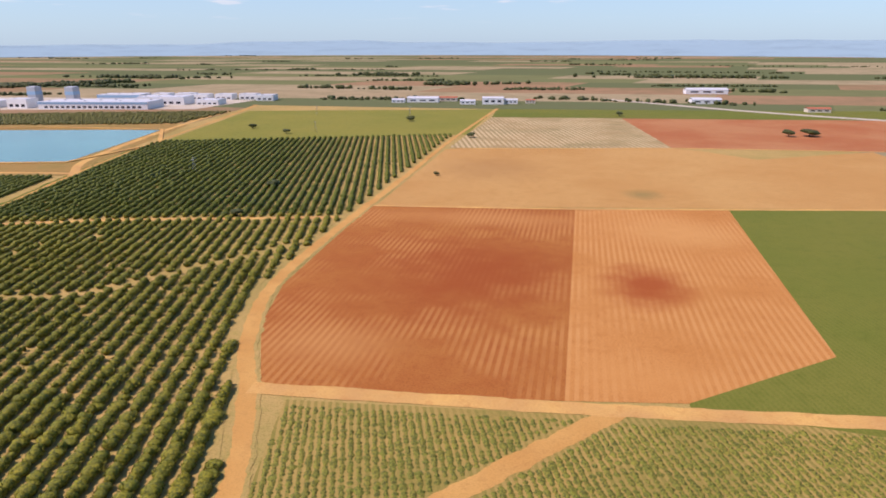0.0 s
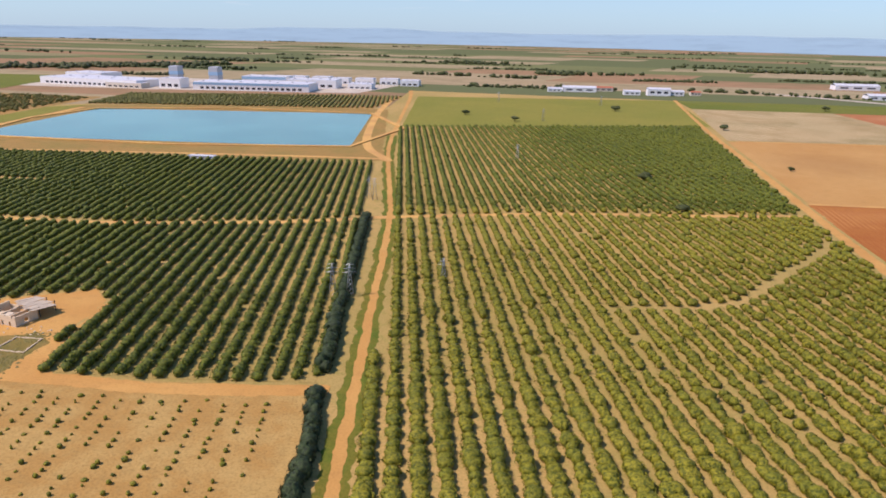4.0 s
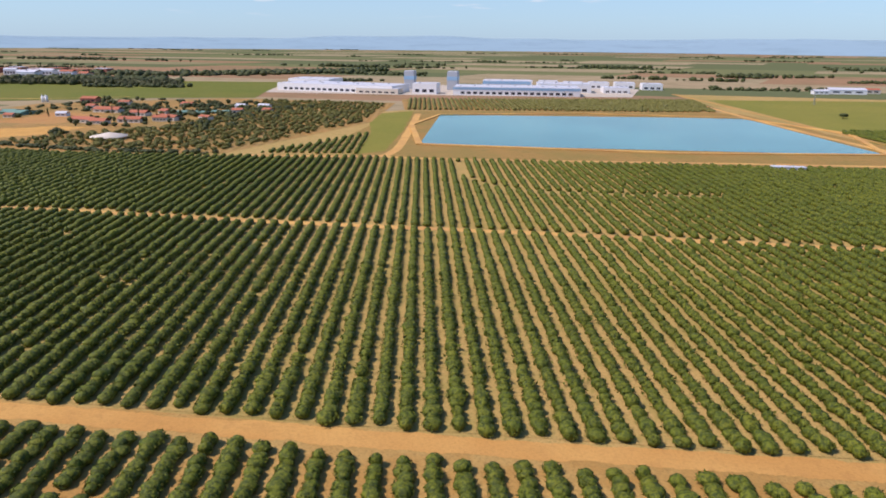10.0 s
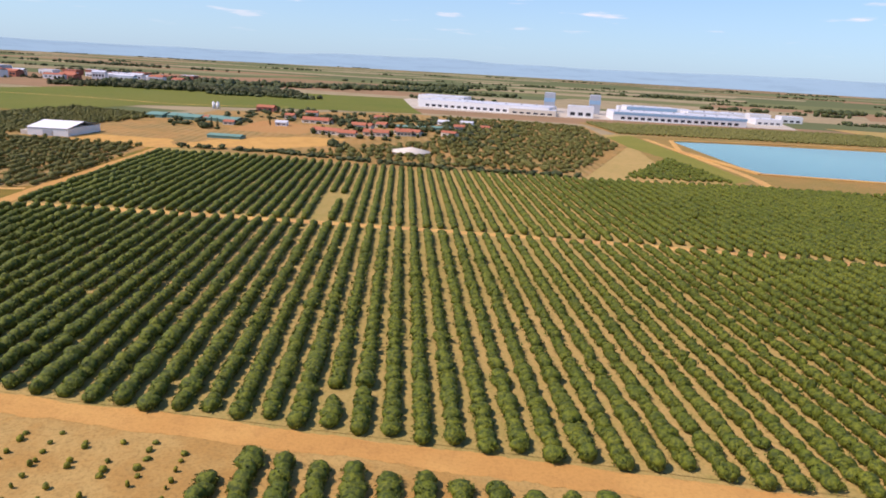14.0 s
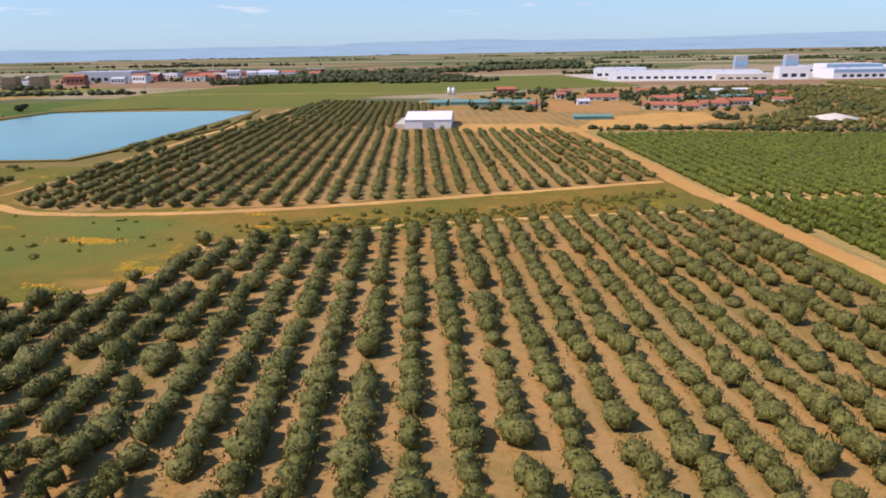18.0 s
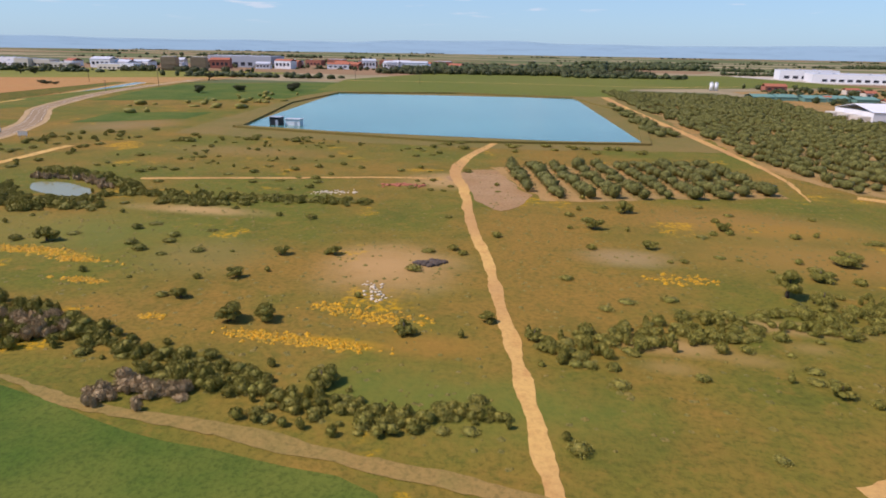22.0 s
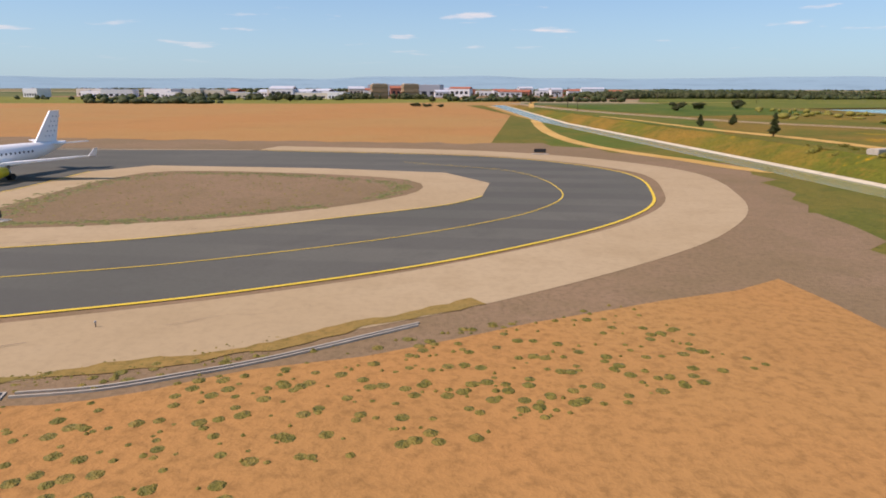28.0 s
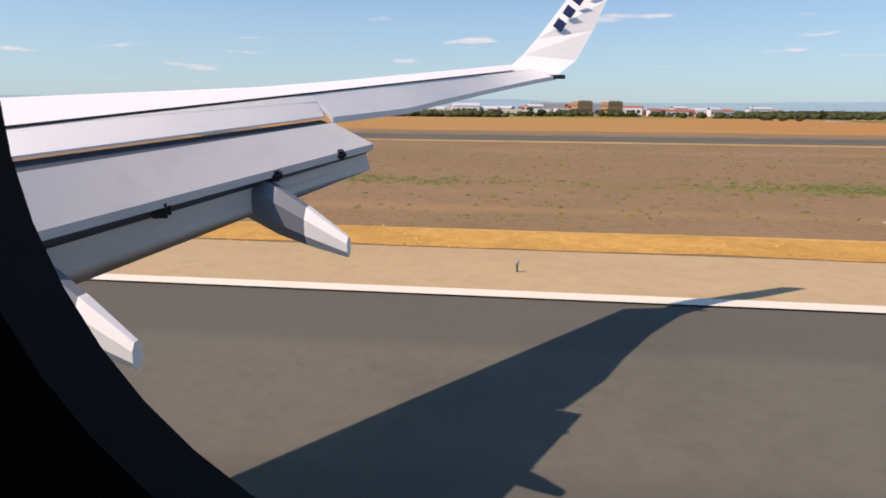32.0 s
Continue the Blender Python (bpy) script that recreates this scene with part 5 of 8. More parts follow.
CROWNS = {
    "near": [crown(2, k, lump=0.36, leaves=210, leaf_size=0.11) for k in range(7)],
    "mid": [crown(1, 20 + k, leaves=44, leaf_size=0.15) for k in range(7)],
    "far": [crown(1, 40 + k, lump=0.35) for k in range(5)],
    "grove": [bush_crown(90 + k, 190, 0.74) for k in range(7)],
    "bush": [bush_crown(80 + k) for k in range(7)],
    "dot": [(ico(1)[0] * 0.9 * np.array([1, 1, 0.75]), ico(1)[1])],
}
_v0 = np.array([(1, 0, 0), (-1, 0, 0), (0, 1, 0), (0, -1, 0), (0, 0, 0.85), (0.7, 0.7, 0.2), (-0.7, 0.7, 0.2), (-0.7, -0.7, 0.2), (0.7, -0.7, 0.2)])
_f0 = np.array([(0, 5, 4), (5, 2, 4), (2, 6, 4), (6, 1, 4), (1, 7, 4), (7, 3, 4), (3, 8, 4), (8, 0, 4)])
CROWNS["dot"] = [(_v0, _f0)]


def planted(poly, spacing, step, seed, turn=ROW, jitter=0.25, skip=0.02, phase=0.0):
    """Places along straight rows inside a plot."""
    r = np.random.RandomState(seed)
    poly = np.asarray(poly, float)
    u, w = np.array([-math.sin(turn), math.cos(turn)]), np.array([math.cos(turn), math.sin(turn)])
    a, b = poly @ w, poly @ u
    rows = np.arange(math.floor(a.min() / spacing) * spacing + phase, a.max(), spacing)
    cols = np.arange(b.min(), b.max(), step)
    R, C = np.meshgrid(rows, cols)
    R, C = R.ravel() + r.normal(0, jitter * 0.45, R.size), C.ravel() + r.normal(0, jitter, C.size)
    p = R[:, None] * w + C[:, None] * u
    p = p[inside(p, poly)]
    return p[r.rand(len(p)) > skip]


def merged(places, sizes, heights, kind, seed, sink=0.12):
    """One array of vertices and faces for many crowns."""
    r = np.random.RandomState(seed)
    V, F, base = [], [], 0
    pick = r.randint(0, len(CROWNS[kind]), len(places))
    for k, (tv, tf) in enumerate(CROWNS[kind]):
        s = np.where(pick == k)[0]
        if not len(s):
            continue
        ang = r.rand(len(s)) * 2 * math.pi
        ca, sa = np.cos(ang)[:, None], np.sin(ang)[:, None]
        x, y = tv[None, :, 0] * ca - tv[None, :, 1] * sa, tv[None, :, 0] * sa + tv[None, :, 1] * ca
        hz = heights[s][:, None]
        lo = tv[:, 2].min()
        z = (tv[None, :, 2] - lo) / (tv[:, 2].max() - lo) * hz - sink * hz
        v = np.stack([x * sizes[s][:, None] + places[s, 0:1], y * sizes[s][:, None] + places[s, 1:2], z], -1)
        V.append(v.reshape(-1, 3))
        F.append((tf[None] + (base + np.arange(len(s)) * len(tv))[:, None, None]).reshape(-1, 3))
        base += v.shape[0] * v.shape[1]
    return np.concatenate(V), np.concatenate(F)


def grow(name, places, size, height, mat, label, category, seed, detail="mid", vary=0.18, sink=0.12):
    """Many plants of one kind as one mass of foliage."""
    if category in ("shrubs", "weeds"):
        places = np.asarray(places, float)
        places = places[~near_line(places, ROAD, 3.5) & ~near_line(places, TRACK_SAND, 3.2) & ~near_line(places, [(-864, 108.7), (-859.8, 94), (-852, 62), (-843.5, 26)], 1.3) & ~near_line(places, [(-938.4, 23), (-939.7, 30), (-939, 39.7), (-936.7, 51.4), (-936.8, 60.6), (-940, 79.6), (-946.6, 115.4)], 1.4)]
    if not len(places):
        return None
    if category in ("shrubs", "reeds", "bushes", "weeds") and detail in ("near", "mid"):
        detail = "bush"
    places = np.asarray(places, float)
    if category in ("shrubs", "bushes"):
        if name == "stream_shrubs":
            size, height = size * 1.1, height * 1.05
        else:
            places, size, height = places[::2], size * 1.5, height * 1.3
        places = places[~((west_of_lip(places[:, 0], places[:, 1]) > -0.6) & (west_of_lip(places[:, 0], places[:, 1]) < 9.5))]
    r = np.random.RandomState(seed)
    s = size * np.clip(r.normal(1, vary, len(places)), 0.5, 1.6)
    h = height * np.clip(r.normal(1, vary, len(places)), 0.5, 1.5)
    v, f = merged(places, s, h, detail, seed, sink)
    v[:, 2] += cutting_z(v[:, 0], v[:, 1])
    me = mesh_of(name, v, f, mat)
    me.polygons.foreach_set("use_smooth", [True] * len(me.polygons))
    return tagged(new(name, me), label, category, kind="stuff")


def split_grow(name, places, size, height, mat, label, category, seed, near, mid, vary=0.18):
    """Foliage with fuller crowns where the flight passes near."""
    p = np.asarray(places, float)
    for tag, sel in (("near", p[:, 1] < near), ("mid", (p[:, 1] >= near) & (p[:, 1] < mid)), ("far", p[:, 1] >= mid)):
        if sel.any():
            grow(name, p[sel], size, height, mat, label, category, seed + len(tag), tag, vary)


rng = np.random.RandomState(5)

# Orchards
pa = planted(ORCHARD_A, 3.5, 1.5, 1, jitter=0.12, skip=0.02)
pa = pa[~near_line(pa, CROSS_A, 2.0) & ~near_line(pa, [(-140, 127), (-113.7, 134.8), (-87.5, 170), (-75, 190)], 1.6) & ~near_line(pa, TRACK_EAST, 2.9) & ~near_line(pa, TRACK_WEST, 2.3)]
old = near_line(pa, [(-150, 330), (-230, 300)], 0.1) | (pa[:, 1] > 222 + (pa[:, 0] + 70) * 0.2)
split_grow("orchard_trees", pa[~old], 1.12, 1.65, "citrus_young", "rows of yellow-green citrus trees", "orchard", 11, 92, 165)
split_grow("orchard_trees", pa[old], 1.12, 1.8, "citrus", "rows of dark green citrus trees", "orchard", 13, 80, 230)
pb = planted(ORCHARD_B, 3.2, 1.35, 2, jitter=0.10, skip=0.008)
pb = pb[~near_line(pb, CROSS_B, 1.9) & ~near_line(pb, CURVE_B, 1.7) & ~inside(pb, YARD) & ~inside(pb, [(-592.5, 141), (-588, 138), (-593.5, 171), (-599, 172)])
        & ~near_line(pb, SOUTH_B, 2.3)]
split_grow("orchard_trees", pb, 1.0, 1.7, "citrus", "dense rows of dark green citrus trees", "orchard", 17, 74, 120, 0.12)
SOUTH_TREES = [(-564, 50), (-469, 55), (-403, 60.5), (-339, 66), (-334, 20), (-564, 20)]
ps = planted(SOUTH_TREES, 3.2, 1.3, 2, jitter=0.15, skip=0.01)
ps = ps[~near_line(ps, SOUTH_B, 3.6)]
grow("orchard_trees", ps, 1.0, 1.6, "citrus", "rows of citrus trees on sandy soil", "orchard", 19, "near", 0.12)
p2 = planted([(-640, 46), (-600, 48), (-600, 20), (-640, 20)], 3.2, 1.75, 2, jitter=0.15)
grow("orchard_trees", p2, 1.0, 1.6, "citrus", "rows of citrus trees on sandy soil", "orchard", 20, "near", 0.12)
sap = np.concatenate([planted([(-333, 64), (-270, 66), (-270, 20), (-333, 20)], 3.2, 1.9, 3, skip=0.15), planted([(-599, 47), (-566, 50), (-566, 20), (-599, 20)], 3.2, 1.4, 4, skip=0.1),
                      planted([(-240, 74), (-192, 80), (-185, 30), (-240, 30)], 3.2, 1.6, 5, skip=0.1)])
grow("saplings", sap, 0.34, 0.6, "citrus_young", "small saplings on sandy soil", "saplings", 23, "far", 0.25)
tri = planted([(-512, 242), (-486, 312), (-472, 252)], 3.2, 2.0, 6)
grow("orchard_trees", tri, 1.0, 1.7, "citrus", "small triangular citrus plot", "orchard", 24, "far")
vn = planted([(-43, 93), (57, 99), (200, 103), (200, 30), (-32, 30)], 1.25, 0.8, 7, turn=ROW * 1.2, jitter=0.1, skip=0.06)
vn = vn[~near_line(vn, [(14, 100), (2, 88), (-11, 74), (-40, 40)], 2.6) & (vn[:, 0] < 90)]
grow("vines", vn, 0.52, 0.55, "vine", "low green vine rows", "vineyard", 25, "dot", 0.25)
hd = np.concatenate([spline([(-181.5, 58), (-183.5, 70), (-187.5, 83)], 0.8), spline([(-189, 91), (-196, 122), (-203, 155), (-209.5, 184)], 0.8)])
grow("hedge", hd + rng.normal(0, 0.2, hd.shape), 1.2, 2.6, "hedge", "tall dark cypress hedge along a track", "hedge", 27, "near", 0.12)
lk = planted([(-500, 434), (-291, 474), (-293, 570), (-360, 556), (-520, 512)], 3.6, 2.6, 8)
grow("grove_trees", lk, 1.25, 1.9, "olive", "rows of dark grove trees behind a reservoir", "grove", 29, "far")

# Olive groves: the nearest trees are things of their own
po = planted(OLIVES_1, 4.0, 1.95, 9, jitter=0.28, skip=0.06)
po = po[~near_line(po, [(-661, 120), (-647, 69.5), (-639, 44)], 3.4)]
order = np.argsort(po[:, 1])
olive_near, olive_rest = po[order[:230]], po[order[230:]]
OLIVE_CROWNS = []
for k in range(6):
    r = np.random.RandomState(100 + k)
    V, F, base = [], [], 0
    for j in range(6):
        cv, cf = bush_crown(200 + 10 * k + j, 420, 0.72)
        a = j * 2.1 + r.rand()
        s = 0.52 + 0.24 * r.rand()
        V.append(cv * s + np.array([math.cos(a) * 0.55, math.sin(a) * 0.55, 1.1 + 0.5 * r.rand()]))
        F.append(cf + base)
        base += len(cv)
    OLIVE_CROWNS.append(mesh_of("crown", np.concatenate(V), np.concatenate(F), "olive"))
OLIVE_TRUNK = tube_mesh("trunk", [(0, 0, -0.1), (0.05, 0.02, 0.3), (-0.03, 0.05, 0.7), (0.06, 0.0, 1.2)], [0.2, 0.15, 0.12, 0.07], "bark", 7)
for k, (x, y) in enumerate(olive_near):
    s = 1.06 + 0.34 * rng.rand()
    tr = thing("olive_tree", "grey-green olive tree on pale soil", "tree", (x, y, 0), rng.rand() * 360, "olive trees of the grove")
    tr.scale = (s, s, s * (0.85 + 0.2 * rng.rand()))
    part("trunk", OLIVE_TRUNK, tr)
    part("crown", OLIVE_CROWNS[k % 6], tr)
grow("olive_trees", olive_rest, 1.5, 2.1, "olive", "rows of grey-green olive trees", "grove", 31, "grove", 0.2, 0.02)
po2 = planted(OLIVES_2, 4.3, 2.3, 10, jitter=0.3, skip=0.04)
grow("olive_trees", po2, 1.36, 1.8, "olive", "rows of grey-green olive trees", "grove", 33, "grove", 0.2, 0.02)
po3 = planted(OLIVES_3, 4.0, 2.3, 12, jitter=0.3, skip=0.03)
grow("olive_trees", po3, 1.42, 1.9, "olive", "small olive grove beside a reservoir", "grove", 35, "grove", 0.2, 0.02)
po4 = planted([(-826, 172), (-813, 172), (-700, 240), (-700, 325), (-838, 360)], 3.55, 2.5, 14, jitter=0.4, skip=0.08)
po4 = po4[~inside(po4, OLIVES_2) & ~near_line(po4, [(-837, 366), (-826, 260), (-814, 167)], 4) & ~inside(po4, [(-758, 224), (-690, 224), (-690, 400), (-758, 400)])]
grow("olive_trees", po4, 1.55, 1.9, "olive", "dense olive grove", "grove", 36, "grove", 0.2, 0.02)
pw = planted([(-645, 238), (-590, 235), (-528, 246), (-505, 356), (-525, 470), (-620, 470), (-600, 400), (-600, 300)], 3.9, 3.6, 15, jitter=1.5, skip=0.22)
grow("scrub_trees", pw, 1.7, 2.0, "olive", "scattered grey-green scrub trees near a village", "scrub", 37, "grove", 0.3, 0.02)


def strewn(poly, count, seed):
    r = np.random.RandomState(seed)
    poly = np.asarray(poly, float)
    p = r.uniform(poly.min(0), poly.max(0), (count * 3, 2))
    return p[inside(p, poly)][:count]


def band(line, width, count, seed):
    r = np.random.RandomState(seed)
    q = spline(line, 0.5)
    return q[r.randint(0, len(q), count)] + r.normal(0, width / 2, (count, 2))


# Shrubs of the meadows
for k, (line, width, count, size, tall) in enumerate([([(-846, 42), (-839.5, 45), (-826, 51), (-808, 60), (-793, 69), (-780, 73)], 3.0, 520, 0.48, 0.7), ([(-915, 42), (-906, 39), (-895, 39.5), (-888, 37), (-880, 37)], 3.2, 420, 0.5, 0.9),
                                                    ([(-880, 37), (-868, 34), (-855, 31), (-846, 33)], 2.0, 240, 0.42, 0.6), ([(-926, 77.5), (-918, 72.5), (-909.5, 72.5), (-907, 79), (-895, 80), (-872, 82)], 2.0, 340, 0.5, 0.6), ([(-742, 95), (-700, 112), (-672, 130)], 5.0, 240, 0.6, 0.7)]):
    grow("stream_shrubs", band(line, width, count, 41 + k), size, tall, "shrub", "thick grey-green shrubs along a stream", "shrubs", 41 + k, "near" if k < 3 else "mid", 0.5, 0.1)
grow("reeds", band([(-886, 37), (-883, 37.5), (-880, 36)], 1.6, 60, 46), 0.5, 1.1, "reed", "pale dry reeds beside shrubs", "reeds", 46, "near", 0.3, 0.1)
grow("reeds", band([(-871, 30), (-866, 31)], 1.4, 40, 47), 0.5, 0.8, "reed", "pale dry reeds", "reeds", 47, "near", 0.3, 0.1)
grow("reeds", band([(-927, 85), (-918, 85.6), (-911, 81.6)], 0.9, 110, 48), 0.4, 0.9, "reed", "pale dry reeds", "reeds", 48, "mid", 0.3, 0.1)
grow("reeds", band([(-1010, 83), (-1000, 86)], 2.0, 130, 49), 0.6, 1.6, "reed", "bank of brown reeds", "reeds", 49, "mid", 0.25, 0.1)
for k, (line, width, count, size, tall, mat, label) in enumerate([
        ([(-934, 62), (-926, 57.5), (-917, 53.5), (-910, 48.6), (-905.6, 44.6), (-900, 42)], 2.4, 330, 0.55, 0.85, "shrub", "thick belt of green bushes behind a wheat field"),
        ([(-930, 53), (-925, 49), (-920.5, 46), (-916, 42.5)], 1.7, 170, 0.55, 0.85, "dry_bush", "brown dry bushes beside a wheat field"),
        ([(-915.5, 40), (-913, 39.4)], 0.9, 36, 0.55, 0.85, "dry_bush", "clump of brown dry bushes beside a wheat field"),
        ([(-910.5, 38.6), (-905, 38.2), (-901, 37.6)], 1.2, 95, 0.55, 0.85, "dry_bush", "brown dry bushes along a field edge"),
        ([(-931, 77), (-921, 70), (-912.5, 68.5), (-904.6, 71.5)], 2.0, 240, 0.55, 0.8, "shrub", "grey-green bushes round a pond"),
        ([(-930, 91), (-919, 87.8), (-908, 83)], 1.6, 170, 0.55, 0.8, "shrub", "bushes behind a reedy pond"),
        ([(-898, 76), (-889, 76.6)], 2.2, 90, 0.5, 0.7, "shrub", "patch of green bushes in a meadow")]):
    grow("reeds" if mat == "dry_bush" else "shrubs", band(line, width, count, 141 + k), size, tall, mat, label, "bushes" if mat == "dry_bush" else "shrubs", 141 + k, "near" if k < 4 else "mid", 0.5, 0.12)
grow("shrubs", band([(-993, 76), (-985, 82), (-978, 84), (-973, 72), (-970, 66)], 4.5, 340, 50), 0.5, 0.75, "shrub", "grey-green shrubs beside a road", "shrubs", 50, "mid", 0.4, 0.1)
grow("shrubs", band([(-951, 38), (-948, 54), (-943, 50), (-940, 62), (-950, 72)], 3.0, 260, 51), 0.45, 0.65, "shrub", "bushes between a road and a track", "shrubs", 51, "near", 0.4, 0.1)
grow("shrubs", strewn([(-955, 60), (-930, 60), (-945, 150), (-965, 125)], 150, 52), 0.55, 0.6, "shrub", "scattered bushes", "shrubs", 52, "mid", 0.4, 0.1)
grow("shrubs", strewn([(-930, 52), (-930, 140), (-870, 140), (-850, 100), (-850, 40), (-900, 45)], 330, 53), 0.42, 0.42, "shrub", "low bushes scattered over a meadow", "shrubs", 53, "mid", 0.45, 0.1)
grow("shrubs", strewn([(-845, 30), (-845, 95), (-745, 100), (-745, 88), (-800, 50), (-830, 32)], 230, 54), 0.4, 0.4, "shrub", "low bushes scattered over a meadow", "shrubs", 54, "mid", 0.45, 0.1)
grow("shrubs", strewn([(-1004, 15), (-1012, 110), (-1032, 110), (-1014, 15)], 130, 55), 0.5, 0.5, "shrub", "low bushes beside a canal", "shrubs", 55, "near", 0.45, 0.1)
grow("shrubs", strewn([(-935, 140), (-830, 148), (-815, 152), (-830, 136), (-935, 128)], 90, 56), 0.7, 0.6, "shrub", "bushes on a reservoir bank", "shrubs", 56, "mid", 0.4, 0.1)
grow("shrubs", strewn([(-1000, 170), (-950, 190), (-965, 300), (-990, 260)], 60, 57), 1.0, 1.0, "shrub", "bushes on dry ground", "shrubs", 57, "far", 0.4, 0.1)


M["dark_weed"] = leaf("dark_weeds", (0.165, 0.140, 0.032), (0.215, 0.165, 0.042), (0.10, 0.088, 0.018), scale=4.0, relief=0.3)
grow("weeds", band([(-960.6, 44), (-959.7, 35), (-958.8, 28), (-958.2, 20)], 0.75, 230, 58), 0.22, 0.2, "dark_weed", "dark weeds along a road", "weeds", 58, "mid", 0.4, 0.1)
grow("weeds", band([(-949.3, 20), (-949.8, 30), (-950.6, 38), (-952.2, 50), (-954, 62)], 1.4, 120, 59), 0.4, 0.45, "shrub", "weeds along a road", "weeds", 59, "mid", 0.4, 0.1)


# Single trees
def single_tree(x, y, size, height, mat="dark_tree", label="dark green tree standing alone in a field", seed=0, tall=False):
    r = np.random.RandomState(seed)
    tr = thing("tree", label, "tree", (x, y, 0), r.rand() * 360)
    trunk_h = height * 0.4
    part("trunk", tube_mesh("trunk", [(0, 0, -0.1), (0.03 * size, 0, trunk_h * 0.5), (0, 0.05 * size, trunk_h), (0, 0, height * 0.75)], [0.13 * size, 0.09 * size, 0.07 * size, 0.03 * size], "bark", 7), tr)
    V, F, base = [], [], 0
    bushy = mat in ("shrub", "bush_dark")
    for j in range(14 if tall else 11 if bushy else 5):
        cv, cf = bush_crown(seed * 7 + j) if bushy or tall else crown(2, seed * 7 + j, lump=0.4, leaves=280, flat=1.0 if tall else 0.8, leaf_size=0.095)
        a = j * 2.4 + r.rand()
        s = size * ((0.62 - 0.026 * j) * (0.8 + 0.4 * r.rand()) if tall else (0.30 + 0.22 * r.rand()) if bushy else (0.55 + 0.25 * r.rand()))
        rr = size * (0.42 * (1 - j / 15) if tall else (0.2 + 0.5 * r.rand()) if bushy else 0.48)
        zc = height * (0.18 + 0.76 * j / 13) if tall else height * ((0.22 + 0.5 * r.rand()) if bushy else (0.5 + 0.28 * r.rand()))
        V.append(cv * np.array([s, s, min(s, height * 0.34)]) + np.array([math.cos(a) * rr, math.sin(a) * rr, zc]))
        F.append(cf + base)
        base += len(cv)
    part("crown", mesh_of("crown", np.concatenate(V), np.concatenate(F), mat), tr)
    return tr


for k, (x, y, s, h) in enumerate([(-51, 432, 2.6, 3.6), (-111, 520, 3.2, 4.5), (-219, 458, 2.6, 3.6), (-182, 433, 2.4, 3.2), (159.5, 466, 3.6, 4.6), (173, 468, 5.0, 5.0), (60, 580, 3, 4),
                                   (-111.5, 214, 1.9, 2.8), (-118, 262, 2.4, 3.2), (-52, 300, 1.2, 2)]):
    single_tree(x, y, s, h, seed=k + 1)
for k, (x, y, s, h) in enumerate([(-824.8, 57.7, 1.5, 3.2), (-822.3, 56.5, 1.0, 1.6), (-815.4, 43.6, 1.7, 2.6), (-898.7, 56.4, 1.4, 1.7), (-869, 41.6, 1.3, 1.7), (-873.5, 50.8, 0.9, 1.1), (-875.4, 45.1, 0.9, 1.1),
                                  (-867.4, 59.6, 1.0, 1.1), (-872.4, 58.2, 0.9, 1.0), (-890.6, 30.6, 2.0, 2.8), (-886.5, 30.9, 1.6, 2.2), (-893.5, 38, 2.0, 2.4), (-889.5, 35.5, 1.9, 2.5), (-837, 86, 1.3, 1.7),
                                  (-826, 80, 1.0, 1.2), (-866.5, 42.5, 1.2, 1.4), (-855.4, 42.6, 1.1, 1.2), (-849.5, 46.1, 0.8, 1.0), (-845.8, 43.9, 0.9, 1.0), (-841.1, 76.7, 1.4, 1.5), (-835.2, 69.9, 1.0, 1.0), (-820.4, 63.5, 1.6, 1.2), (-816, 69, 1.8, 1.3), (-858.4, 34, 1.2, 1.3), (-853.1, 29.8, 0.9, 0.8), (-826.5, 40.1, 0.9, 0.9), (-1022.6, 57, 1.0, 1.5), (-1033, 41, 1.6, 2.2), (-995, 72, 1.5, 1.6), (-942.4, 50, 1.1, 1.4), (-942, 62, 1.2, 1.6), (-954.6, 70, 1.4, 1.8)]):
    single_tree(x, y, s, h, "shrub", "bushy grey-green tree in a rough meadow", seed=k + 30)
for k, (x, y, s, h) in enumerate([(-1010.3, 112.6, 2.1, 6.0), (-1005.5, 115.5, 1.5, 3.4), (-1027, 128, 1.3, 4.5), (-1032, 160, 1.2, 2.8), (-1022, 168, 1.3, 2.6)]):
    single_tree(x, y, s, h, "dark_tree", "tall dark tapering tree beside a track", seed=k + 70, tall=True)

for k, (x, y, s, h) in enumerate([(-943.6, 60.5, 2.0, 2.0), (-941.2, 61.6, 1.6, 1.6), (-944.2, 47.6, 1.3, 1.3), (-942.8, 46.2, 1.0, 1.0), (-949.8, 40.4, 1.0, 1.0), (-949.2, 51.6, 1.0, 0.9), (-953.0, 53, 0.9, 0.8), (-936, 75, 1.8, 1.7), (-947.5, 62, 1.4, 1.2), (-939.5, 52.5, 1.2, 1.2),
                                  (-977.4, 73, 1.6, 1.4), (-980, 76, 1.4, 1.4), (-974.5, 80, 1.8, 1.6), (-984, 84, 1.6, 1.4), (-970, 76, 1.5, 1.3), (-956.2, 68.6, 1.0, 0.9)]):
    single_tree(x, y, s, h, "shrub", "rounded green bush beside a road", seed=k + 90)

yw = np.random.RandomState(340)
yard_tufts = np.concatenate([yw.normal((-250.5, 84), (3.6, 2.4), (420, 2)), yw.normal((-255.5, 80.5), (1.8, 1.4), (150, 2)), yw.normal((-244.5, 91.5), (1.6, 1.2), (110, 2)), yw.normal((-242, 82.5), (1.2, 2.2), (110, 2))])
grow("weed_tufts", yard_tufts, 0.3, 0.2, "dark_weed", "olive and brown weed tufts in a yard", "weeds", 341, "dot", 0.6)

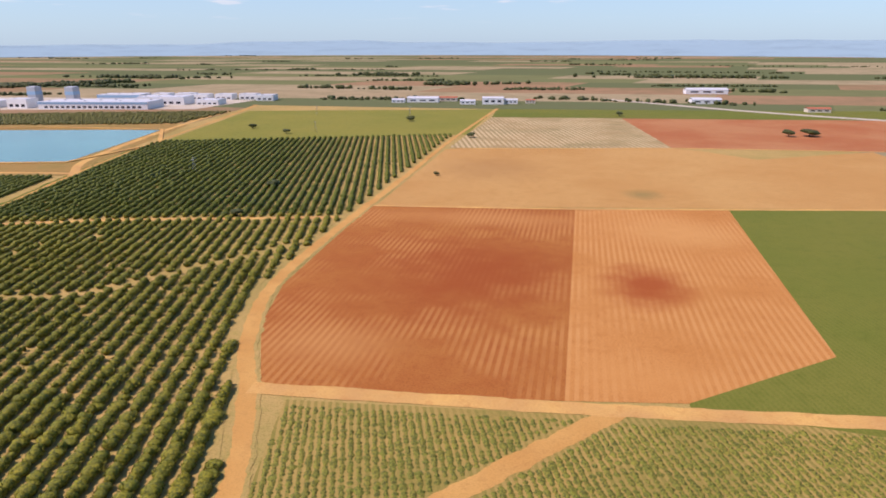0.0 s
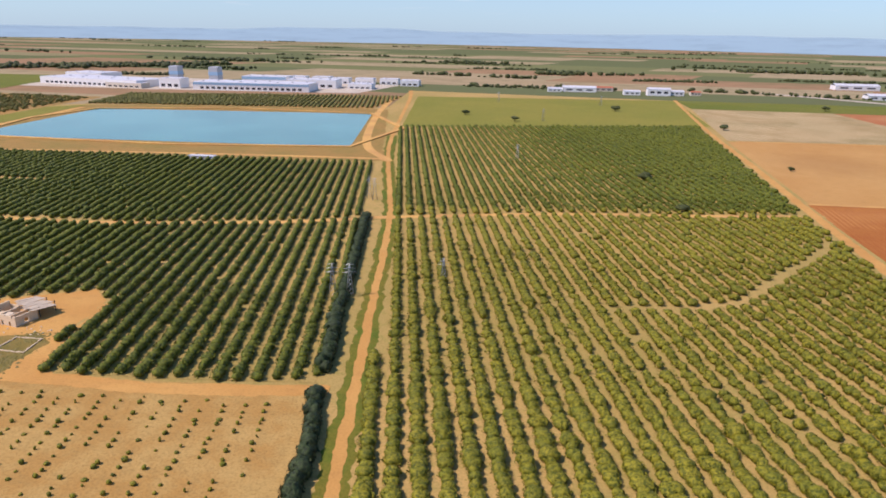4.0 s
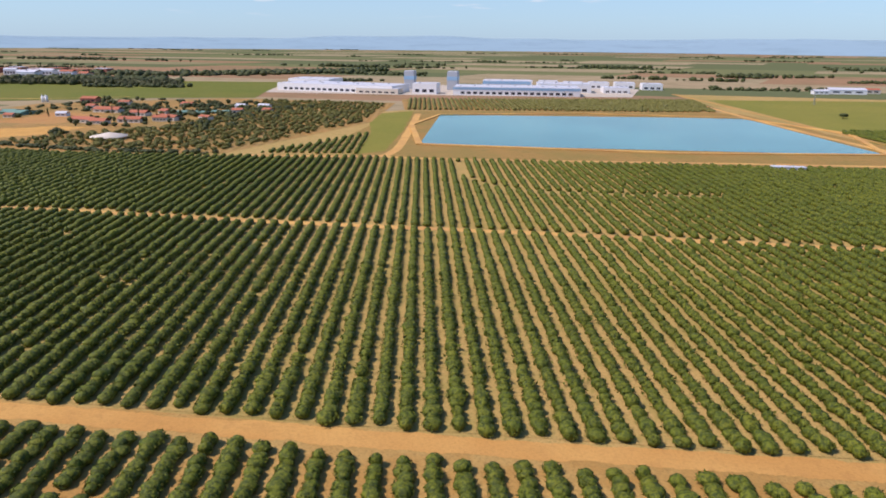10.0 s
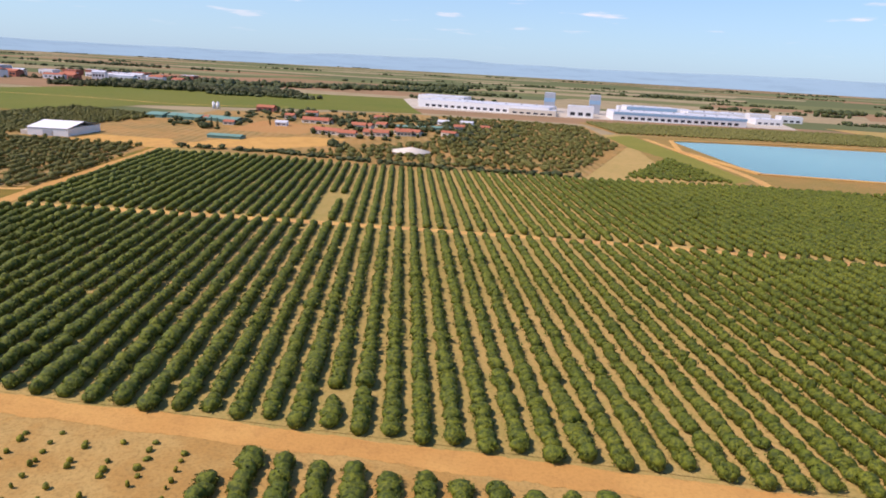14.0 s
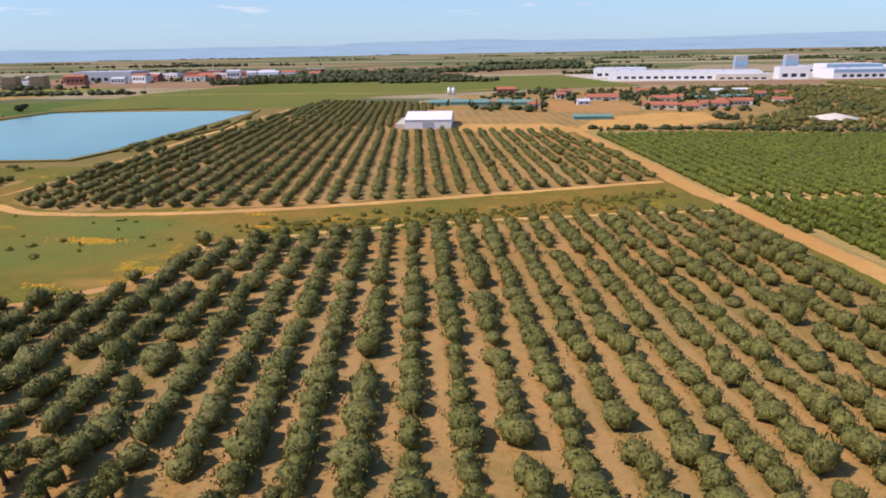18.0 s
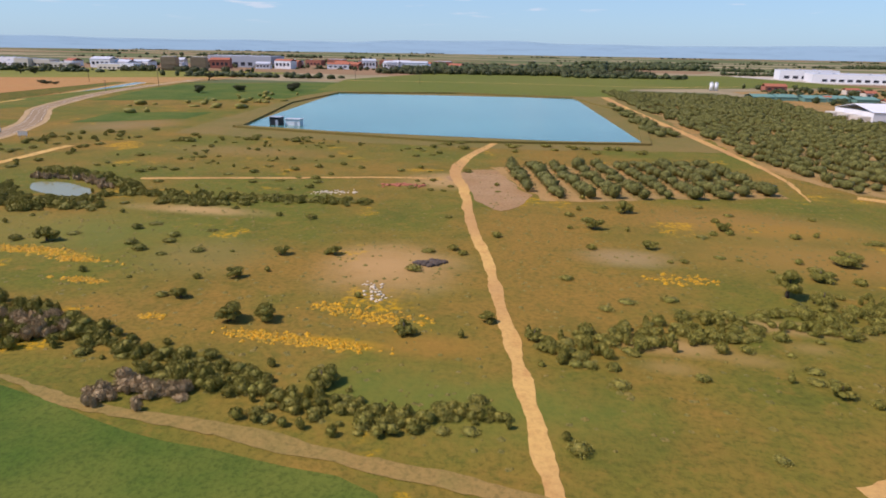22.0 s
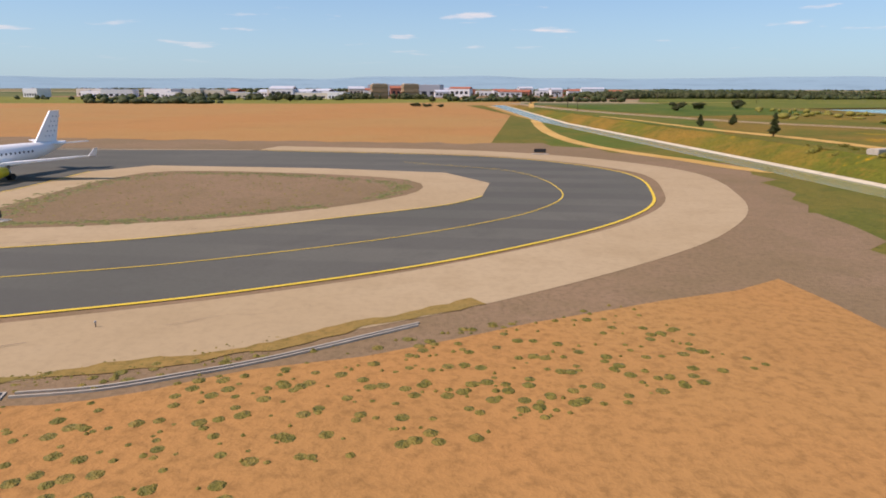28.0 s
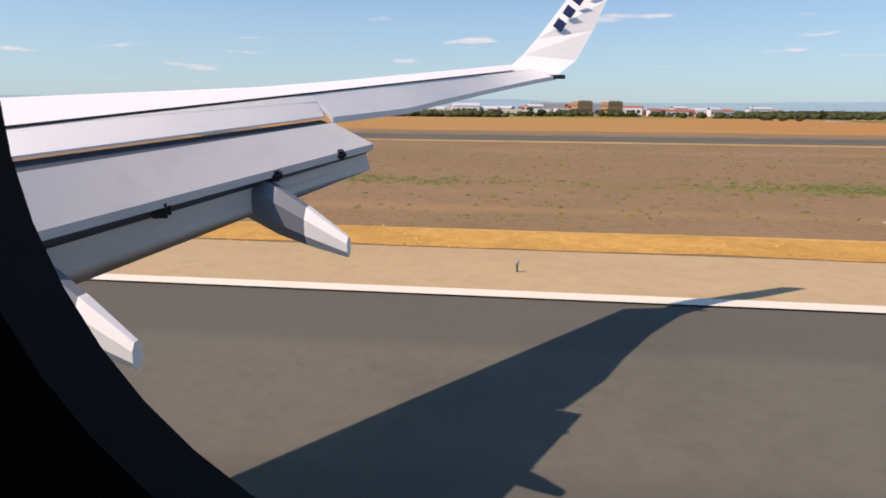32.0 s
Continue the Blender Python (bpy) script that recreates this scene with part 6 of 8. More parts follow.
# Distant woods, tree lines and hedges
grow("woods", band([(-1010, 640), (-930, 660), (-860, 650), (-820, 640)], 26, 420, 60), 4.2, 4.8, "dark_tree", "dark distant wood", "wood", 60, "far", 0.3)
grow("woods", band([(-1060, 760), (-900, 780), (-760, 900), (-700, 1000)], 30, 420, 61), 4.6, 5.6, "dark_tree", "dark distant wood", "wood", 61, "far", 0.3)
far_lines = [[(-300, 1100), (-180, 1120)], [(-60, 900), (40, 915)], [(150, 1000), (320, 1010)], [(-500, 1250), (-200, 1260)], [(100, 1500), (500, 1450)], [(-900, 1500), (-400, 1550)], [(-260, 720), (-100, 735)],
             [(-20, 760), (200, 700)], [(-700, 720), (-620, 740)], [(-850, 560), (-760, 580)], [(300, 660), (700, 640)], [(-1300, 900), (-1150, 950)], [(-1700, 1000), (-1250, 1020)], [(400, 1900), (1200, 1800)],
             [(-1300, 330), (-1240, 335)], [(-1420, 420), (-1200, 440)], [(-1120, 420), (-1000, 440)]]
for k, line in enumerate(far_lines):
    grow("tree_line", band(line, 9, 70, 62 + k), 2.7, 3.2, "dark_tree", "dark distant line of trees", "trees", 62 + k, "far", 0.35)
fr = np.random.RandomState(9)
hedges = []
for k in range(46):
    x, y, ln, lean = fr.uniform(-3200, 2400), 800 + 2600 * fr.rand() ** 1.4, fr.uniform(20, 240), fr.normal(0.05, 0.25)
    m = int(ln / 5) + 3
    u = fr.uniform(-0.5, 0.5, m) * ln
    hedges.append(np.stack([x + u * math.cos(lean) + fr.normal(0, 3, m), y + u * math.sin(lean) + fr.normal(0, 3, m)], -1))
grow("far_trees", np.concatenate(hedges), 3.6, 4.2, "dark_tree", "distant hedges and broken lines of trees", "trees", 90, "far", 0.5)
for k, (x, y, rx, ry, m) in enumerate([(-150, 1000, 16, 8, 60), (-330, 1300, 40, 10, 90), (260, 1250, 60, 10, 110), (-760, 1150, 60, 12, 120), (620, 900, 60, 10, 90), (-1500, 1300, 100, 14, 140)]):
    grow("woods", fr.normal((x, y), (rx, ry), (m, 2)), 4.4, 5.6, "dark_tree", "dark far wood on the plain", "wood", 400 + k, "far", 0.3)


# Flower patches and grass tufts of the meadows
M["flower"] = leaf("yellow_flowers", (0.68, 0.36, 0.008), (0.60, 0.28, 0.006), (0.26, 0.18, 0.02), scale=4.0)
M["tuft"] = leaf("grass_tufts", (0.155, 0.138, 0.020), (0.245, 0.168, 0.034), (0.115, 0.105, 0.016), scale=3.0)
fl = []
for k, (x, y, rx, ry, n) in enumerate([(-801, 51.5, 3.0, 1.0, 170), (-784, 56, 5.5, 1.1, 240), (-763.5, 86, 4, 1.0, 130), (-769.6, 54.8, 4, 0.8, 150), (-776, 53, 4, 1.2, 180), (-898, 53.2, 4.5, 1.0, 210), (-891, 51.8, 3.0, 0.7, 110),
                                       (-886.4, 46.8, 2.2, 0.6, 90), (-875.4, 41, 1.0, 0.4, 40), (-865.6, 39.8, 2.4, 0.8, 120), (-888.3, 32.6, 1.0, 0.5, 60), (-740, 97, 2.5, 0.8, 60), (-794, 62, 3, 1, 80), (-788, 66, 2, 1, 50),
                                       (-858, 45, 3.4, 1.2, 120), (-756, 66, 3, 0.8, 70), (-722, 104, 2.5, 0.6, 60), (-833, 60, 3, 1.5, 60), (-862, 46, 2, 1, 60), (-800, 51.2, 5, 0.5, 140), (-785, 57.5, 4, 0.8, 160), (-778, 52, 2.4, 1.4, 160), (-771.5, 54.2, 2, 0.8, 110), (-768, 55, 2, 0.8, 90), (-765.3, 85.1, 4.5, 1.2, 170), (-787, 73, 1.6, 2.0, 60), (-745.8, 105, 3, 1.0, 60), (-861, 39.6, 4, 0.7, 150)]):
    r = np.random.RandomState(300 + k)
    fl.append(r.normal((x, y), (rx * 0.55, ry * 0.55), (n, 2)))
grow("yellow_flowers", np.concatenate(fl), 0.2, 0.2, "flower", "patches of yellow meadow flowers", "flowers", 99, "dot", 0.4)
tf = np.concatenate([strewn([(-940, 50), (-925, 140), (-860, 140), (-745, 88), (-800, 50), (-846, 28), (-880, 34), (-905, 38)], 6500, 310), strewn([(-1012, 5), (-1030, 110), (-1012, 110), (-1000, 40), (-990, 8)], 2600, 311),
                     strewn([(-999, 5), (-957, 5), (-960, 110), (-1010, 110), (-1004, 45)], 1100, 312), strewn([(-957, 20), (-930, 55), (-950, 130), (-962, 90)], 1500, 313)])
tf = tf[~near_line(tf, TRACK_SAND, 2.6) & ~near_line(tf, [(-999.5, 36.5), (-987.6, 40.5), (-982.6, 46.5), (-974.4, 57.5), (-962, 62)], 1.4)
        & ~near_line(tf, ROAD, 3.6) & ~near_line(tf, [(-864, 108.7), (-859.8, 94), (-852, 62), (-843.5, 26)], 1.7) & ~inside(tf, WHEAT) & ~inside(tf, LAKE_2)]
af = np.concatenate([strewn([(-1240, 15.6), (-1150, 26), (-1144, 40), (-1150, 60), (-1240, 62)], 5200, 320), strewn([(-1112, 38), (-1096, 41), (-1085, 54), (-1098, 63), (-1112, 62)], 800, 321), strewn([(-1104, 8), (-1104, 11), (-1080, 20), (-1070, 26), (-1066, 20), (-1092, 4)], 700, 322)])
lifted = []
lifted.append(grow("dry_grass_tufts", af, 0.14, 0.07, "tuft", "dry tufts of airfield grass", "grass", 323, "dot", 0.6))
gw = np.concatenate([np.random.RandomState(326).normal((-1212.5, 26.8), (3.4, 1.1), (900, 2)), np.random.RandomState(327).normal((-1148, 44), (1.6, 0.8), (260, 2)), np.random.RandomState(328).normal((-1238, 27), (5, 0.9), (500, 2))])
M["weed"] = leaf("green_weeds", (0.16, 0.17, 0.04), (0.22, 0.20, 0.05), (0.10, 0.105, 0.025), scale=4.0)
gw = np.concatenate([gw, band([(-1109.5, 37), (-1112, 46), (-1112.8, 57), (-1110.5, 62.5)], 1.6, 520, 342), band([(-1109, 63), (-1098, 63), (-1087, 59.5)], 1.0, 420, 343), band([(-1109, 37), (-1103, 38.4), (-1097, 40.6), (-1089, 46.4)], 0.8, 520, 344), band([(-1086, 50), (-1084.5, 56), (-1087, 60)], 1.2, 260, 345)])
lifted.append(grow("green_weeds", gw, 0.27, 0.07, "weed", "patches of green weeds in dry grass", "grass", 329, "dot", 0.5))
wm = band([(-1103.5, 10.6), (-1099.2, 12.1), (-1096.2, 13.4), (-1093.5, 14.4), (-1090, 15.9), (-1086, 17.8), (-1081, 20.8)], 0.8, 900, 330)
grow("dry_grass_tufts", wm, 0.10, 0.09, "tuft", "dark dry weeds along a taxiway shoulder", "grass", 331, "dot", 0.6)
vt = band([(-1170, 15.2), (-1190, 14.2), (-1250, 14.1)], 1.5, 1500, 324)
M["straw_tuft"] = leaf("straw_tufts", (0.56, 0.34, 0.075), (0.66, 0.40, 0.10), (0.34, 0.20, 0.05), scale=4.0)
grow("straw_tufts", vt, 0.16, 0.10, "straw_tuft", "dry yellow tufts along a verge", "grass", 325, "dot", 0.5)
# the airfield turf lies a little above the plain
for ob in lifted:
    ob.location.z = 0.07
grow("grass_tufts", tf, 0.19, 0.14, "tuft", "uneven tufts of meadow grass", "grass", 98, "dot", 0.5)


# ---- buildings ----
def windows_on(parent, wx, wy, sx, sy, sz, n, z0, wh, face="y-"):
    """A row of dark windows set into one wall."""
    for k in range(n):
        u = (k + 0.5) / n - 0.5
        me = box_mesh("window", sx / n * 0.55, 0.12, wh, "glass")
        part("window", me, parent, at=pose(wx + u * sx * 0.9, wy - sy / 2 + 0.02, z0))


def house(x, y, sx, sy, h, turn=0, wall="white", roof="tile", label="white village house with a clay tile roof", rise=0.28, n=3):
    hs = thing("house", label, "house", (x, y, 0), turn, "village houses")
    part("wall", box_mesh("wall", sx, sy, h, wall, z0=-0.05), hs)
    part("roof", gable_mesh("roof", sx, sy, h, sy * rise, roof), hs)
    windows_on(hs, 0, 0, sx, sy, h, n, h * 0.35, h * 0.35)
    return hs


def hall(x, y, sx, sy, h, turn=0, wall="white", roof="roof_grey", label="long white factory hall with a flat grey roof", stripe=None, n=6):
    hs = thing("factory_hall", label, "factory", (x, y, 0), turn, "factory halls")
    part("wall", box_mesh("wall", sx, sy, h, wall, 0.05, z0=-0.05), hs)
    part("roof", box_mesh("roof", sx - 0.6, sy - 0.6, 0.35, roof, 0.05, z0=h - 0.1), hs)
    if stripe:
        part("fascia", box_mesh("fascia", sx + 0.2, 0.2, h * 0.3, stripe), hs, at=pose(0, -sy / 2 - 0.05, h * 0.68))
    windows_on(hs, 0, 0, sx, sy, h, n, h * 0.15, h * 0.3)
    for k in range(max(1, int(sx // 12))):
        part("roof_vent", box_mesh("roof_vent", 1.6, 1.6, 1.0, "grey_metal", 0.1), hs, at=pose(-sx / 2 + 6 + 12 * k, (k % 3 - 1) * sy * 0.2, h))
    return hs


# Factory beyond the first reservoir
hall(-602, 590, 118, 40, 6.5, -8, label="long pale factory hall with roof vents", n=18)
hall(-560, 568, 40, 12, 4.5, -5, "offwhite", n=6)
hall(-440, 592, 110, 34, 7, 6, stripe="blue", label="long white and blue factory hall beyond a reservoir", n=18)
hall(-520, 582, 22, 16, 9, 0, "white", label="tall white factory block", n=3)
hall(-400, 640, 50, 26, 8, 6, label="white warehouse with a flat grey roof", n=6)
hall(-455, 650, 46, 26, 9, 6, stripe="blue", label="white warehouse with a blue fascia", n=6)
hall(-650, 640, 46, 30, 8, -6, n=6)
hall(-352, 645, 24, 22, 5, 6, label="white warehouse with a flat grey roof", n=4)
for x, y in ((-548, 632), (-506, 636)):
    tw = thing("factory_tower", "tall grey blue factory tower", "tower", (x, y, 0), 0, "factory towers")
    part("body", box_mesh("body", 10, 10, 17, "grey_metal", 0.15, z0=-0.05), tw)
    part("band", box_mesh("band", 10.3, 10.3, 3.5, "blue", 0.1), tw, at=pose(0, 0, 9))
    part("roof", box_mesh("roof", 9, 9, 0.6, "roof_grey", 0.1), tw, at=pose(0, 0, 16.8))
for k in range(7):
    hall(-470 + 26 * k, 700 + 6 * (k % 3), 20, 16, 6, 4, label="far white warehouse with a flat roof", n=3)

# Farms near the motorway
for x, y, sx, sy, h, w in ((-58, 684, 22, 10, 6, "white"), (-40, 690, 14, 8, 4, "white"), (-84, 680, 16, 8, 3.5, "white"), (-135, 700, 34, 12, 4, "white"), (-110, 715, 20, 9, 3.5, "offwhite"), (-160, 690, 14, 8, 3, "white"),
                           (-20, 700, 10, 7, 3, "offwhite"), (160, 720, 30, 12, 4, "white"), (240, 640, 20, 9, 3, "offwhite"), (190, 860, 50, 14, 5, "white")):
    house(x, y, sx, sy, h, 4, w, "roof_grey" if w == "white" else "tile", "white farm building among trees" if w == "white" else "cream farm building with a tile roof", 0.15)

# Village
vr = np.random.RandomState(21)
for x, y, sx, sy, h, turn in ((-676, 364, 17, 7, 1.9, 3), (-652, 314, 15, 6, 1.9, -6), (-640, 311, 9, 6, 1.7, 4), (-628, 321, 13, 6, 2.0, 8), (-616, 331, 8, 6, 2.2, 14), (-645, 352, 12, 6, 2.0, -3)):
    house(x, y, sx, sy, h, turn, "offwhite", "tile", "long low village building with a clay tile roof", 0.22, 4)
for k in range(15):
    x, y = vr.uniform(-740, -560), vr.uniform(300, 430)
    pale = vr.rand() < 0.45
    house(x, y, vr.uniform(4, 9), vr.uniform(4, 6), vr.uniform(1.6, 2.6), vr.uniform(-25, 25), "white" if pale else "offwhite", "roof_grey" if pale else "tile",
          "low white village house with a grey roof" if pale else "low village house with a clay tile roof", 0.2, 2)
gr = np.random.RandomState(22)
gardens = np.concatenate([gr.uniform((-745, 298), (-560, 450), (240, 2)), gr.normal((-672, 378), (14, 8), (50, 2)), gr.normal((-640, 412), (22, 10), (60, 2)), gr.normal((-604, 372), (16, 14), (50, 2)), gr.normal((-632, 272), (3, 3), (10, 2))])
grow("village_trees", gardens[~inside(gardens, [(-707, 356), (-663, 348), (-661, 302), (-698, 299)])], 1.9, 2.6, "dark_tree", "dark garden trees of a village", "trees", 95, "mid", 0.45)
edge_hedge = band([(-684, 234), (-660, 236), (-640, 238), (-600, 232), (-560, 232), (-528, 238)], 3.0, 170, 96)
grow("hedge", edge_hedge, 1.3, 1.5, "dark_tree", "uneven dark hedge along an orchard", "hedge", 97, "mid", 0.4)
tent = thing("pavilion", "broad pale round pavilion with a shallow roof", "pavilion", (-596.5, 263, 0), 10)
part("wall", tube_mesh("wall", [(0, 0, -0.05), (0, 0, 1.2)], [7.6, 7.6], "offwhite", 16), tent)
part("roof", tube_mesh("roof", [(0, 0, 1.15), (0, 0, 1.35), (0, 0, 3.0)], [8.4, 8.3, 0.3], "offwhite", 16), tent, "shallow pale cone roof")
for x, y, sx, sy in ((-683, 270, 15, 7), (-622, 371, 18, 8), (-605, 378, 12, 7)):
    gn = thing("greenhouse", "low green netting tunnel among gardens", "greenhouse", (x, y, 0), 6, "garden tunnels")
    part("cover", gable_mesh("cover", sx, sy, 1.2, 0.6, "green_net"), gn)
    part("wall", box_mesh("wall", sx, sy, 1.2, "green_net", z0=-0.05), gn)
hg = thing("hangar", "big white barn with a shallow gable roof", "barn", (-744.5, 246, 0), 8)
part("wall", box_mesh("wall", 17, 24, 3.2, "white", z0=-0.05), hg)
part("roof", gable_mesh("roof", 17, 24, 3.2, 2.0, "white"), hg)
part("door", box_mesh("door", 4, 0.2, 2.4, "grey_metal", 0.03), hg, "grey sliding door", pose(0, -12.05, 0))
for k in range(3):
    part("lean_to", box_mesh("lean_to", 3.5, 6, 1.8, "offwhite", 0.05), hg, at=pose(-10.4, -8 + 8 * k, 0))
for k in range(5):
    gh = thing("greenhouse", "long green netting greenhouse", "greenhouse", (-760 + 11 * k, 338 + 3 * (k % 2), 0), 4, "greenhouses")
    part("cover", gable_mesh("cover", 9.5, 14, 1.6, 1.0, "green_net"), gh)
    part("wall", box_mesh("wall", 9.5, 14, 1.65, "green_net", z0=-0.05), gh)

for k, (x, y) in enumerate(((-768.5, 412), (-765.8, 412.5))):
    tk = thing("silo", "small white storage silo", "silo", (x, y, 0), 0, "white silos")
    part("body", tube_mesh("body", [(0, 0, -0.05), (0, 0, 4.2)], [1.1, 1.1], "white", 16), tk)
    part("cap", tube_mesh("cap", [(0, 0, 4.15), (0, 0, 4.9)], [1.15, 0.2], "roof_grey", 16), tk)
house(-733, 418, 12, 7, 3.0, 5, "brick", "tile", "red brick farm building with a tile roof", 0.2, 3)
for k, (x, y) in enumerate(((-707, 300), (-704.5, 301), (-690, 330), (-664, 352), (-640, 344), (-618, 330))):
    single_tree(x, y, 1.0, 6.0, "dark_tree", "tall dark cypress beside a village", seed=k + 90, tall=True)

# Ruined farmhouse in the yard
ruin = thing("ruined_farmhouse", "roofless whitewashed farmhouse with a sagging tin roof", "ruin", (-253.9, 97.2, 0), -10)


def wall_with_holes(name, length, height, holes, mat, thick=0.25):
    """An upright wall along x with openings (x0, x1, z0, z1) and a broken top."""
    xs = sorted({-length / 2, length / 2, *[v for h in holes for v in h[:2]]})
    zs = sorted({-0.05, height, *[v for h in holes for v in h[2:]]})
    bm = bmesh.new()
    for x0, x1 in zip(xs, xs[1:]):
        for z0, z1 in zip(zs, zs[1:]):
            if any(h[0] <= x0 and x1 <= h[1] and h[2] <= z0 and z1 <= h[3] for h in holes):
                continue
            bmesh.ops.create_cube(bm, size=1, matrix=Matrix.LocRotScale(((x0 + x1) / 2, 0, (z0 + z1) / 2), None, (x1 - x0, thick, z1 - z0)))
    return bm_mesh(name, bm, mat)


part("wall", wall_with_holes("wall", 7.1, 2.1, [(-2.0, -1.5, -0.05, 1.0), (-0.2, 0.3, -0.05, 1.0), (1.7, 2.2, -0.05, 0.95), (2.6, 3.0, 1.7, 2.1), (0.9, 1.3, 1.85, 2.1), (-0.9, -0.5, 1.75, 2.1)], "ruin_wall"), ruin, "whitewashed front wall with three doorways", pose(0, -2.2, 0))
part("wall", wall_with_holes("wall", 2.6, 3.0, [(-0.3, 0.2, 1.3, 1.8), (0.5, 0.9, 2.6, 3.0), (-1.3, -0.9, 2.75, 3.0)], "ruin_wall"), ruin, "taller whitewashed wall corner", pose(-2.25, -2.48, 0))
part("wall", wall_with_holes("wall", 7.1, 1.9, [(-1.0, 0.2, 0.5, 1.4)], "ruin_wall"), ruin, at=pose(0, 2.2, 0))
for x, hh in ((-3.4, 2.7), (-0.9, 1.9), (1.2, 1.7), (3.4, 2.0)):
    part("wall", wall_with_holes("wall", 4.15, hh, [(-0.5, 0.4, 0.4, 1.3)], "ruin_wall"), ruin, at=pose(x, 0, 0, 0, 0, 90))
# dark panels fill the doorways in place of the shade inside
for x in (-1.75, 0.05, 1.95):
    part("door", box_mesh("door", 0.52, 0.06, 1.0, "bark", z0=-0.03), ruin, "dark panel standing for the shade in a doorway", pose(x, -2.08, 0))
# added slab that shades the rooms behind the front wall
part("room_shade_slab", box_mesh("room_shade_slab", 4.3, 2.0, 0.12, "stone", z0=1.45), ruin, "slab added to shade the front rooms", pose(-1.2, -1.1, 0, 3, -4, 0))
for k in range(8):
    part("roof_sheet", box_mesh("roof_sheet", 0.86, 4.2 + 0.5 * (k % 3), 0.06, "ruin_roof"), ruin, "tan weathered roof sheet", pose(-2.0 + 0.85 * k, 4.6 - 0.18 * k, 2.2 - 0.02 * (k % 2) - 0.04 * k, -6 + 1.5 * (k % 3), 1 * (k % 2), -10))
for x, y in ((-2.4, 6.6), (0.6, 6.8), (3.2, 6.4), (3.4, 2.8)):
    part("post", box_mesh("post", 0.14, 0.14, 2.2, "bark", z0=-0.05), ruin, at=pose(x, y, 0))
for k in range(26):
    bm = bmesh.new()
    bmesh.ops.create_icosphere(bm, subdivisions=1, radius=0.1 + 0.12 * rng.rand())
    for v in bm.verts:
        v.co *= 0.8 + 0.4 * rng.rand()
    ob = new("rubble", bm_mesh("rubble", bm, "stone"))
    ob.matrix_basis = pose(-258 + 15 * rng.rand(), 91 + 6 * rng.rand(), 0.06)
    tagged(ob, "pale lump of rubble in a yard", "rubble", "rubble round the ruin")
pen = thing("threshing_floor", "low whitewashed wall round a square grassy floor", "wall", (-244.8, 88.4, 0), 0)
for x, y, ln, turn in ((-2.7, 0, 5.0, 90), (0, 2.5, 4.9, 4), (2.6, 0, 5.2, 99), (0.1, -2.55, 5.5, 1)):
    part("wall", wall_with_holes("wall", ln, 0.24, [(ln * 0.2, ln * 0.3, 0.1, 0.24), (-ln * 0.4, -ln * 0.33, 0.14, 0.24)], "ruin_wall", 0.17), pen, at=pose(x, y, 0, 0, 0, turn))

# Sheds
def shed(x, y, sx, sy, h, turn, wall, roof, label):
    sd = thing("shed", label, "shed", (x, y, 0), turn)
    part("wall", box_mesh("wall", sx, sy, h, wall, z0=-0.05), sd)
    part("roof", box_mesh("roof", sx + 0.4, sy + 0.4, 0.14, roof, 0.03, z0=h), sd)
    part("door", box_mesh("door", 0.7, 0.1, h * 0.7, "grey_metal", 0.02), sd, at=pose(sx * 0.2, -sy / 2 - 0.01, 0))
    return sd


shed(-306, 257.5, 11.5, 3.0, 1.4, 3, "white", "roof_grey", "long low white shed at a reservoir's foot")
shed(-923.6, 164, 3.0, 2.5, 2.2, 0, "black", "grey_metal", "small dark pump house on a bank")
shed(-919, 165, 4.2, 2.2, 1.7, 0, "white", "roof_grey", "small white pump shed on a bank")
shed(-1001.5, 117.5, 5.6, 4.0, 2.0, 8, "grey_metal", "roof_grey", "grey metal barn beside a track")
shed(-1015.2, 97, 2.4, 2.2, 2.4, 10, "white", "white", "small white transformer hut beside a track")
slab = thing("concrete_block", "fallen pale concrete blocks beside a canal", "concrete block", (-1024.5, 95, 0), 30)
part("block", box_mesh("block", 4.6, 1.6, 0.8, "concrete", 0.06), slab)
part("block", box_mesh("block", 1.8, 1.2, 0.6, "concrete", 0.06), slab, at=pose(0.5, 1.8, 0, 0, 0, 20))

# Lattice pylons
def pylon(x, y, h, turn):
    py = thing("power_pylon", "grey steel lattice power pylon", "pylon", (x, y, 0), turn, "power pylons")
    w = h * 0.11
    for sx, sy in ((-1, -1), (1, -1), (1, 1), (-1, 1)):
        part("leg", tube_mesh("leg", [(sx * w, sy * w, -0.1), (sx * w * 0.25, sy * w * 0.25, h * 0.75), (0, 0, h)], [0.07, 0.05, 0.04], "steel", 5), py)
    for k in range(5):
        z0, z1 = h * 0.14 * k, h * 0.14 * (k + 1)
        a0, a1 = w * (1 - z0 / h), w * (1 - z1 / h)
        for sx, sy, tx, ty in ((-1, -1, 1, -1), (1, -1, 1, 1), (1, 1, -1, 1), (-1, 1, -1, -1)):
            part("brace", tube_mesh("brace", [(sx * a0, sy * a0, z0), (tx * a1, ty * a1, z1)], [0.035, 0.035], "steel", 4), py)
    for z, arm in ((0.72, 0.22), (0.84, 0.18), (0.95, 0.13)):
        part("cross_arm", tube_mesh("cross_arm", [(-arm * h, 0, h * z), (0, 0, h * z + 0.15), (arm * h, 0, h * z)], [0.03, 0.07, 0.03], "steel", 5), py)
    return py


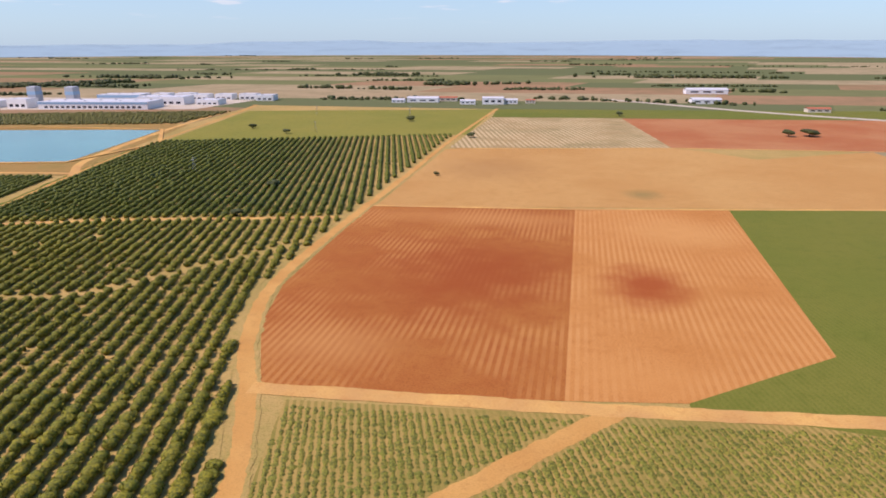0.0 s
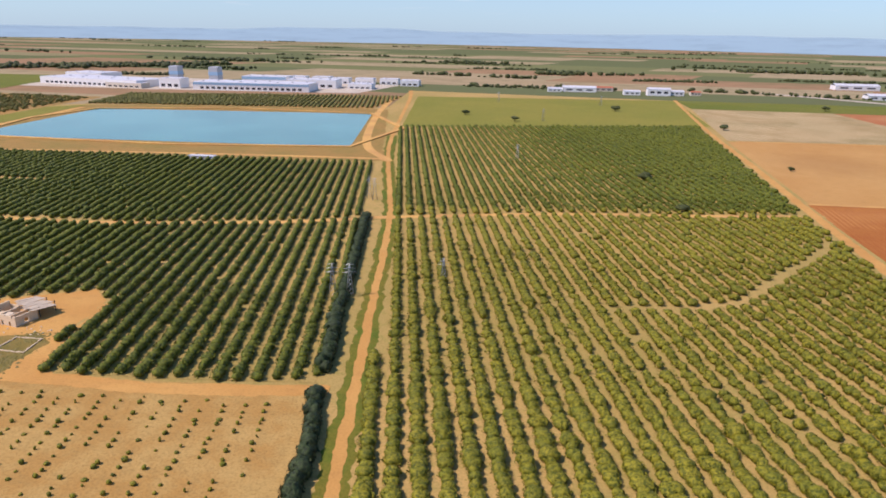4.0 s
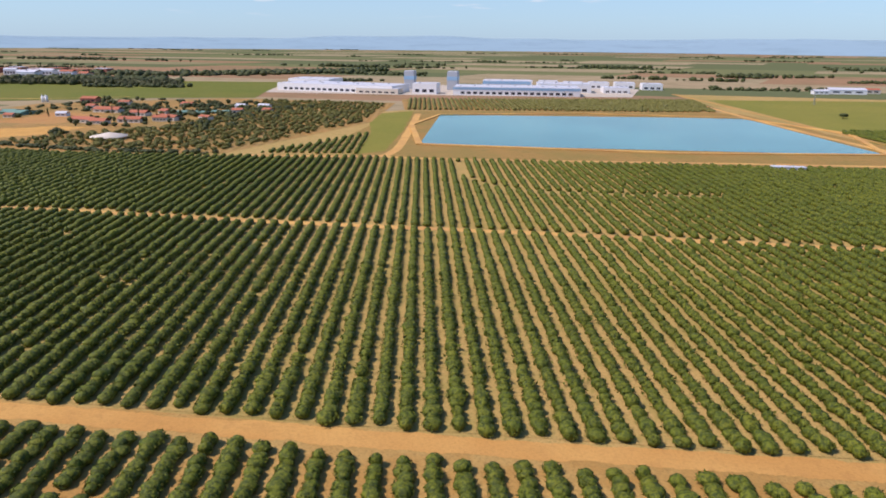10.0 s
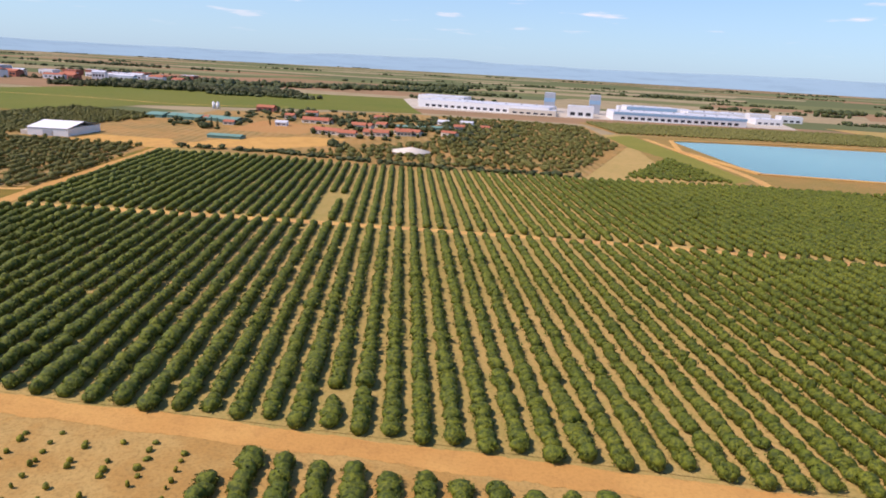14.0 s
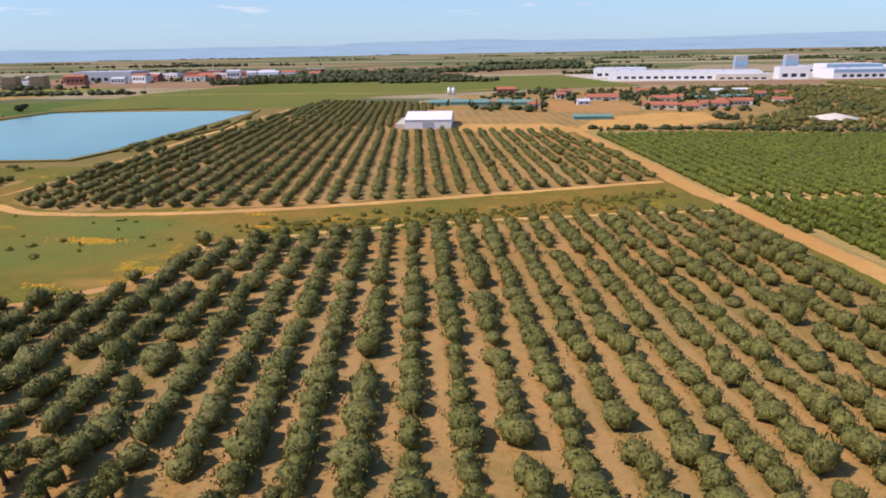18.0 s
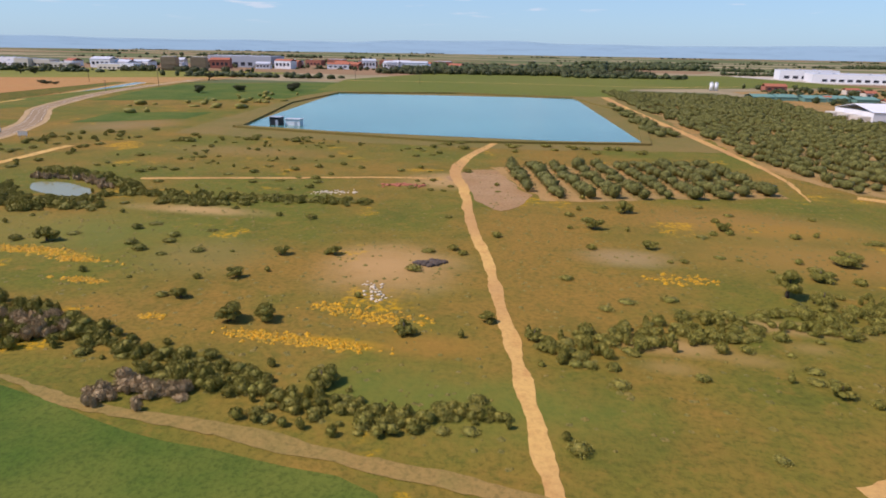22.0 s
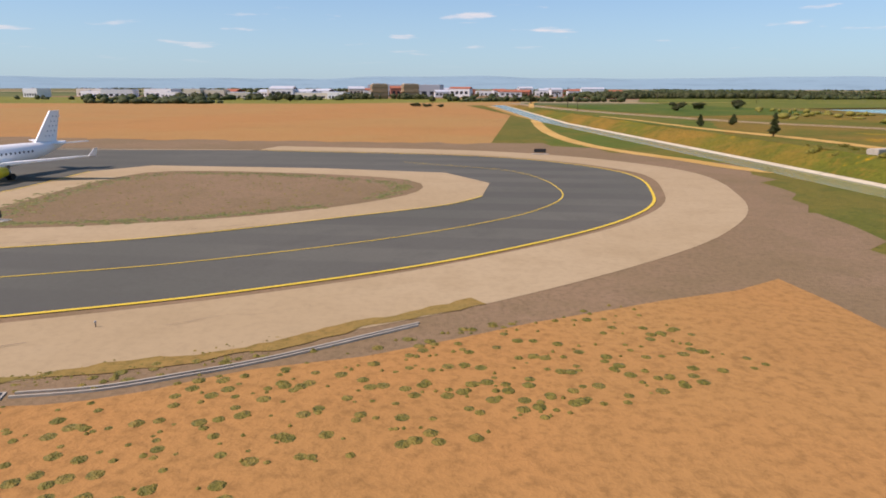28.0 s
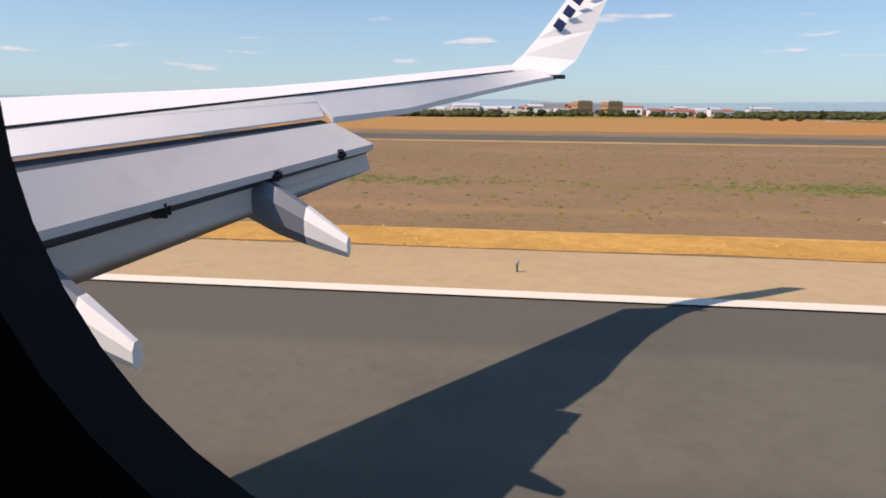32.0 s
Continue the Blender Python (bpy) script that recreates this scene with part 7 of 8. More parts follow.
for x, y, h in ((-194.8, 123, 7.5), (-198.5, 122.5, 7.5), (-176.6, 135.4, 6), (-213, 206, 7.5), (-215.5, 208, 7.5), (-170.5, 289, 8), (-163.8, 442.7, 8), (-205, 560, 8), (-120, 560, 8)):
    pylon(x, y, h, 20)


# Vehicles
def car(x, y, turn, paint, label, ln=2.4, wd=1.0, van=False):
    cr = thing("van" if van else "car", label, "van" if van else "car", (x, y, 0.03), turn)
    prof = [(-0.5, 0.16), (-0.5, 0.42), (-0.46, 0.50), (-0.32, 0.80), (0.14, 0.82), (0.30, 0.52), (0.47, 0.45), (0.5, 0.30), (0.5, 0.16)] if not van else \
           [(-0.5, 0.16), (-0.5, 0.95), (-0.47, 1.05), (0.22, 1.05), (0.36, 0.65), (0.48, 0.55), (0.5, 0.3), (0.5, 0.16)]
    n = len(prof)
    v = [(p * ln, s * wd / 2 * (0.86 if q > 0.55 else 1), q) for s in (-1, 1) for p, q in prof]
    f = [tuple(range(n))[::-1], tuple(range(n, 2 * n))] + [(i, (i + 1) % n, n + (i + 1) % n, n + i) for i in range(n)]
    part("body", mesh_of("body", v, f, paint), cr)
    part("windscreen", box_mesh("windscreen", 0.04, wd * 0.78, 0.34, "glass"), cr, at=pose(ln * (0.24 if not van else 0.31), 0, 0.5 if not van else 0.66, 0, -28, 0))
    for s in (-1, 1):
        part("side_window", box_mesh("side_window", ln * 0.4, 0.03, 0.2, "glass"), cr, at=pose(-ln * 0.08, s * wd * 0.455, 0.56 if not van else 0.7))
        part("headlight", box_mesh("headlight", 0.05, 0.18, 0.1, "white_paint"), cr, at=pose(ln * 0.49, s * wd * 0.34, 0.36))
        part("rear_light", box_mesh("rear_light", 0.05, 0.16, 0.1, "red_paint"), cr, at=pose(-ln * 0.5, s * wd * 0.36, 0.4))
        for u in (-0.32, 0.32):
            wheel = part("wheel", tube_mesh("wheel", [(0, -0.09, 0), (0, 0.09, 0)], [0.17, 0.17], "rubber", 14), cr, at=pose(u * ln, s * wd * 0.45, 0.17))
            part("rim", tube_mesh("rim", [(0, -0.1, 0), (0, 0.1, 0)], [0.1, 0.1], "steel", 10), wheel)
    return cr


car(-953.95, 33.2, 96, "black", "dark grey car on a country road", 1.7, 0.78)
car(-977.6, 128.4, -60, "aircraft_white", "white van on a country road", 2.9, 1.1, True)
car(-980.5, 131.5, -60, "black", "dark car on a country road", 2.4, 1.0)
for k, x in enumerate((-805.6, -804.6, -805.0)):
    ty = thing("tyre", "old black tyre lying on bare earth", "tyre", (x, 46.3 + 0.5 * k, 0.2), 40 * k, "dumped tyres")
    bm = bmesh.new()
    q = [bm.verts.new(((0.55 + 0.2 * math.cos(b)) * math.cos(a), (0.55 + 0.2 * math.cos(b)) * math.sin(a), 0.2 * math.sin(b))) for a in np.linspace(0, 2 * math.pi, 16, False) for b in np.linspace(0, 2 * math.pi, 8, False)]
    for i in range(16):
        for j in range(8):
            bm.faces.new((q[i * 8 + j], q[(i + 1) % 16 * 8 + j], q[(i + 1) % 16 * 8 + (j + 1) % 8], q[i * 8 + (j + 1) % 8]))
    part("tread", bm_mesh("tread", bm, "rubber", True), ty)


# ---- airfield things ----
def text_mesh(body, size, mat):
    """Flat lettering, centred, as a mesh."""
    cu = bpy.data.curves.new("lettering", "FONT")
    cu.body, cu.size, cu.align_x, cu.align_y, cu.extrude = body, size, "CENTER", "CENTER", 0.004
    ob = new("lettering", cu)
    me = bpy.data.meshes.new_from_object(ob.evaluated_get(bpy.context.evaluated_depsgraph_get()))
    bpy.data.objects.remove(ob)
    me.materials.clear()
    me.materials.append(M[mat])
    return me


def ground_sign(corner, along, across, bars, name, label):
    """A black painted panel with a yellow border and bars for lettering, on the pavement."""
    sg = thing(name, label, "marking")
    a, u, w = Vector((*corner, 0.125)), Vector((*along, 0)), Vector((*across, 0))

    def quad(u0, u1, w0, w1, dz, mat, nm):
        v = [a + u * p + w * q + Vector((0, 0, dz)) for p, q in ((u0, w0), (u1, w0), (u1, w1), (u0, w1))]
        part(nm, mesh_of(nm, v, [(0, 1, 2, 3)], mat), sg)

    quad(0, 1, 0, 1, 0.0, "yellow_paint", "border")
    quad(0.05, 0.95, 0.06, 0.94, 0.004, "black", "panel")
    for u0, u1, w0, w1 in bars:
        quad(u0, u1, w0, w1, 0.008, "yellow_paint", "letter_bar")
    return sg


BARS = [(0.16, 0.2, 0.16, 0.4), (0.27, 0.31, 0.16, 0.4), (0.38, 0.42, 0.16, 0.4), (0.5, 0.62, 0.22, 0.26), (0.7, 0.74, 0.16, 0.4), (0.2, 0.5, 0.62, 0.67), (0.42, 0.46, 0.55, 0.8), (0.62, 0.84, 0.64, 0.69), (0.78, 0.82, 0.52, 0.82)]
ground_sign((-1118.2, 17.4), (2.75, 1.15), (-1.35, 2.8), BARS, "painted_taxiway_sign", "black and yellow taxiway sign painted on asphalt")
ground_sign((-1138.0, 24.3), (2.6, -1.8), (2.0, 2.0), BARS, "painted_taxiway_sign", "black and yellow taxiway sign painted on asphalt")
for k, x in enumerate((-1128.6, -1123.2)):
    rp = thing("painted_runway_number", "red painted runway number panel on asphalt", "marking", (x, 41.4, 0.13), 0, "red painted runway numbers")
    part("panel", mesh_of("panel", [(-1.7, -0.8, 0), (1.7, -0.8, 0), (1.7, 0.8, 0), (-1.7, 0.8, 0)], [(0, 1, 2, 3)], "red_paint"), rp)
    part("number", text_mesh("27", 1.5, "white_paint"), rp, "white number", pose(0, 0, 0.008, 0, 0, 180))


def taxi_sign(x, y, turn, wd=1.9, colour="black", label="black taxiway sign on a concrete pad"):
    sg = thing("taxiway_sign", label, "sign", (x, y, 0.10), turn, "taxiway signs")
    part("pad", box_mesh("pad", wd * 1.5, 1.0, 0.06, "concrete", 0.02, z0=-0.03), sg)
    part("panel", box_mesh("panel", wd, 0.16, 0.5, colour, 0.02, z0=0.22), sg)
    for u in (-0.4, 0.4):
        part("leg", box_mesh("leg", 0.08, 0.1, 0.24, "steel"), sg, at=pose(u * wd, 0, 0.02))


taxi_sign(-1109.6, 38.2, -8)
taxi_sign(-1140.9, 40.8, 4)
taxi_sign(-1071.5, 88, 0, 1.6)
ds = thing("distance_sign", "yellow slatted sign standing beside a runway", "sign", (-1217.5, 17.0, 0.10), 82)
part("pad", box_mesh("pad", 2.7, 1.0, 0.06, "concrete", 0.02, z0=-0.03), ds, "pale concrete pad")
for k in range(9):
    part("slat", box_mesh("slat", 0.2, 0.1, 0.62, "yellow_paint" if k % 4 else "straw", 0.015, z0=0.08), ds, at=pose(-1.0 + 0.25 * k, 0.02 * (k % 2), 0))
for z in (0.2, 0.52):
    part("rail", box_mesh("rail", 2.3, 0.05, 0.06, "crack"), ds, "dark rail", pose(0, 0.08, z))


def edge_light(x, y, h=0.28):
    el = thing("runway_light", "small runway edge light on a stem", "light", (x, y, 0.10), 0, "runway edge lights")
    part("stem", tube_mesh("stem", [(0, 0, -0.03), (0, 0, h * 0.6)], [0.02, 0.02], "bark", 6), el)
    part("lamp", tube_mesh("lamp", [(0, 0, h * 0.55), (0, 0, h * 0.9), (0, 0, h)], [0.035, 0.04, 0.02], "steel", 8), el)


for x, y in ((-1115.2, 10.9), (-1102.3, 14.6), (-1090, 20.6), (-1160.2, 15.8), (-1150.1, 19.9), (-1148.2, 20.2), (-1141.4, 26.3), (-1170, 12.5), (-1197, 11), (-1228.1, 11), (-1258, 11), (-1121, 8.2)):
    edge_light(x, y, 0.22)


# Taxiing airliner, standing at the holding point
def airliner(x, y, turn):
    pl = thing("airliner", "white airliner with yellow engines at a holding point", "aircraft", (x, y, 0.11), turn)
    L, R = 20.0, 1.08
    st = [(0, 0.05, -0.25), (0.25, 0.32, -0.2), (0.8, 0.62, -0.1), (1.8, 0.92, -0.03), (3.2, R, 0), (13.0, R, 0), (16.0, 0.82, 0.2), (18.5, 0.45, 0.5), (20.0, 0.14, 0.75)]
    zc = 2.05
    v, f, ns = [], [], 18
    for d, r, dz in st:
        for k in range(ns):
            a = 2 * math.pi * k / ns
            v.append((r * math.cos(a), d, zc + dz + r * math.sin(a)))
    for k in range(len(st) - 1):
        for s in range(ns):
            f.append((k * ns + s, k * ns + (s + 1) % ns, (k + 1) * ns + (s + 1) % ns, (k + 1) * ns + s))
    f += [tuple(range(ns)), tuple(range((len(st) - 1) * ns, len(st) * ns))[::-1]]
    fu = mesh_of("fuselage", v, f, "aircraft_white")
    fu.polygons.foreach_set("use_smooth", [len(p.vertices) == 4 for p in fu.polygons])
    body = part("fuselage", fu, pl)
    for s in (-1, 1):
        for k in range(2):
            part("windscreen_pane", box_mesh("windscreen_pane", 0.3, 0.05, 0.2, "glass", 0.02), body, at=pose(s * (0.18 + 0.32 * k), 1.02 + 0.25 * k * k, zc + 0.38, 50, 0, s * (-12 - 34 * k)))
        for k in range(20):
            part("cabin_window", box_mesh("cabin_window", 0.03, 0.16, 0.2, "glass"), body, at=pose(s * (R - 0.01), 3.6 + 0.55 * k, zc + 0.18))
        w = [(s * 0.7, 7.2, 1.45), (s * 0.7, 11.2, 1.4), (s * 9.4, 12.3, 2.25), (s * 9.4, 11.4, 2.27)]
        wv = [(a, b, c + 0.16) for a, b, c in w[:2]] + [(a, b, c + 0.05) for a, b, c in w[2:]] + [(a, b, c - 0.16) for a, b, c in w[:2]] + [(a, b, c - 0.04) for a, b, c in w[2:]]
        part("wing", mesh_of("wing", wv, [(0, 3, 2, 1), (4, 5, 6, 7), (0, 4, 7, 3), (1, 2, 6, 5), (2, 3, 7, 6), (0, 1, 5, 4)], "aircraft_white"), pl)
        part("wingtip_fence", mesh_of("wingtip_fence", [(s * 9.4, 11.4, 2.25), (s * 9.4, 12.5, 2.25), (s * 9.5, 12.6, 2.95), (s * 9.5, 12.2, 2.95)] + [(s * 9.44, 11.4, 2.25), (s * 9.44, 12.5, 2.25), (s * 9.54, 12.6, 2.95), (s * 9.54, 12.2, 2.95)],
                                  [(0, 1, 2, 3), (7, 6, 5, 4), (0, 4, 5, 1), (1, 5, 6, 2), (2, 6, 7, 3), (3, 7, 4, 0)], "aircraft_white"), pl)
        eng = part("engine", tube_mesh("engine", [(s * 3.1, 5.6, 1.0), (s * 3.1, 5.9, 1.0), (s * 3.1, 7.0, 1.0), (s * 3.1, 8.2, 1.02)], [0.58, 0.68, 0.66, 0.42], "yellow", 18), pl, "yellow engine nacelle")
        part("intake", tube_mesh("intake", [(s * 3.1, 5.57, 1.0), (s * 3.1, 5.62, 1.0)], [0.50, 0.50], "black", 18), eng, "dark intake")
        part("intake_lip", tube_mesh("intake_lip", [(s * 3.1, 5.58, 1.0), (s * 3.1, 5.68, 1.0)], [0.60, 0.64], "steel", 18), eng, "bare metal intake lip")
        part("pylon", box_mesh("pylon", 0.16, 1.8, 0.3, "aircraft_white"), pl, at=pose(s * 3.1, 7.3, 1.45))
        tv = [(s * 0.3, 17.3, 2.75), (s * 0.3, 19.0, 2.75), (s * 3.4, 19.4, 3.0), (s * 3.4, 18.7, 3.0)]
        tvv = [(a, b, c + 0.05) for a, b, c in tv] + [(a, b, c - 0.05) for a, b, c in tv]
        part("tailplane", mesh_of("tailplane", tvv, [(0, 3, 2, 1), (4, 5, 6, 7), (0, 4, 7, 3), (1, 2, 6, 5), (2, 3, 7, 6), (0, 1, 5, 4)], "aircraft_white"), pl)
        part("gear_strut", tube_mesh("gear_strut", [(s * 2.0, 9.9, 0.3), (s * 1.9, 9.9, 1.4)], [0.09, 0.11], "steel", 8), pl)
        for u in (-0.22, 0.22):
            part("wheel", tube_mesh("wheel", [(s * 2.0 + u - 0.1, 9.9, 0.3), (s * 2.0 + u + 0.1, 9.9, 0.3)], [0.3, 0.3], "rubber", 14), pl)
        part("wheel", tube_mesh("wheel", [(s * 0.14 - 0.06, 2.6, 0.2), (s * 0.14 + 0.06, 2.6, 0.2)], [0.2, 0.2], "rubber", 14), pl)
    part("gear_strut", tube_mesh("gear_strut", [(0, 2.6, 0.2), (0, 2.7, 1.2)], [0.07, 0.09], "steel", 8), pl)
    fv = [(0, 15.6, 2.95), (0, 18.6, 2.9), (0, 19.6, 6.2), (0, 18.3, 6.2)]
    fin = [(-0.09, b, c) for _, b, c in fv] + [(0.09, b, c) for _, b, c in fv]
    fin_ob = part("tail_fin", mesh_of("tail_fin", fin, [(0, 1, 2, 3), (7, 6, 5, 4), (0, 4, 5, 1), (1, 5, 6, 2), (2, 6, 7, 3), (3, 7, 4, 0)], "aircraft_white"), pl)
    for i in range(5):
        for j in range(3):
            part("spot", tube_mesh("spot", [(-0.1, 17.2 + 0.34 * i + 0.5 * j, 3.6 + 0.5 * i), (0.1, 17.2 + 0.34 * i + 0.5 * j, 3.6 + 0.5 * i)], [0.09, 0.09], "grey_metal", 8), fin_ob)
    return pl


airliner(-1125.3, 46.2, -3)

# Airport town along the horizon
tr = np.random.RandomState(33)
for k in range(30):
    a = k / 29
    x, y = -1320 + 330 * a + tr.uniform(-15, 15), 560 + 120 * a + tr.uniform(-40, 60)
    red = tr.rand() < 0.45
    house(x, y, tr.uniform(10, 24), tr.uniform(8, 12), tr.uniform(4, 8), tr.uniform(-20, 20), "brick" if red and tr.rand() < 0.4 else ("white" if tr.rand() < 0.7 else "offwhite"), "tile" if red else "roof_grey",
          "distant town building with a tiled roof" if red else "distant pale town building with a grey roof", 0.18, 4)
for k in range(14):
    x, y = -1480 + 22 * k + tr.uniform(-6, 6), 520 + tr.uniform(-30, 40)
    hall(x, y, tr.uniform(14, 30), tr.uniform(10, 16), tr.uniform(4, 7), tr.uniform(-10, 10), "white" if tr.rand() < 0.5 else "offwhite", label="pale airport building with a flat roof", n=5)
for x, y in ((-1183, 505), (-1160, 512)):
    tw = thing("apartment_block", "ochre stepped apartment block among trees", "building", (x, y, 0), 20, "apartment blocks")
    part("wall", box_mesh("wall", 12, 12, 11, "ochre", 0.2, z0=-0.05), tw)
    for j in range(3):
        part("balcony", box_mesh("balcony", 15.5 - 1.3 * j, 14 - 1.0 * j, 0.7, "ochre", 0.05), tw, at=pose(0, 0, 2.2 + 2.9 * j))
    part("roof", box_mesh("roof", 10, 10, 0.7, "offwhite", 0.1), tw, at=pose(0, 0, 10.9))
hall(-1185, 640, 70, 30, 11, 0, "grey_metal", "roof_grey", "dark grey airport hangar with a wide roof", n=8)
M["bush_dark"] = leaf("dark_rounded_foliage", (0.075, 0.085, 0.026), (0.10, 0.10, 0.034), (0.035, 0.042, 0.014), relief=0.4)
town_places = np.concatenate([band(line, 10, n, 140 + k) for k, (line, n) in enumerate([([(-1330, 470), (-1290, 465)], 22), ([(-1262, 468), (-1240, 462)], 14), ([(-1205, 478), (-1182, 482)], 34), ([(-1168, 488), (-1148, 495)], 20), ([(-1128, 500), (-1112, 505)], 8)])])
grow("town_trees", town_places, 2.6, 4.2, "bush_dark", "dark trees before a distant town", "trees", 140, "grove", 0.5)
grow("town_trees", band([(-1480, 600), (-1300, 620), (-1100, 640), (-1000, 640)], 40, 130, 141), 2.6, 3.6, "bush_dark", "dark trees among town buildings", "trees", 141, "grove", 0.5)
grow("woods", band([(-1010, 560), (-900, 590), (-780, 600)], 16, 420, 142), 3.4, 5.2, "bush_dark", "dark wood beyond the airfield", "wood", 142, "grove", 0.4)
for k, (x, y, s, h) in enumerate([(-1068, 372, 3, 8), (-1116, 297, 2.6, 1.8), (-1122, 300, 3.2, 2.0), (-1110, 296, 2.2, 1.6), (-980, 300, 4, 4.6), (-1000, 285, 3.2, 3.4), (-1012, 270, 3.4, 4), (-1224, 393, 3.4, 7), (-1216, 396, 3.6, 5)]):
    single_tree(x, y, s, h, "bush_dark", "dark rounded tree beyond the airfield", seed=k + 110)
# Red and green sports complex seen far ahead of the first groves
for k in range(9):
    x, y = -1180 + 22 * k, 745 + 14 * (k % 3)
    hall(x, y, 20, 14, 5 + (k % 3), 0, "brick" if k % 3 else "white", "tile" if k % 2 else "roof_grey", "distant red brick building with a flat roof", n=4)

# Pale rubble, stones and posts along tracks
def stones(name, places, size, label, seed, mat="stone"):
    r = np.random.RandomState(seed)
    V, F, base = [], [], 0
    for x, y in places:
        v, f = ico(1)
        s = size * r.uniform(0.4, 1.3)
        v = v * (1 + r.normal(0, 0.18, (len(v), 1))) * s * np.array([1.2, 1, 0.6]) + np.array([x, y, s * 0.25 + float(cutting_z(x, y))])
        V.append(v)
        F.append(f + base)
        base += len(v)
    return tagged(new(name, mesh_of(name, np.concatenate(V), np.concatenate(F), mat)), label, "stones", kind="stuff")


stones("stones", band([(-990.6, 25.5), (-989, 24.1), (-986.7, 21.8), (-983.6, 18.4)], 0.35, 110, 150), 0.09, "pale stones beside a sandy track", 150)
stones("stones", band([(-993, 39.6), (-989.3, 40.4)], 0.35, 50, 151), 0.08, "pale stones in a meadow", 151)
stones("stones", band([(-956.9, 21), (-958.4, 30), (-959.5, 38), (-960.6, 44)], 0.55, 800, 152), 0.1, "white rubble beside a road", 152)
stones("clods", np.random.RandomState(163).normal((-1008, 20.6), (1.0, 1.4), (150, 2)), 0.10, "tan clods of eroded earth in a meadow", 164, "scuffed_earth")
stones("clods", band([(-1015.6, 40), (-1013.4, 32), (-1012, 26), (-1011, 20)], 1.0, 160, 165), 0.09, "brown clods of eroded earth along a canal", 165, "scuffed_earth")
stones("clods", band([(-961, 36), (-960.4, 29), (-959.9, 20)], 1.7, 420, 162), 0.10, "brown clods of eroded earth beside a road", 162, "scuffed_earth")
stones("stones", band([(-950.6, 30), (-952, 40), (-953.8, 50)], 0.5, 480, 153), 0.09, "white rubble beside a road", 153)
stones("stones", band([(-905, 33.5), (-897, 32.5), (-893, 28)], 0.8, 40, 154), 0.10, "pale stones along a field edge", 154)
stones("stones", band([(-861, 52), (-859, 49)], 1.0, 40, 155), 0.16, "pale rubble heap in a meadow", 155)
stones("stones", band([(-880, 87), (-876, 88)], 1.5, 50, 156), 0.18, "pale rubble heap in a meadow", 156)
stones("stones", band([(-872, 95), (-867, 95.5)], 1.5, 60, 157), 0.28, "reddish rubble heap beside a track", 157, "tile")
stones("stones", band([(-1006, 14), (-1007, 24), (-1009, 32), (-1012, 44), (-1015, 60)], 1.6, 120, 158), 0.07, "pale stones scattered beside a canal", 158)
stones("stones", strewn([(-1003, 0), (-960, 0), (-960, 35), (-995, 30)], 90, 159), 0.10, "small pale stones in a meadow", 159)
stones("stones", band([(-858, 58.5), (-856.5, 59.5)], 0.7, 40, 160), 0.35, "dark rubble pile in a meadow", 160, "bark")
stones("stones", band([(-737, 90), (-710, 103), (-670, 117)], 1.4, 110, 161), 0.16, "pale stones along an olive grove", 161)
for k in range(14):
    u = k / 13
    bl = new("bollard", box_mesh("bollard", 0.12, 0.12, 0.5, "white_paint", 0.02, z0=-0.03))
    bl.matrix_basis = pose(-950.2 - 11 * u - 3 * u * u, 22 + 82 * u, 0)
    tagged(bl, "white roadside marker post on gravel", "post", "roadside marker posts")
sp = thing("road_sign", "white road sign on two posts", "sign", (-963.6, 121.5, 0), 20)
part("board", box_mesh("board", 2.0, 0.08, 1.0, "white_paint", 0.02, z0=0.7), sp)
for u in (-0.7, 0.7):
    part("post", box_mesh("post", 0.1, 0.1, 0.8, "steel", z0=-0.05), sp, at=pose(u, 0.08, 0))
for x, y, h in ((-1053, 300, 9), (-1052, 260, 5), (-940, 395, 6), (-990, 420, 6), (-1118, 330, 7)):
    pole = thing("utility_pole", "wooden utility pole with a cross-arm", "pole", (x, y, 0), 15, "utility poles")
    part("post", tube_mesh("post", [(0, 0, -0.2), (0, 0, h)], [0.14, 0.09], "bark", 7), pole)
    part("cross_arm", box_mesh("cross_arm", 1.6, 0.12, 0.12, "bark", z0=h - 0.5), pole)


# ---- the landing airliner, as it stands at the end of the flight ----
# near-black blue that paints the shade in the flap gaps
M["slot_grey"] = plain("painted_gap_shade", (0.06, 0.075, 0.095), 0.6)
# fairing colour darkened to carry the shade under the wing
M["fairing_shade"] = plain("fairing_in_wing_shade", (0.17, 0.19, 0.22), 0.55)
EYE = Vector((-1228.12, -1.01, 3.09))
jet = thing("landing_airliner", "white airliner wing with lowered flaps beside a dark cabin window", "aircraft", EYE)


def reach(line, y0=0.34):
    """The line carried on straight to the cabin side."""
    a, b = Vector(line[0]), Vector(line[1])
    return [tuple(a + (a - b) * ((a.y - y0) / (b.y - a.y)))] + list(line)


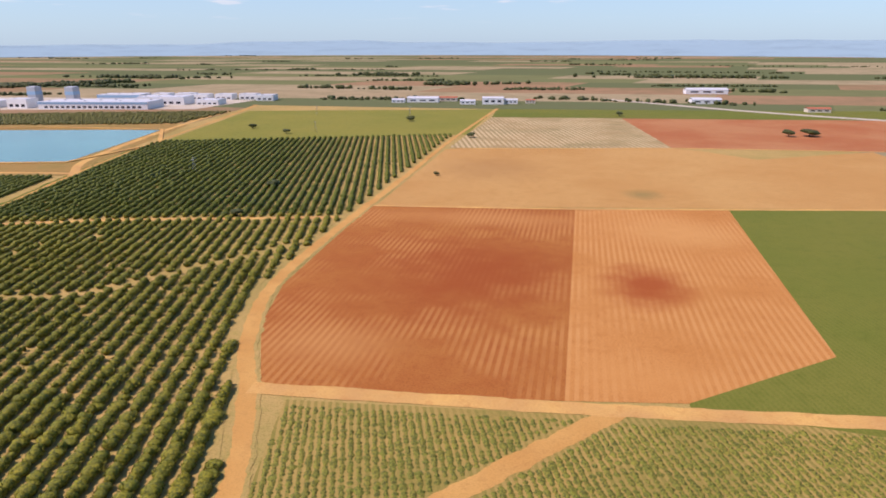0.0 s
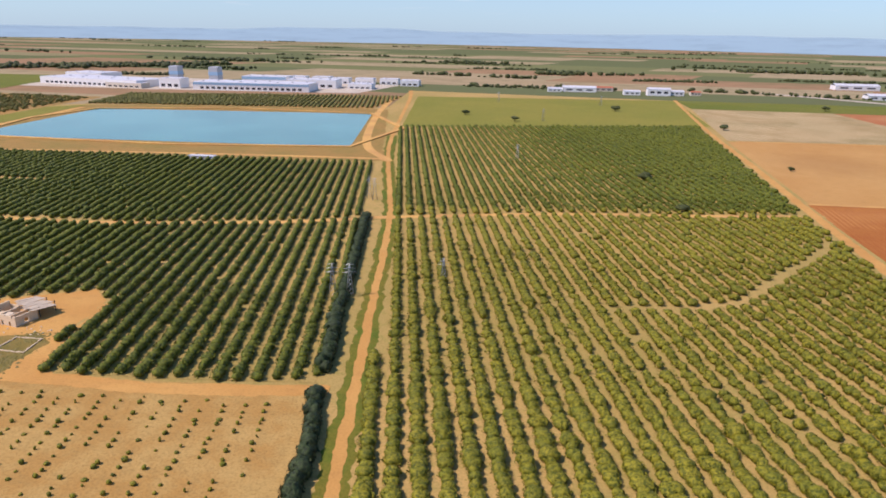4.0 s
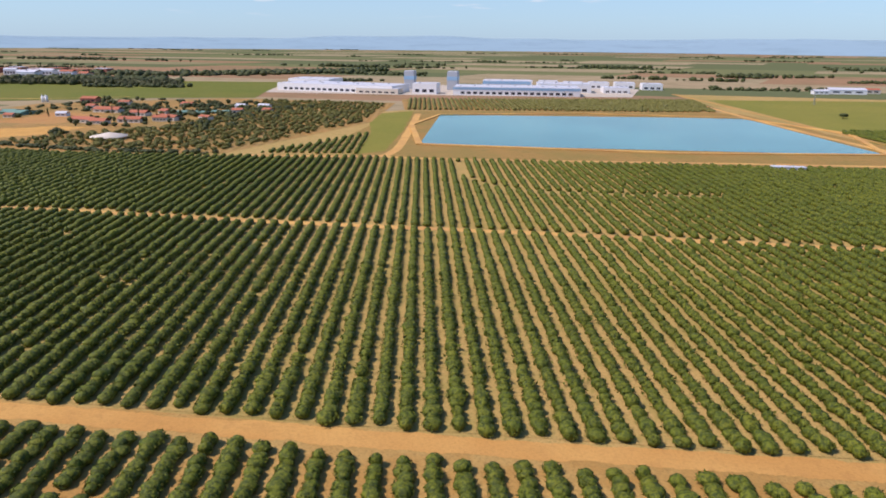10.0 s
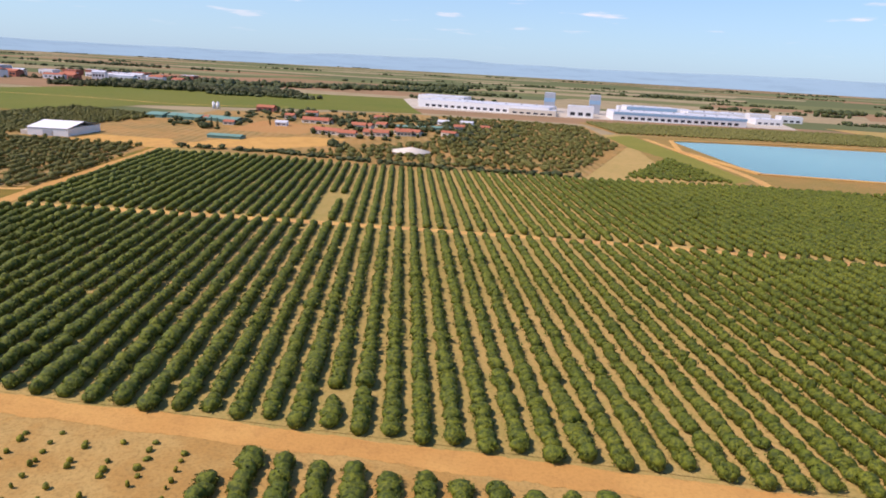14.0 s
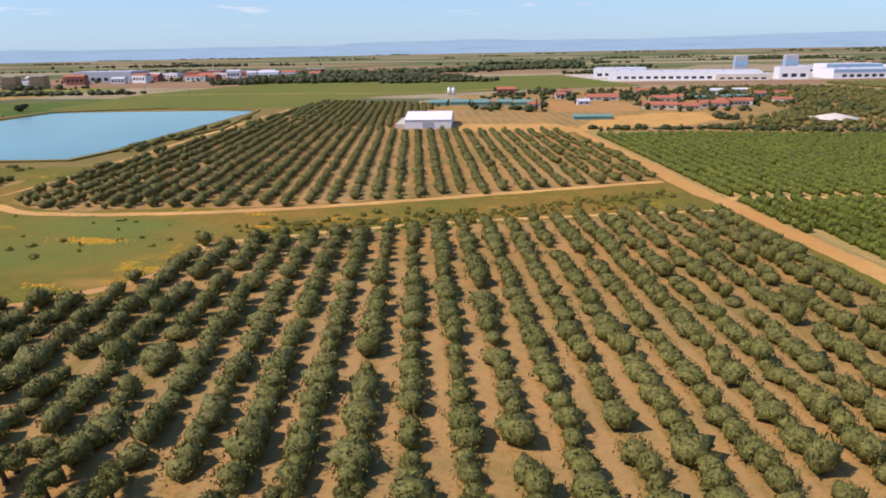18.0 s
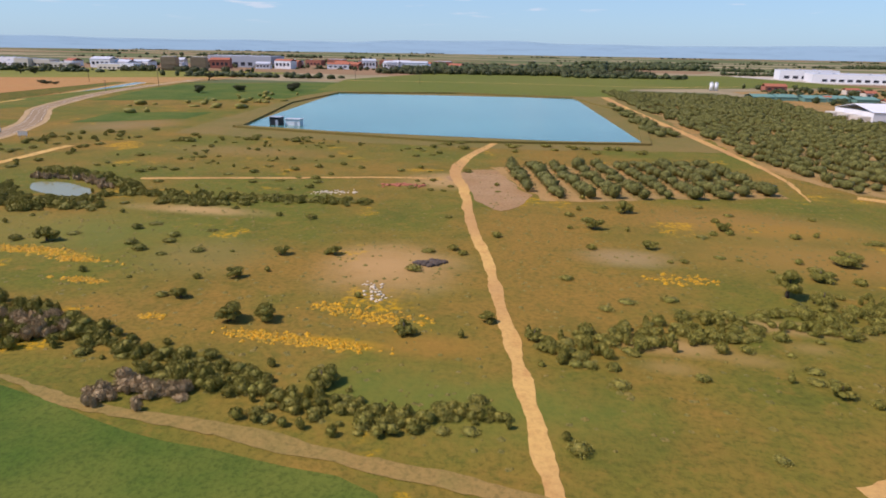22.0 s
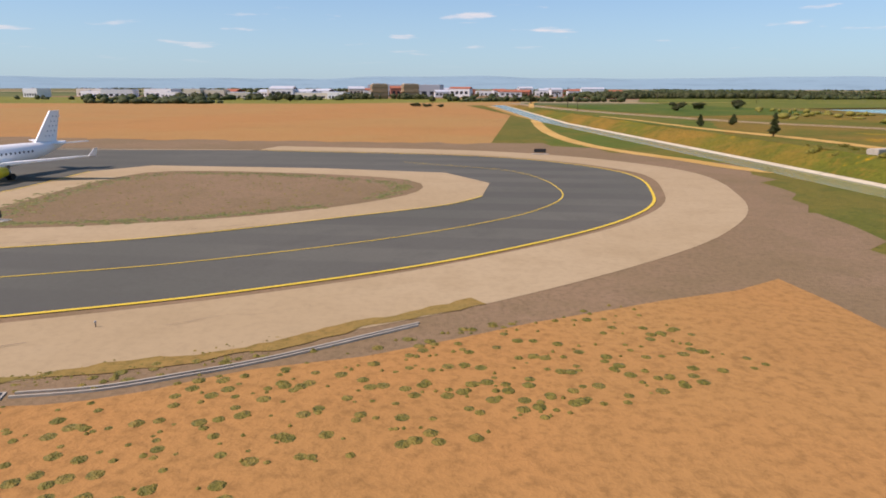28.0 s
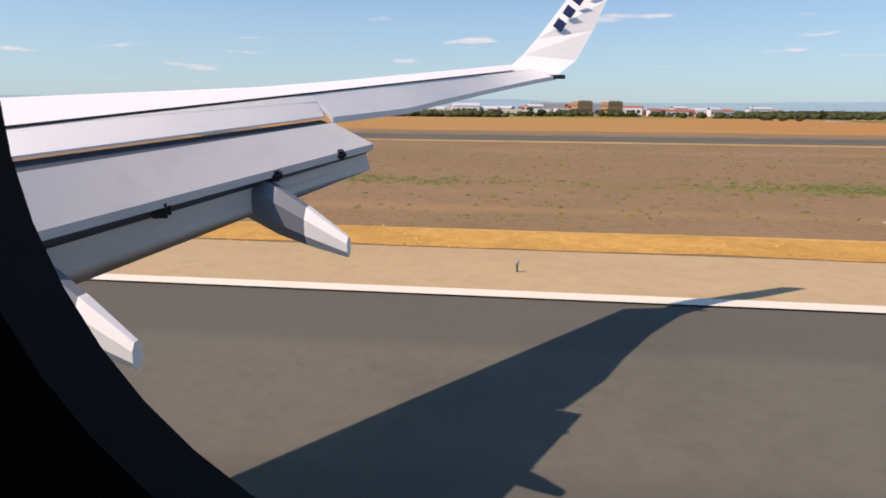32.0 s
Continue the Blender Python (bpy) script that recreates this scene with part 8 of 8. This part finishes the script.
def slab(name, fore, aft, thick, mat, label="", crown_up=0.0):
    """A solid strip between two lines across the span, with a slightly domed top."""
    n = len(fore)
    top = []
    for k in range(n):
        a, b = Vector(fore[k]), Vector(aft[k])
        for s in (0, 0.33, 0.67, 1):
            top.append(a.lerp(b, s) + Vector((0, 0, crown_up * 4 * s * (1 - s))))
    m = len(top)
    v = top + top + [p - Vector((0, 0, thick)) for p in top]
    f, lit = [], []
    for k in range(n - 1):
        for s in range(3):
            i = 4 * k + s
            f += [(i, i + 1, i + 5, i + 4), (2 * m + i, 2 * m + i + 4, 2 * m + i + 5, 2 * m + i + 1)]
            lit += [True, True]
        i, j = m + 4 * k, m + 4 * k + 3
        f += [(i, i + 4, m + i + 4, m + i), (j, m + j, m + j + 4, j + 4)]
        lit += [False, False]
    for s in range(3):
        i, j = m + s, m + 4 * (n - 1) + s
        f += [(i, m + i, m + i + 1, i + 1), (j, j + 1, m + j + 1, m + j)]
        lit += [False, False]
    me = mesh_of(name, v, f, mat)
    me.polygons.foreach_set("use_smooth", lit)
    return part(name, me, jet, label)


def at_span(line, y):
    """The place on a line at a distance along the span."""
    for a, b in zip(line, line[1:]):
        if a[1] <= y <= b[1] or b is line[-1]:
            return tuple(Vector(a).lerp(Vector(b), (y - a[1]) / (b[1] - a[1])))


FORE = reach([(-3.03, 3.57, 0.05), (-2.01, 5.41, 0.19), (-0.15, 8.8, 0.60)])
SPAR = reach([(-2.68, 3.17, -0.112), (-0.366, 7.9, 0.433)])
GAP_U = reach([(-2.48, 2.95, -0.24), (-1.59, 5.2, -0.055)])
GAP_L = reach([(-2.40, 2.9, -0.31), (-1.52, 5.2, -0.105)])
FLAP_TE = reach([(-2.22, 2.75, -0.57), (-1.19, 5.2, -0.27)])
AFT_F = reach([(-2.3, 2.84, -0.63), (-1.27, 5.2, -0.30)])
AFT_TE = reach([(-2.31, 2.94, -0.89), (-1.22, 5.2, -0.45)])
TRAIL = [(-1.52, 5.2, -0.06), (-1.24, 5.5, -0.05), (-0.60, 7.2, 0.18), (0.04, 8.4, 0.37), (0.44, 8.8, 0.46)]
INNER, OUTER_Y = (0.34, 2.0, 3.5, 5.2), (5.2, 6.0, 6.7, 7.6, 8.5, 8.8)
slab("wing_skin", [at_span(FORE, y) for y in INNER], [at_span(SPAR, y) for y in INNER], 0.10, "aircraft_white", crown_up=0.0)
slab("spoiler_panel", [tuple(Vector(at_span(SPAR, y)) + Vector((0.012, 0, -0.004))) for y in INNER], [at_span(GAP_U, y) for y in INNER], 0.012, "aircraft_white")
slab("wing_skin", [at_span(FORE, y) for y in OUTER_Y], [at_span(SPAR, y) for y in OUTER_Y], 0.07, "aircraft_white")
slab("aileron", [tuple(Vector(at_span(SPAR, y)) + Vector((0.012, 0, -0.004))) for y in OUTER_Y], [at_span(TRAIL, y) for y in OUTER_Y], 0.05, "aircraft_white")
EDGE_Y = (0.34, 2.0, 3.57, 4.5, 5.41, 7.0, 8.8)
slab("leading_edge", [tuple(Vector(at_span(FORE, y)) + Vector((-1.75 + 0.15 * y, -0.05, -0.40 + 0.015 * y))) for y in EDGE_Y], [tuple(Vector(at_span(FORE, y)) + Vector((0, 0, -0.01))) for y in EDGE_Y], 0.10, "wing_grey", "bare metal leading edge")
for line, span, wide in ((SPAR, (0.34, 3.4, 6.0, 8.4), 0.008), (TRAIL, (5.6, 6.3, 7.2), 0.008)):
    shift = 0.0 if line is SPAR else -0.16
    slab("panel_seam", [tuple(Vector(at_span(line, y)) + Vector((shift, 0, 0.014 + (0.02 if shift else 0)))) for y in span], [tuple(Vector(at_span(line, y)) + Vector((shift + wide, 0, 0.012 + (0.02 if shift else 0)))) for y in span], 0.012, "black", "dark seam between wing panels")
# dark strip laid in the gap to stand for its shade
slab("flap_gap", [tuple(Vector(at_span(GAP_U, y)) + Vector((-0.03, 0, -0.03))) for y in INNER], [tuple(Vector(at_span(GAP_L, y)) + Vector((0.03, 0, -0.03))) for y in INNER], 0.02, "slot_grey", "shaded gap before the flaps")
slab("main_flap", [at_span(GAP_L, y) for y in INNER], [at_span(FLAP_TE, y) for y in INNER], 0.05, "wing_grey", "light grey lowered main flap")
# second dark strip, painted shade between main and aft flap
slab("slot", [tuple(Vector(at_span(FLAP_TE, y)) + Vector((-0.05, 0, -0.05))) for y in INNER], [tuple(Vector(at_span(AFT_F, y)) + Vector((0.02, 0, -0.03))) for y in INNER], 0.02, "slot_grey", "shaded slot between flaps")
slab("aft_flap", [at_span(AFT_F, y) for y in INNER], [at_span(AFT_TE, y) for y in INNER], 0.03, "wing_grey", "light grey lowered aft flap")
for x, y, z, s in ((-2.01, 3.39, -0.555, 0.75), (-1.64, 4.19, -0.435, 0.62), (-1.36, 4.82, -0.335, 0.55)):
    part("flap_bracket", box_mesh("flap_bracket", 0.16 * s, 0.16 * s, 0.12 * s, "black", 0.02, -0.06 * s), jet, "small dark flap bracket", pose(x, y, z, 20, 0, 25))


def fairing(tip, root, wide, deep):
    """A canoe-shaped flap track fairing that tapers to a blunt tail."""
    tip, root = Vector(tip), Vector(root)
    v, f, ns = [], [], 8
    stations = ((0, 1.0), (0.45, 1.0), (0.68, 0.8), (0.7, 0.79), (1.0, 0.42))
    for s_, w in stations:
        p = root.lerp(tip, s_)
        for k in range(ns):
            a = 2 * math.pi * (k + 0.5) / ns
            v.append(p + Vector((0, wide * w * math.cos(a), deep * w * math.sin(a))))
    for k in range(len(stations) - 1):
        for q in range(ns):
            f.append((k * ns + q, k * ns + (q + 1) % ns, (k + 1) * ns + (q + 1) % ns, (k + 1) * ns + q))
    f += [tuple(range(ns)), tuple(range(len(v) - ns, len(v)))[::-1]]
    # body takes the painted wing shade, the tail stays in plain white
    body = part("flap_fairing", mesh_of("flap_fairing", v, f[:2 * ns] + [f[-2]], "fairing_shade"), jet, "canoe-shaped flap fairing with the wing's shade in its colour")
    part("fairing_tail", mesh_of("fairing_tail", v, f[2 * ns:4 * ns] + [f[-1]], "aircraft_white"), body, "pale blunt tail of a fairing")


fairing((-1.08, 3.98, -0.87), (-2.0, 4.25, -0.50), 0.12, 0.17)
fairing((-1.71, 2.60, -1.11), (-2.65, 2.85, -0.72), 0.10, 0.17)
FRONT = [(-0.15, 8.8, 0.59), (-0.01, 8.95, 0.73), (0.17, 9.1, 0.95), (0.56, 9.4, 1.49), (0.97, 9.7, 2.34)]
REAR = [(0.44, 8.8, 0.46), (0.70, 9.05, 0.67), (0.92, 9.25, 1.07), (1.10, 9.4, 1.49), (1.35, 9.7, 2.33)]
nw = len(FRONT)
wv = FRONT + REAR + [(x, y + 0.05, z) for x, y, z in FRONT + REAR]
wf = []
for k in range(nw - 1):
    wf += [(k, nw + k, nw + k + 1, k + 1), (2 * nw + k, 2 * nw + k + 1, 3 * nw + k + 1, 3 * nw + k), (k, k + 1, 2 * nw + k + 1, 2 * nw + k), (nw + k, 3 * nw + k, 3 * nw + k + 1, nw + k + 1)]
wf += [(0, 2 * nw, 3 * nw, nw), (nw - 1, 2 * nw - 1, 4 * nw - 1, 3 * nw - 1)]
part("winglet", mesh_of("winglet", wv, wf, "aircraft_white"), jet, "upswept white winglet")
for s_ in (-0.35, 0.35):
    wh = part("main_wheel", tube_mesh("main_wheel", [(s_ - 0.12, 0, 0), (s_ + 0.12, 0, 0)], [0.3, 0.3], "rubber", 18), jet, "black landing gear tyre", pose(0.3, -0.9, -2.66, 0, 0, 90))
part("gear_leg", tube_mesh("gear_leg", [(0.3, -0.9, -2.66), (0.3, -0.9, -0.9)], [0.07, 0.1], "steel", 10), jet, "steel landing gear leg")
part("tail_light", box_mesh("tail_light", 0.22, 0.05, 0.05, "black"), jet, "dark light housing on the wing tip", pose(0.44, 8.78, 0.42))
M["navy"] = plain("navy_paint", (0.02, 0.035, 0.12), 0.4)
for k in range(4):
    u = k / 3
    c = Vector((0.46 + 0.36 * u, 9.16 + 0.17 * u, 1.10 + 0.52 * u))
    part("lettering_bar", mesh_of("lettering_bar", [c + Vector((-0.08, -0.008, 0.02)), c + Vector((0.03, -0.008, -0.06)), c + Vector((0.10, -0.008, 0.05)), c + Vector((-0.01, -0.008, 0.13))], [(0, 1, 2, 3)], "navy"), jet, "dark blue bar of lettering")

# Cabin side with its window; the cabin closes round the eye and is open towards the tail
# the darkness of the unlit cabin is put into the panel colour
M["cabin"] = plain("unlit_cabin_panel", (0.012, 0.012, 0.013), 0.8)
seg = 48
inner_ring = [(0.048 + 0.332 * math.cos(2 * math.pi * k / seg), 0.013 + 0.300 * math.sin(2 * math.pi * k / seg)) for k in range(seg)]


def outward(x, z):
    """The point of the panel's rectangular rim in the direction of a point of the window's rim."""
    dx, dz = x - 0.048, z - 0.013
    k = min(1.25 / abs(dx) if abs(dx) > 1e-6 else 99, 0.85 / abs(dz) if abs(dz) > 1e-6 else 99)
    return 0.048 + dx * k, 0.013 + dz * k


rim, wall_in, edge = [(x, 0.33, z) for x, z in inner_ring], [(0.048 + (x - 0.048) * 1.05, 0.30, 0.013 + (z - 0.013) * 1.05) for x, z in inner_ring], [(outward(x, z)[0], 0.30, outward(x, z)[1]) for x, z in inner_ring]
outer_w = [(outward(x, z)[0], 0.34, outward(x, z)[1]) for x, z in inner_ring]
cv = rim + wall_in + edge + outer_w
cf = []
for k in range(seg):
    j = (k + 1) % seg
    cf += [(k, seg + k, seg + j, j), (seg + k, 2 * seg + k, 2 * seg + j, seg + j), (2 * seg + k, 3 * seg + k, 3 * seg + j, 2 * seg + j), (3 * seg + k, k, j, 3 * seg + j)]
part("cabin_side", mesh_of("cabin_side", cv, cf, "cabin"), jet, "cabin wall coloured near black as unlit, with an oval window")
# unseen walls added to keep the sun off the window panel
for nm, sx, sy, sz, x, y, z in (("unseen_cabin_floor", 2.5, 2.0, 0.05, -0.03, -0.68, -0.93), ("unseen_cabin_ceiling", 2.5, 2.0, 0.05, -0.03, -0.68, 0.80), ("unseen_cabin_far_side", 2.5, 0.05, 1.7, -0.03, -1.70, -0.88), ("unseen_cabin_partition", 0.05, 1.98, 1.66, -1.25, -0.68, -0.86)):
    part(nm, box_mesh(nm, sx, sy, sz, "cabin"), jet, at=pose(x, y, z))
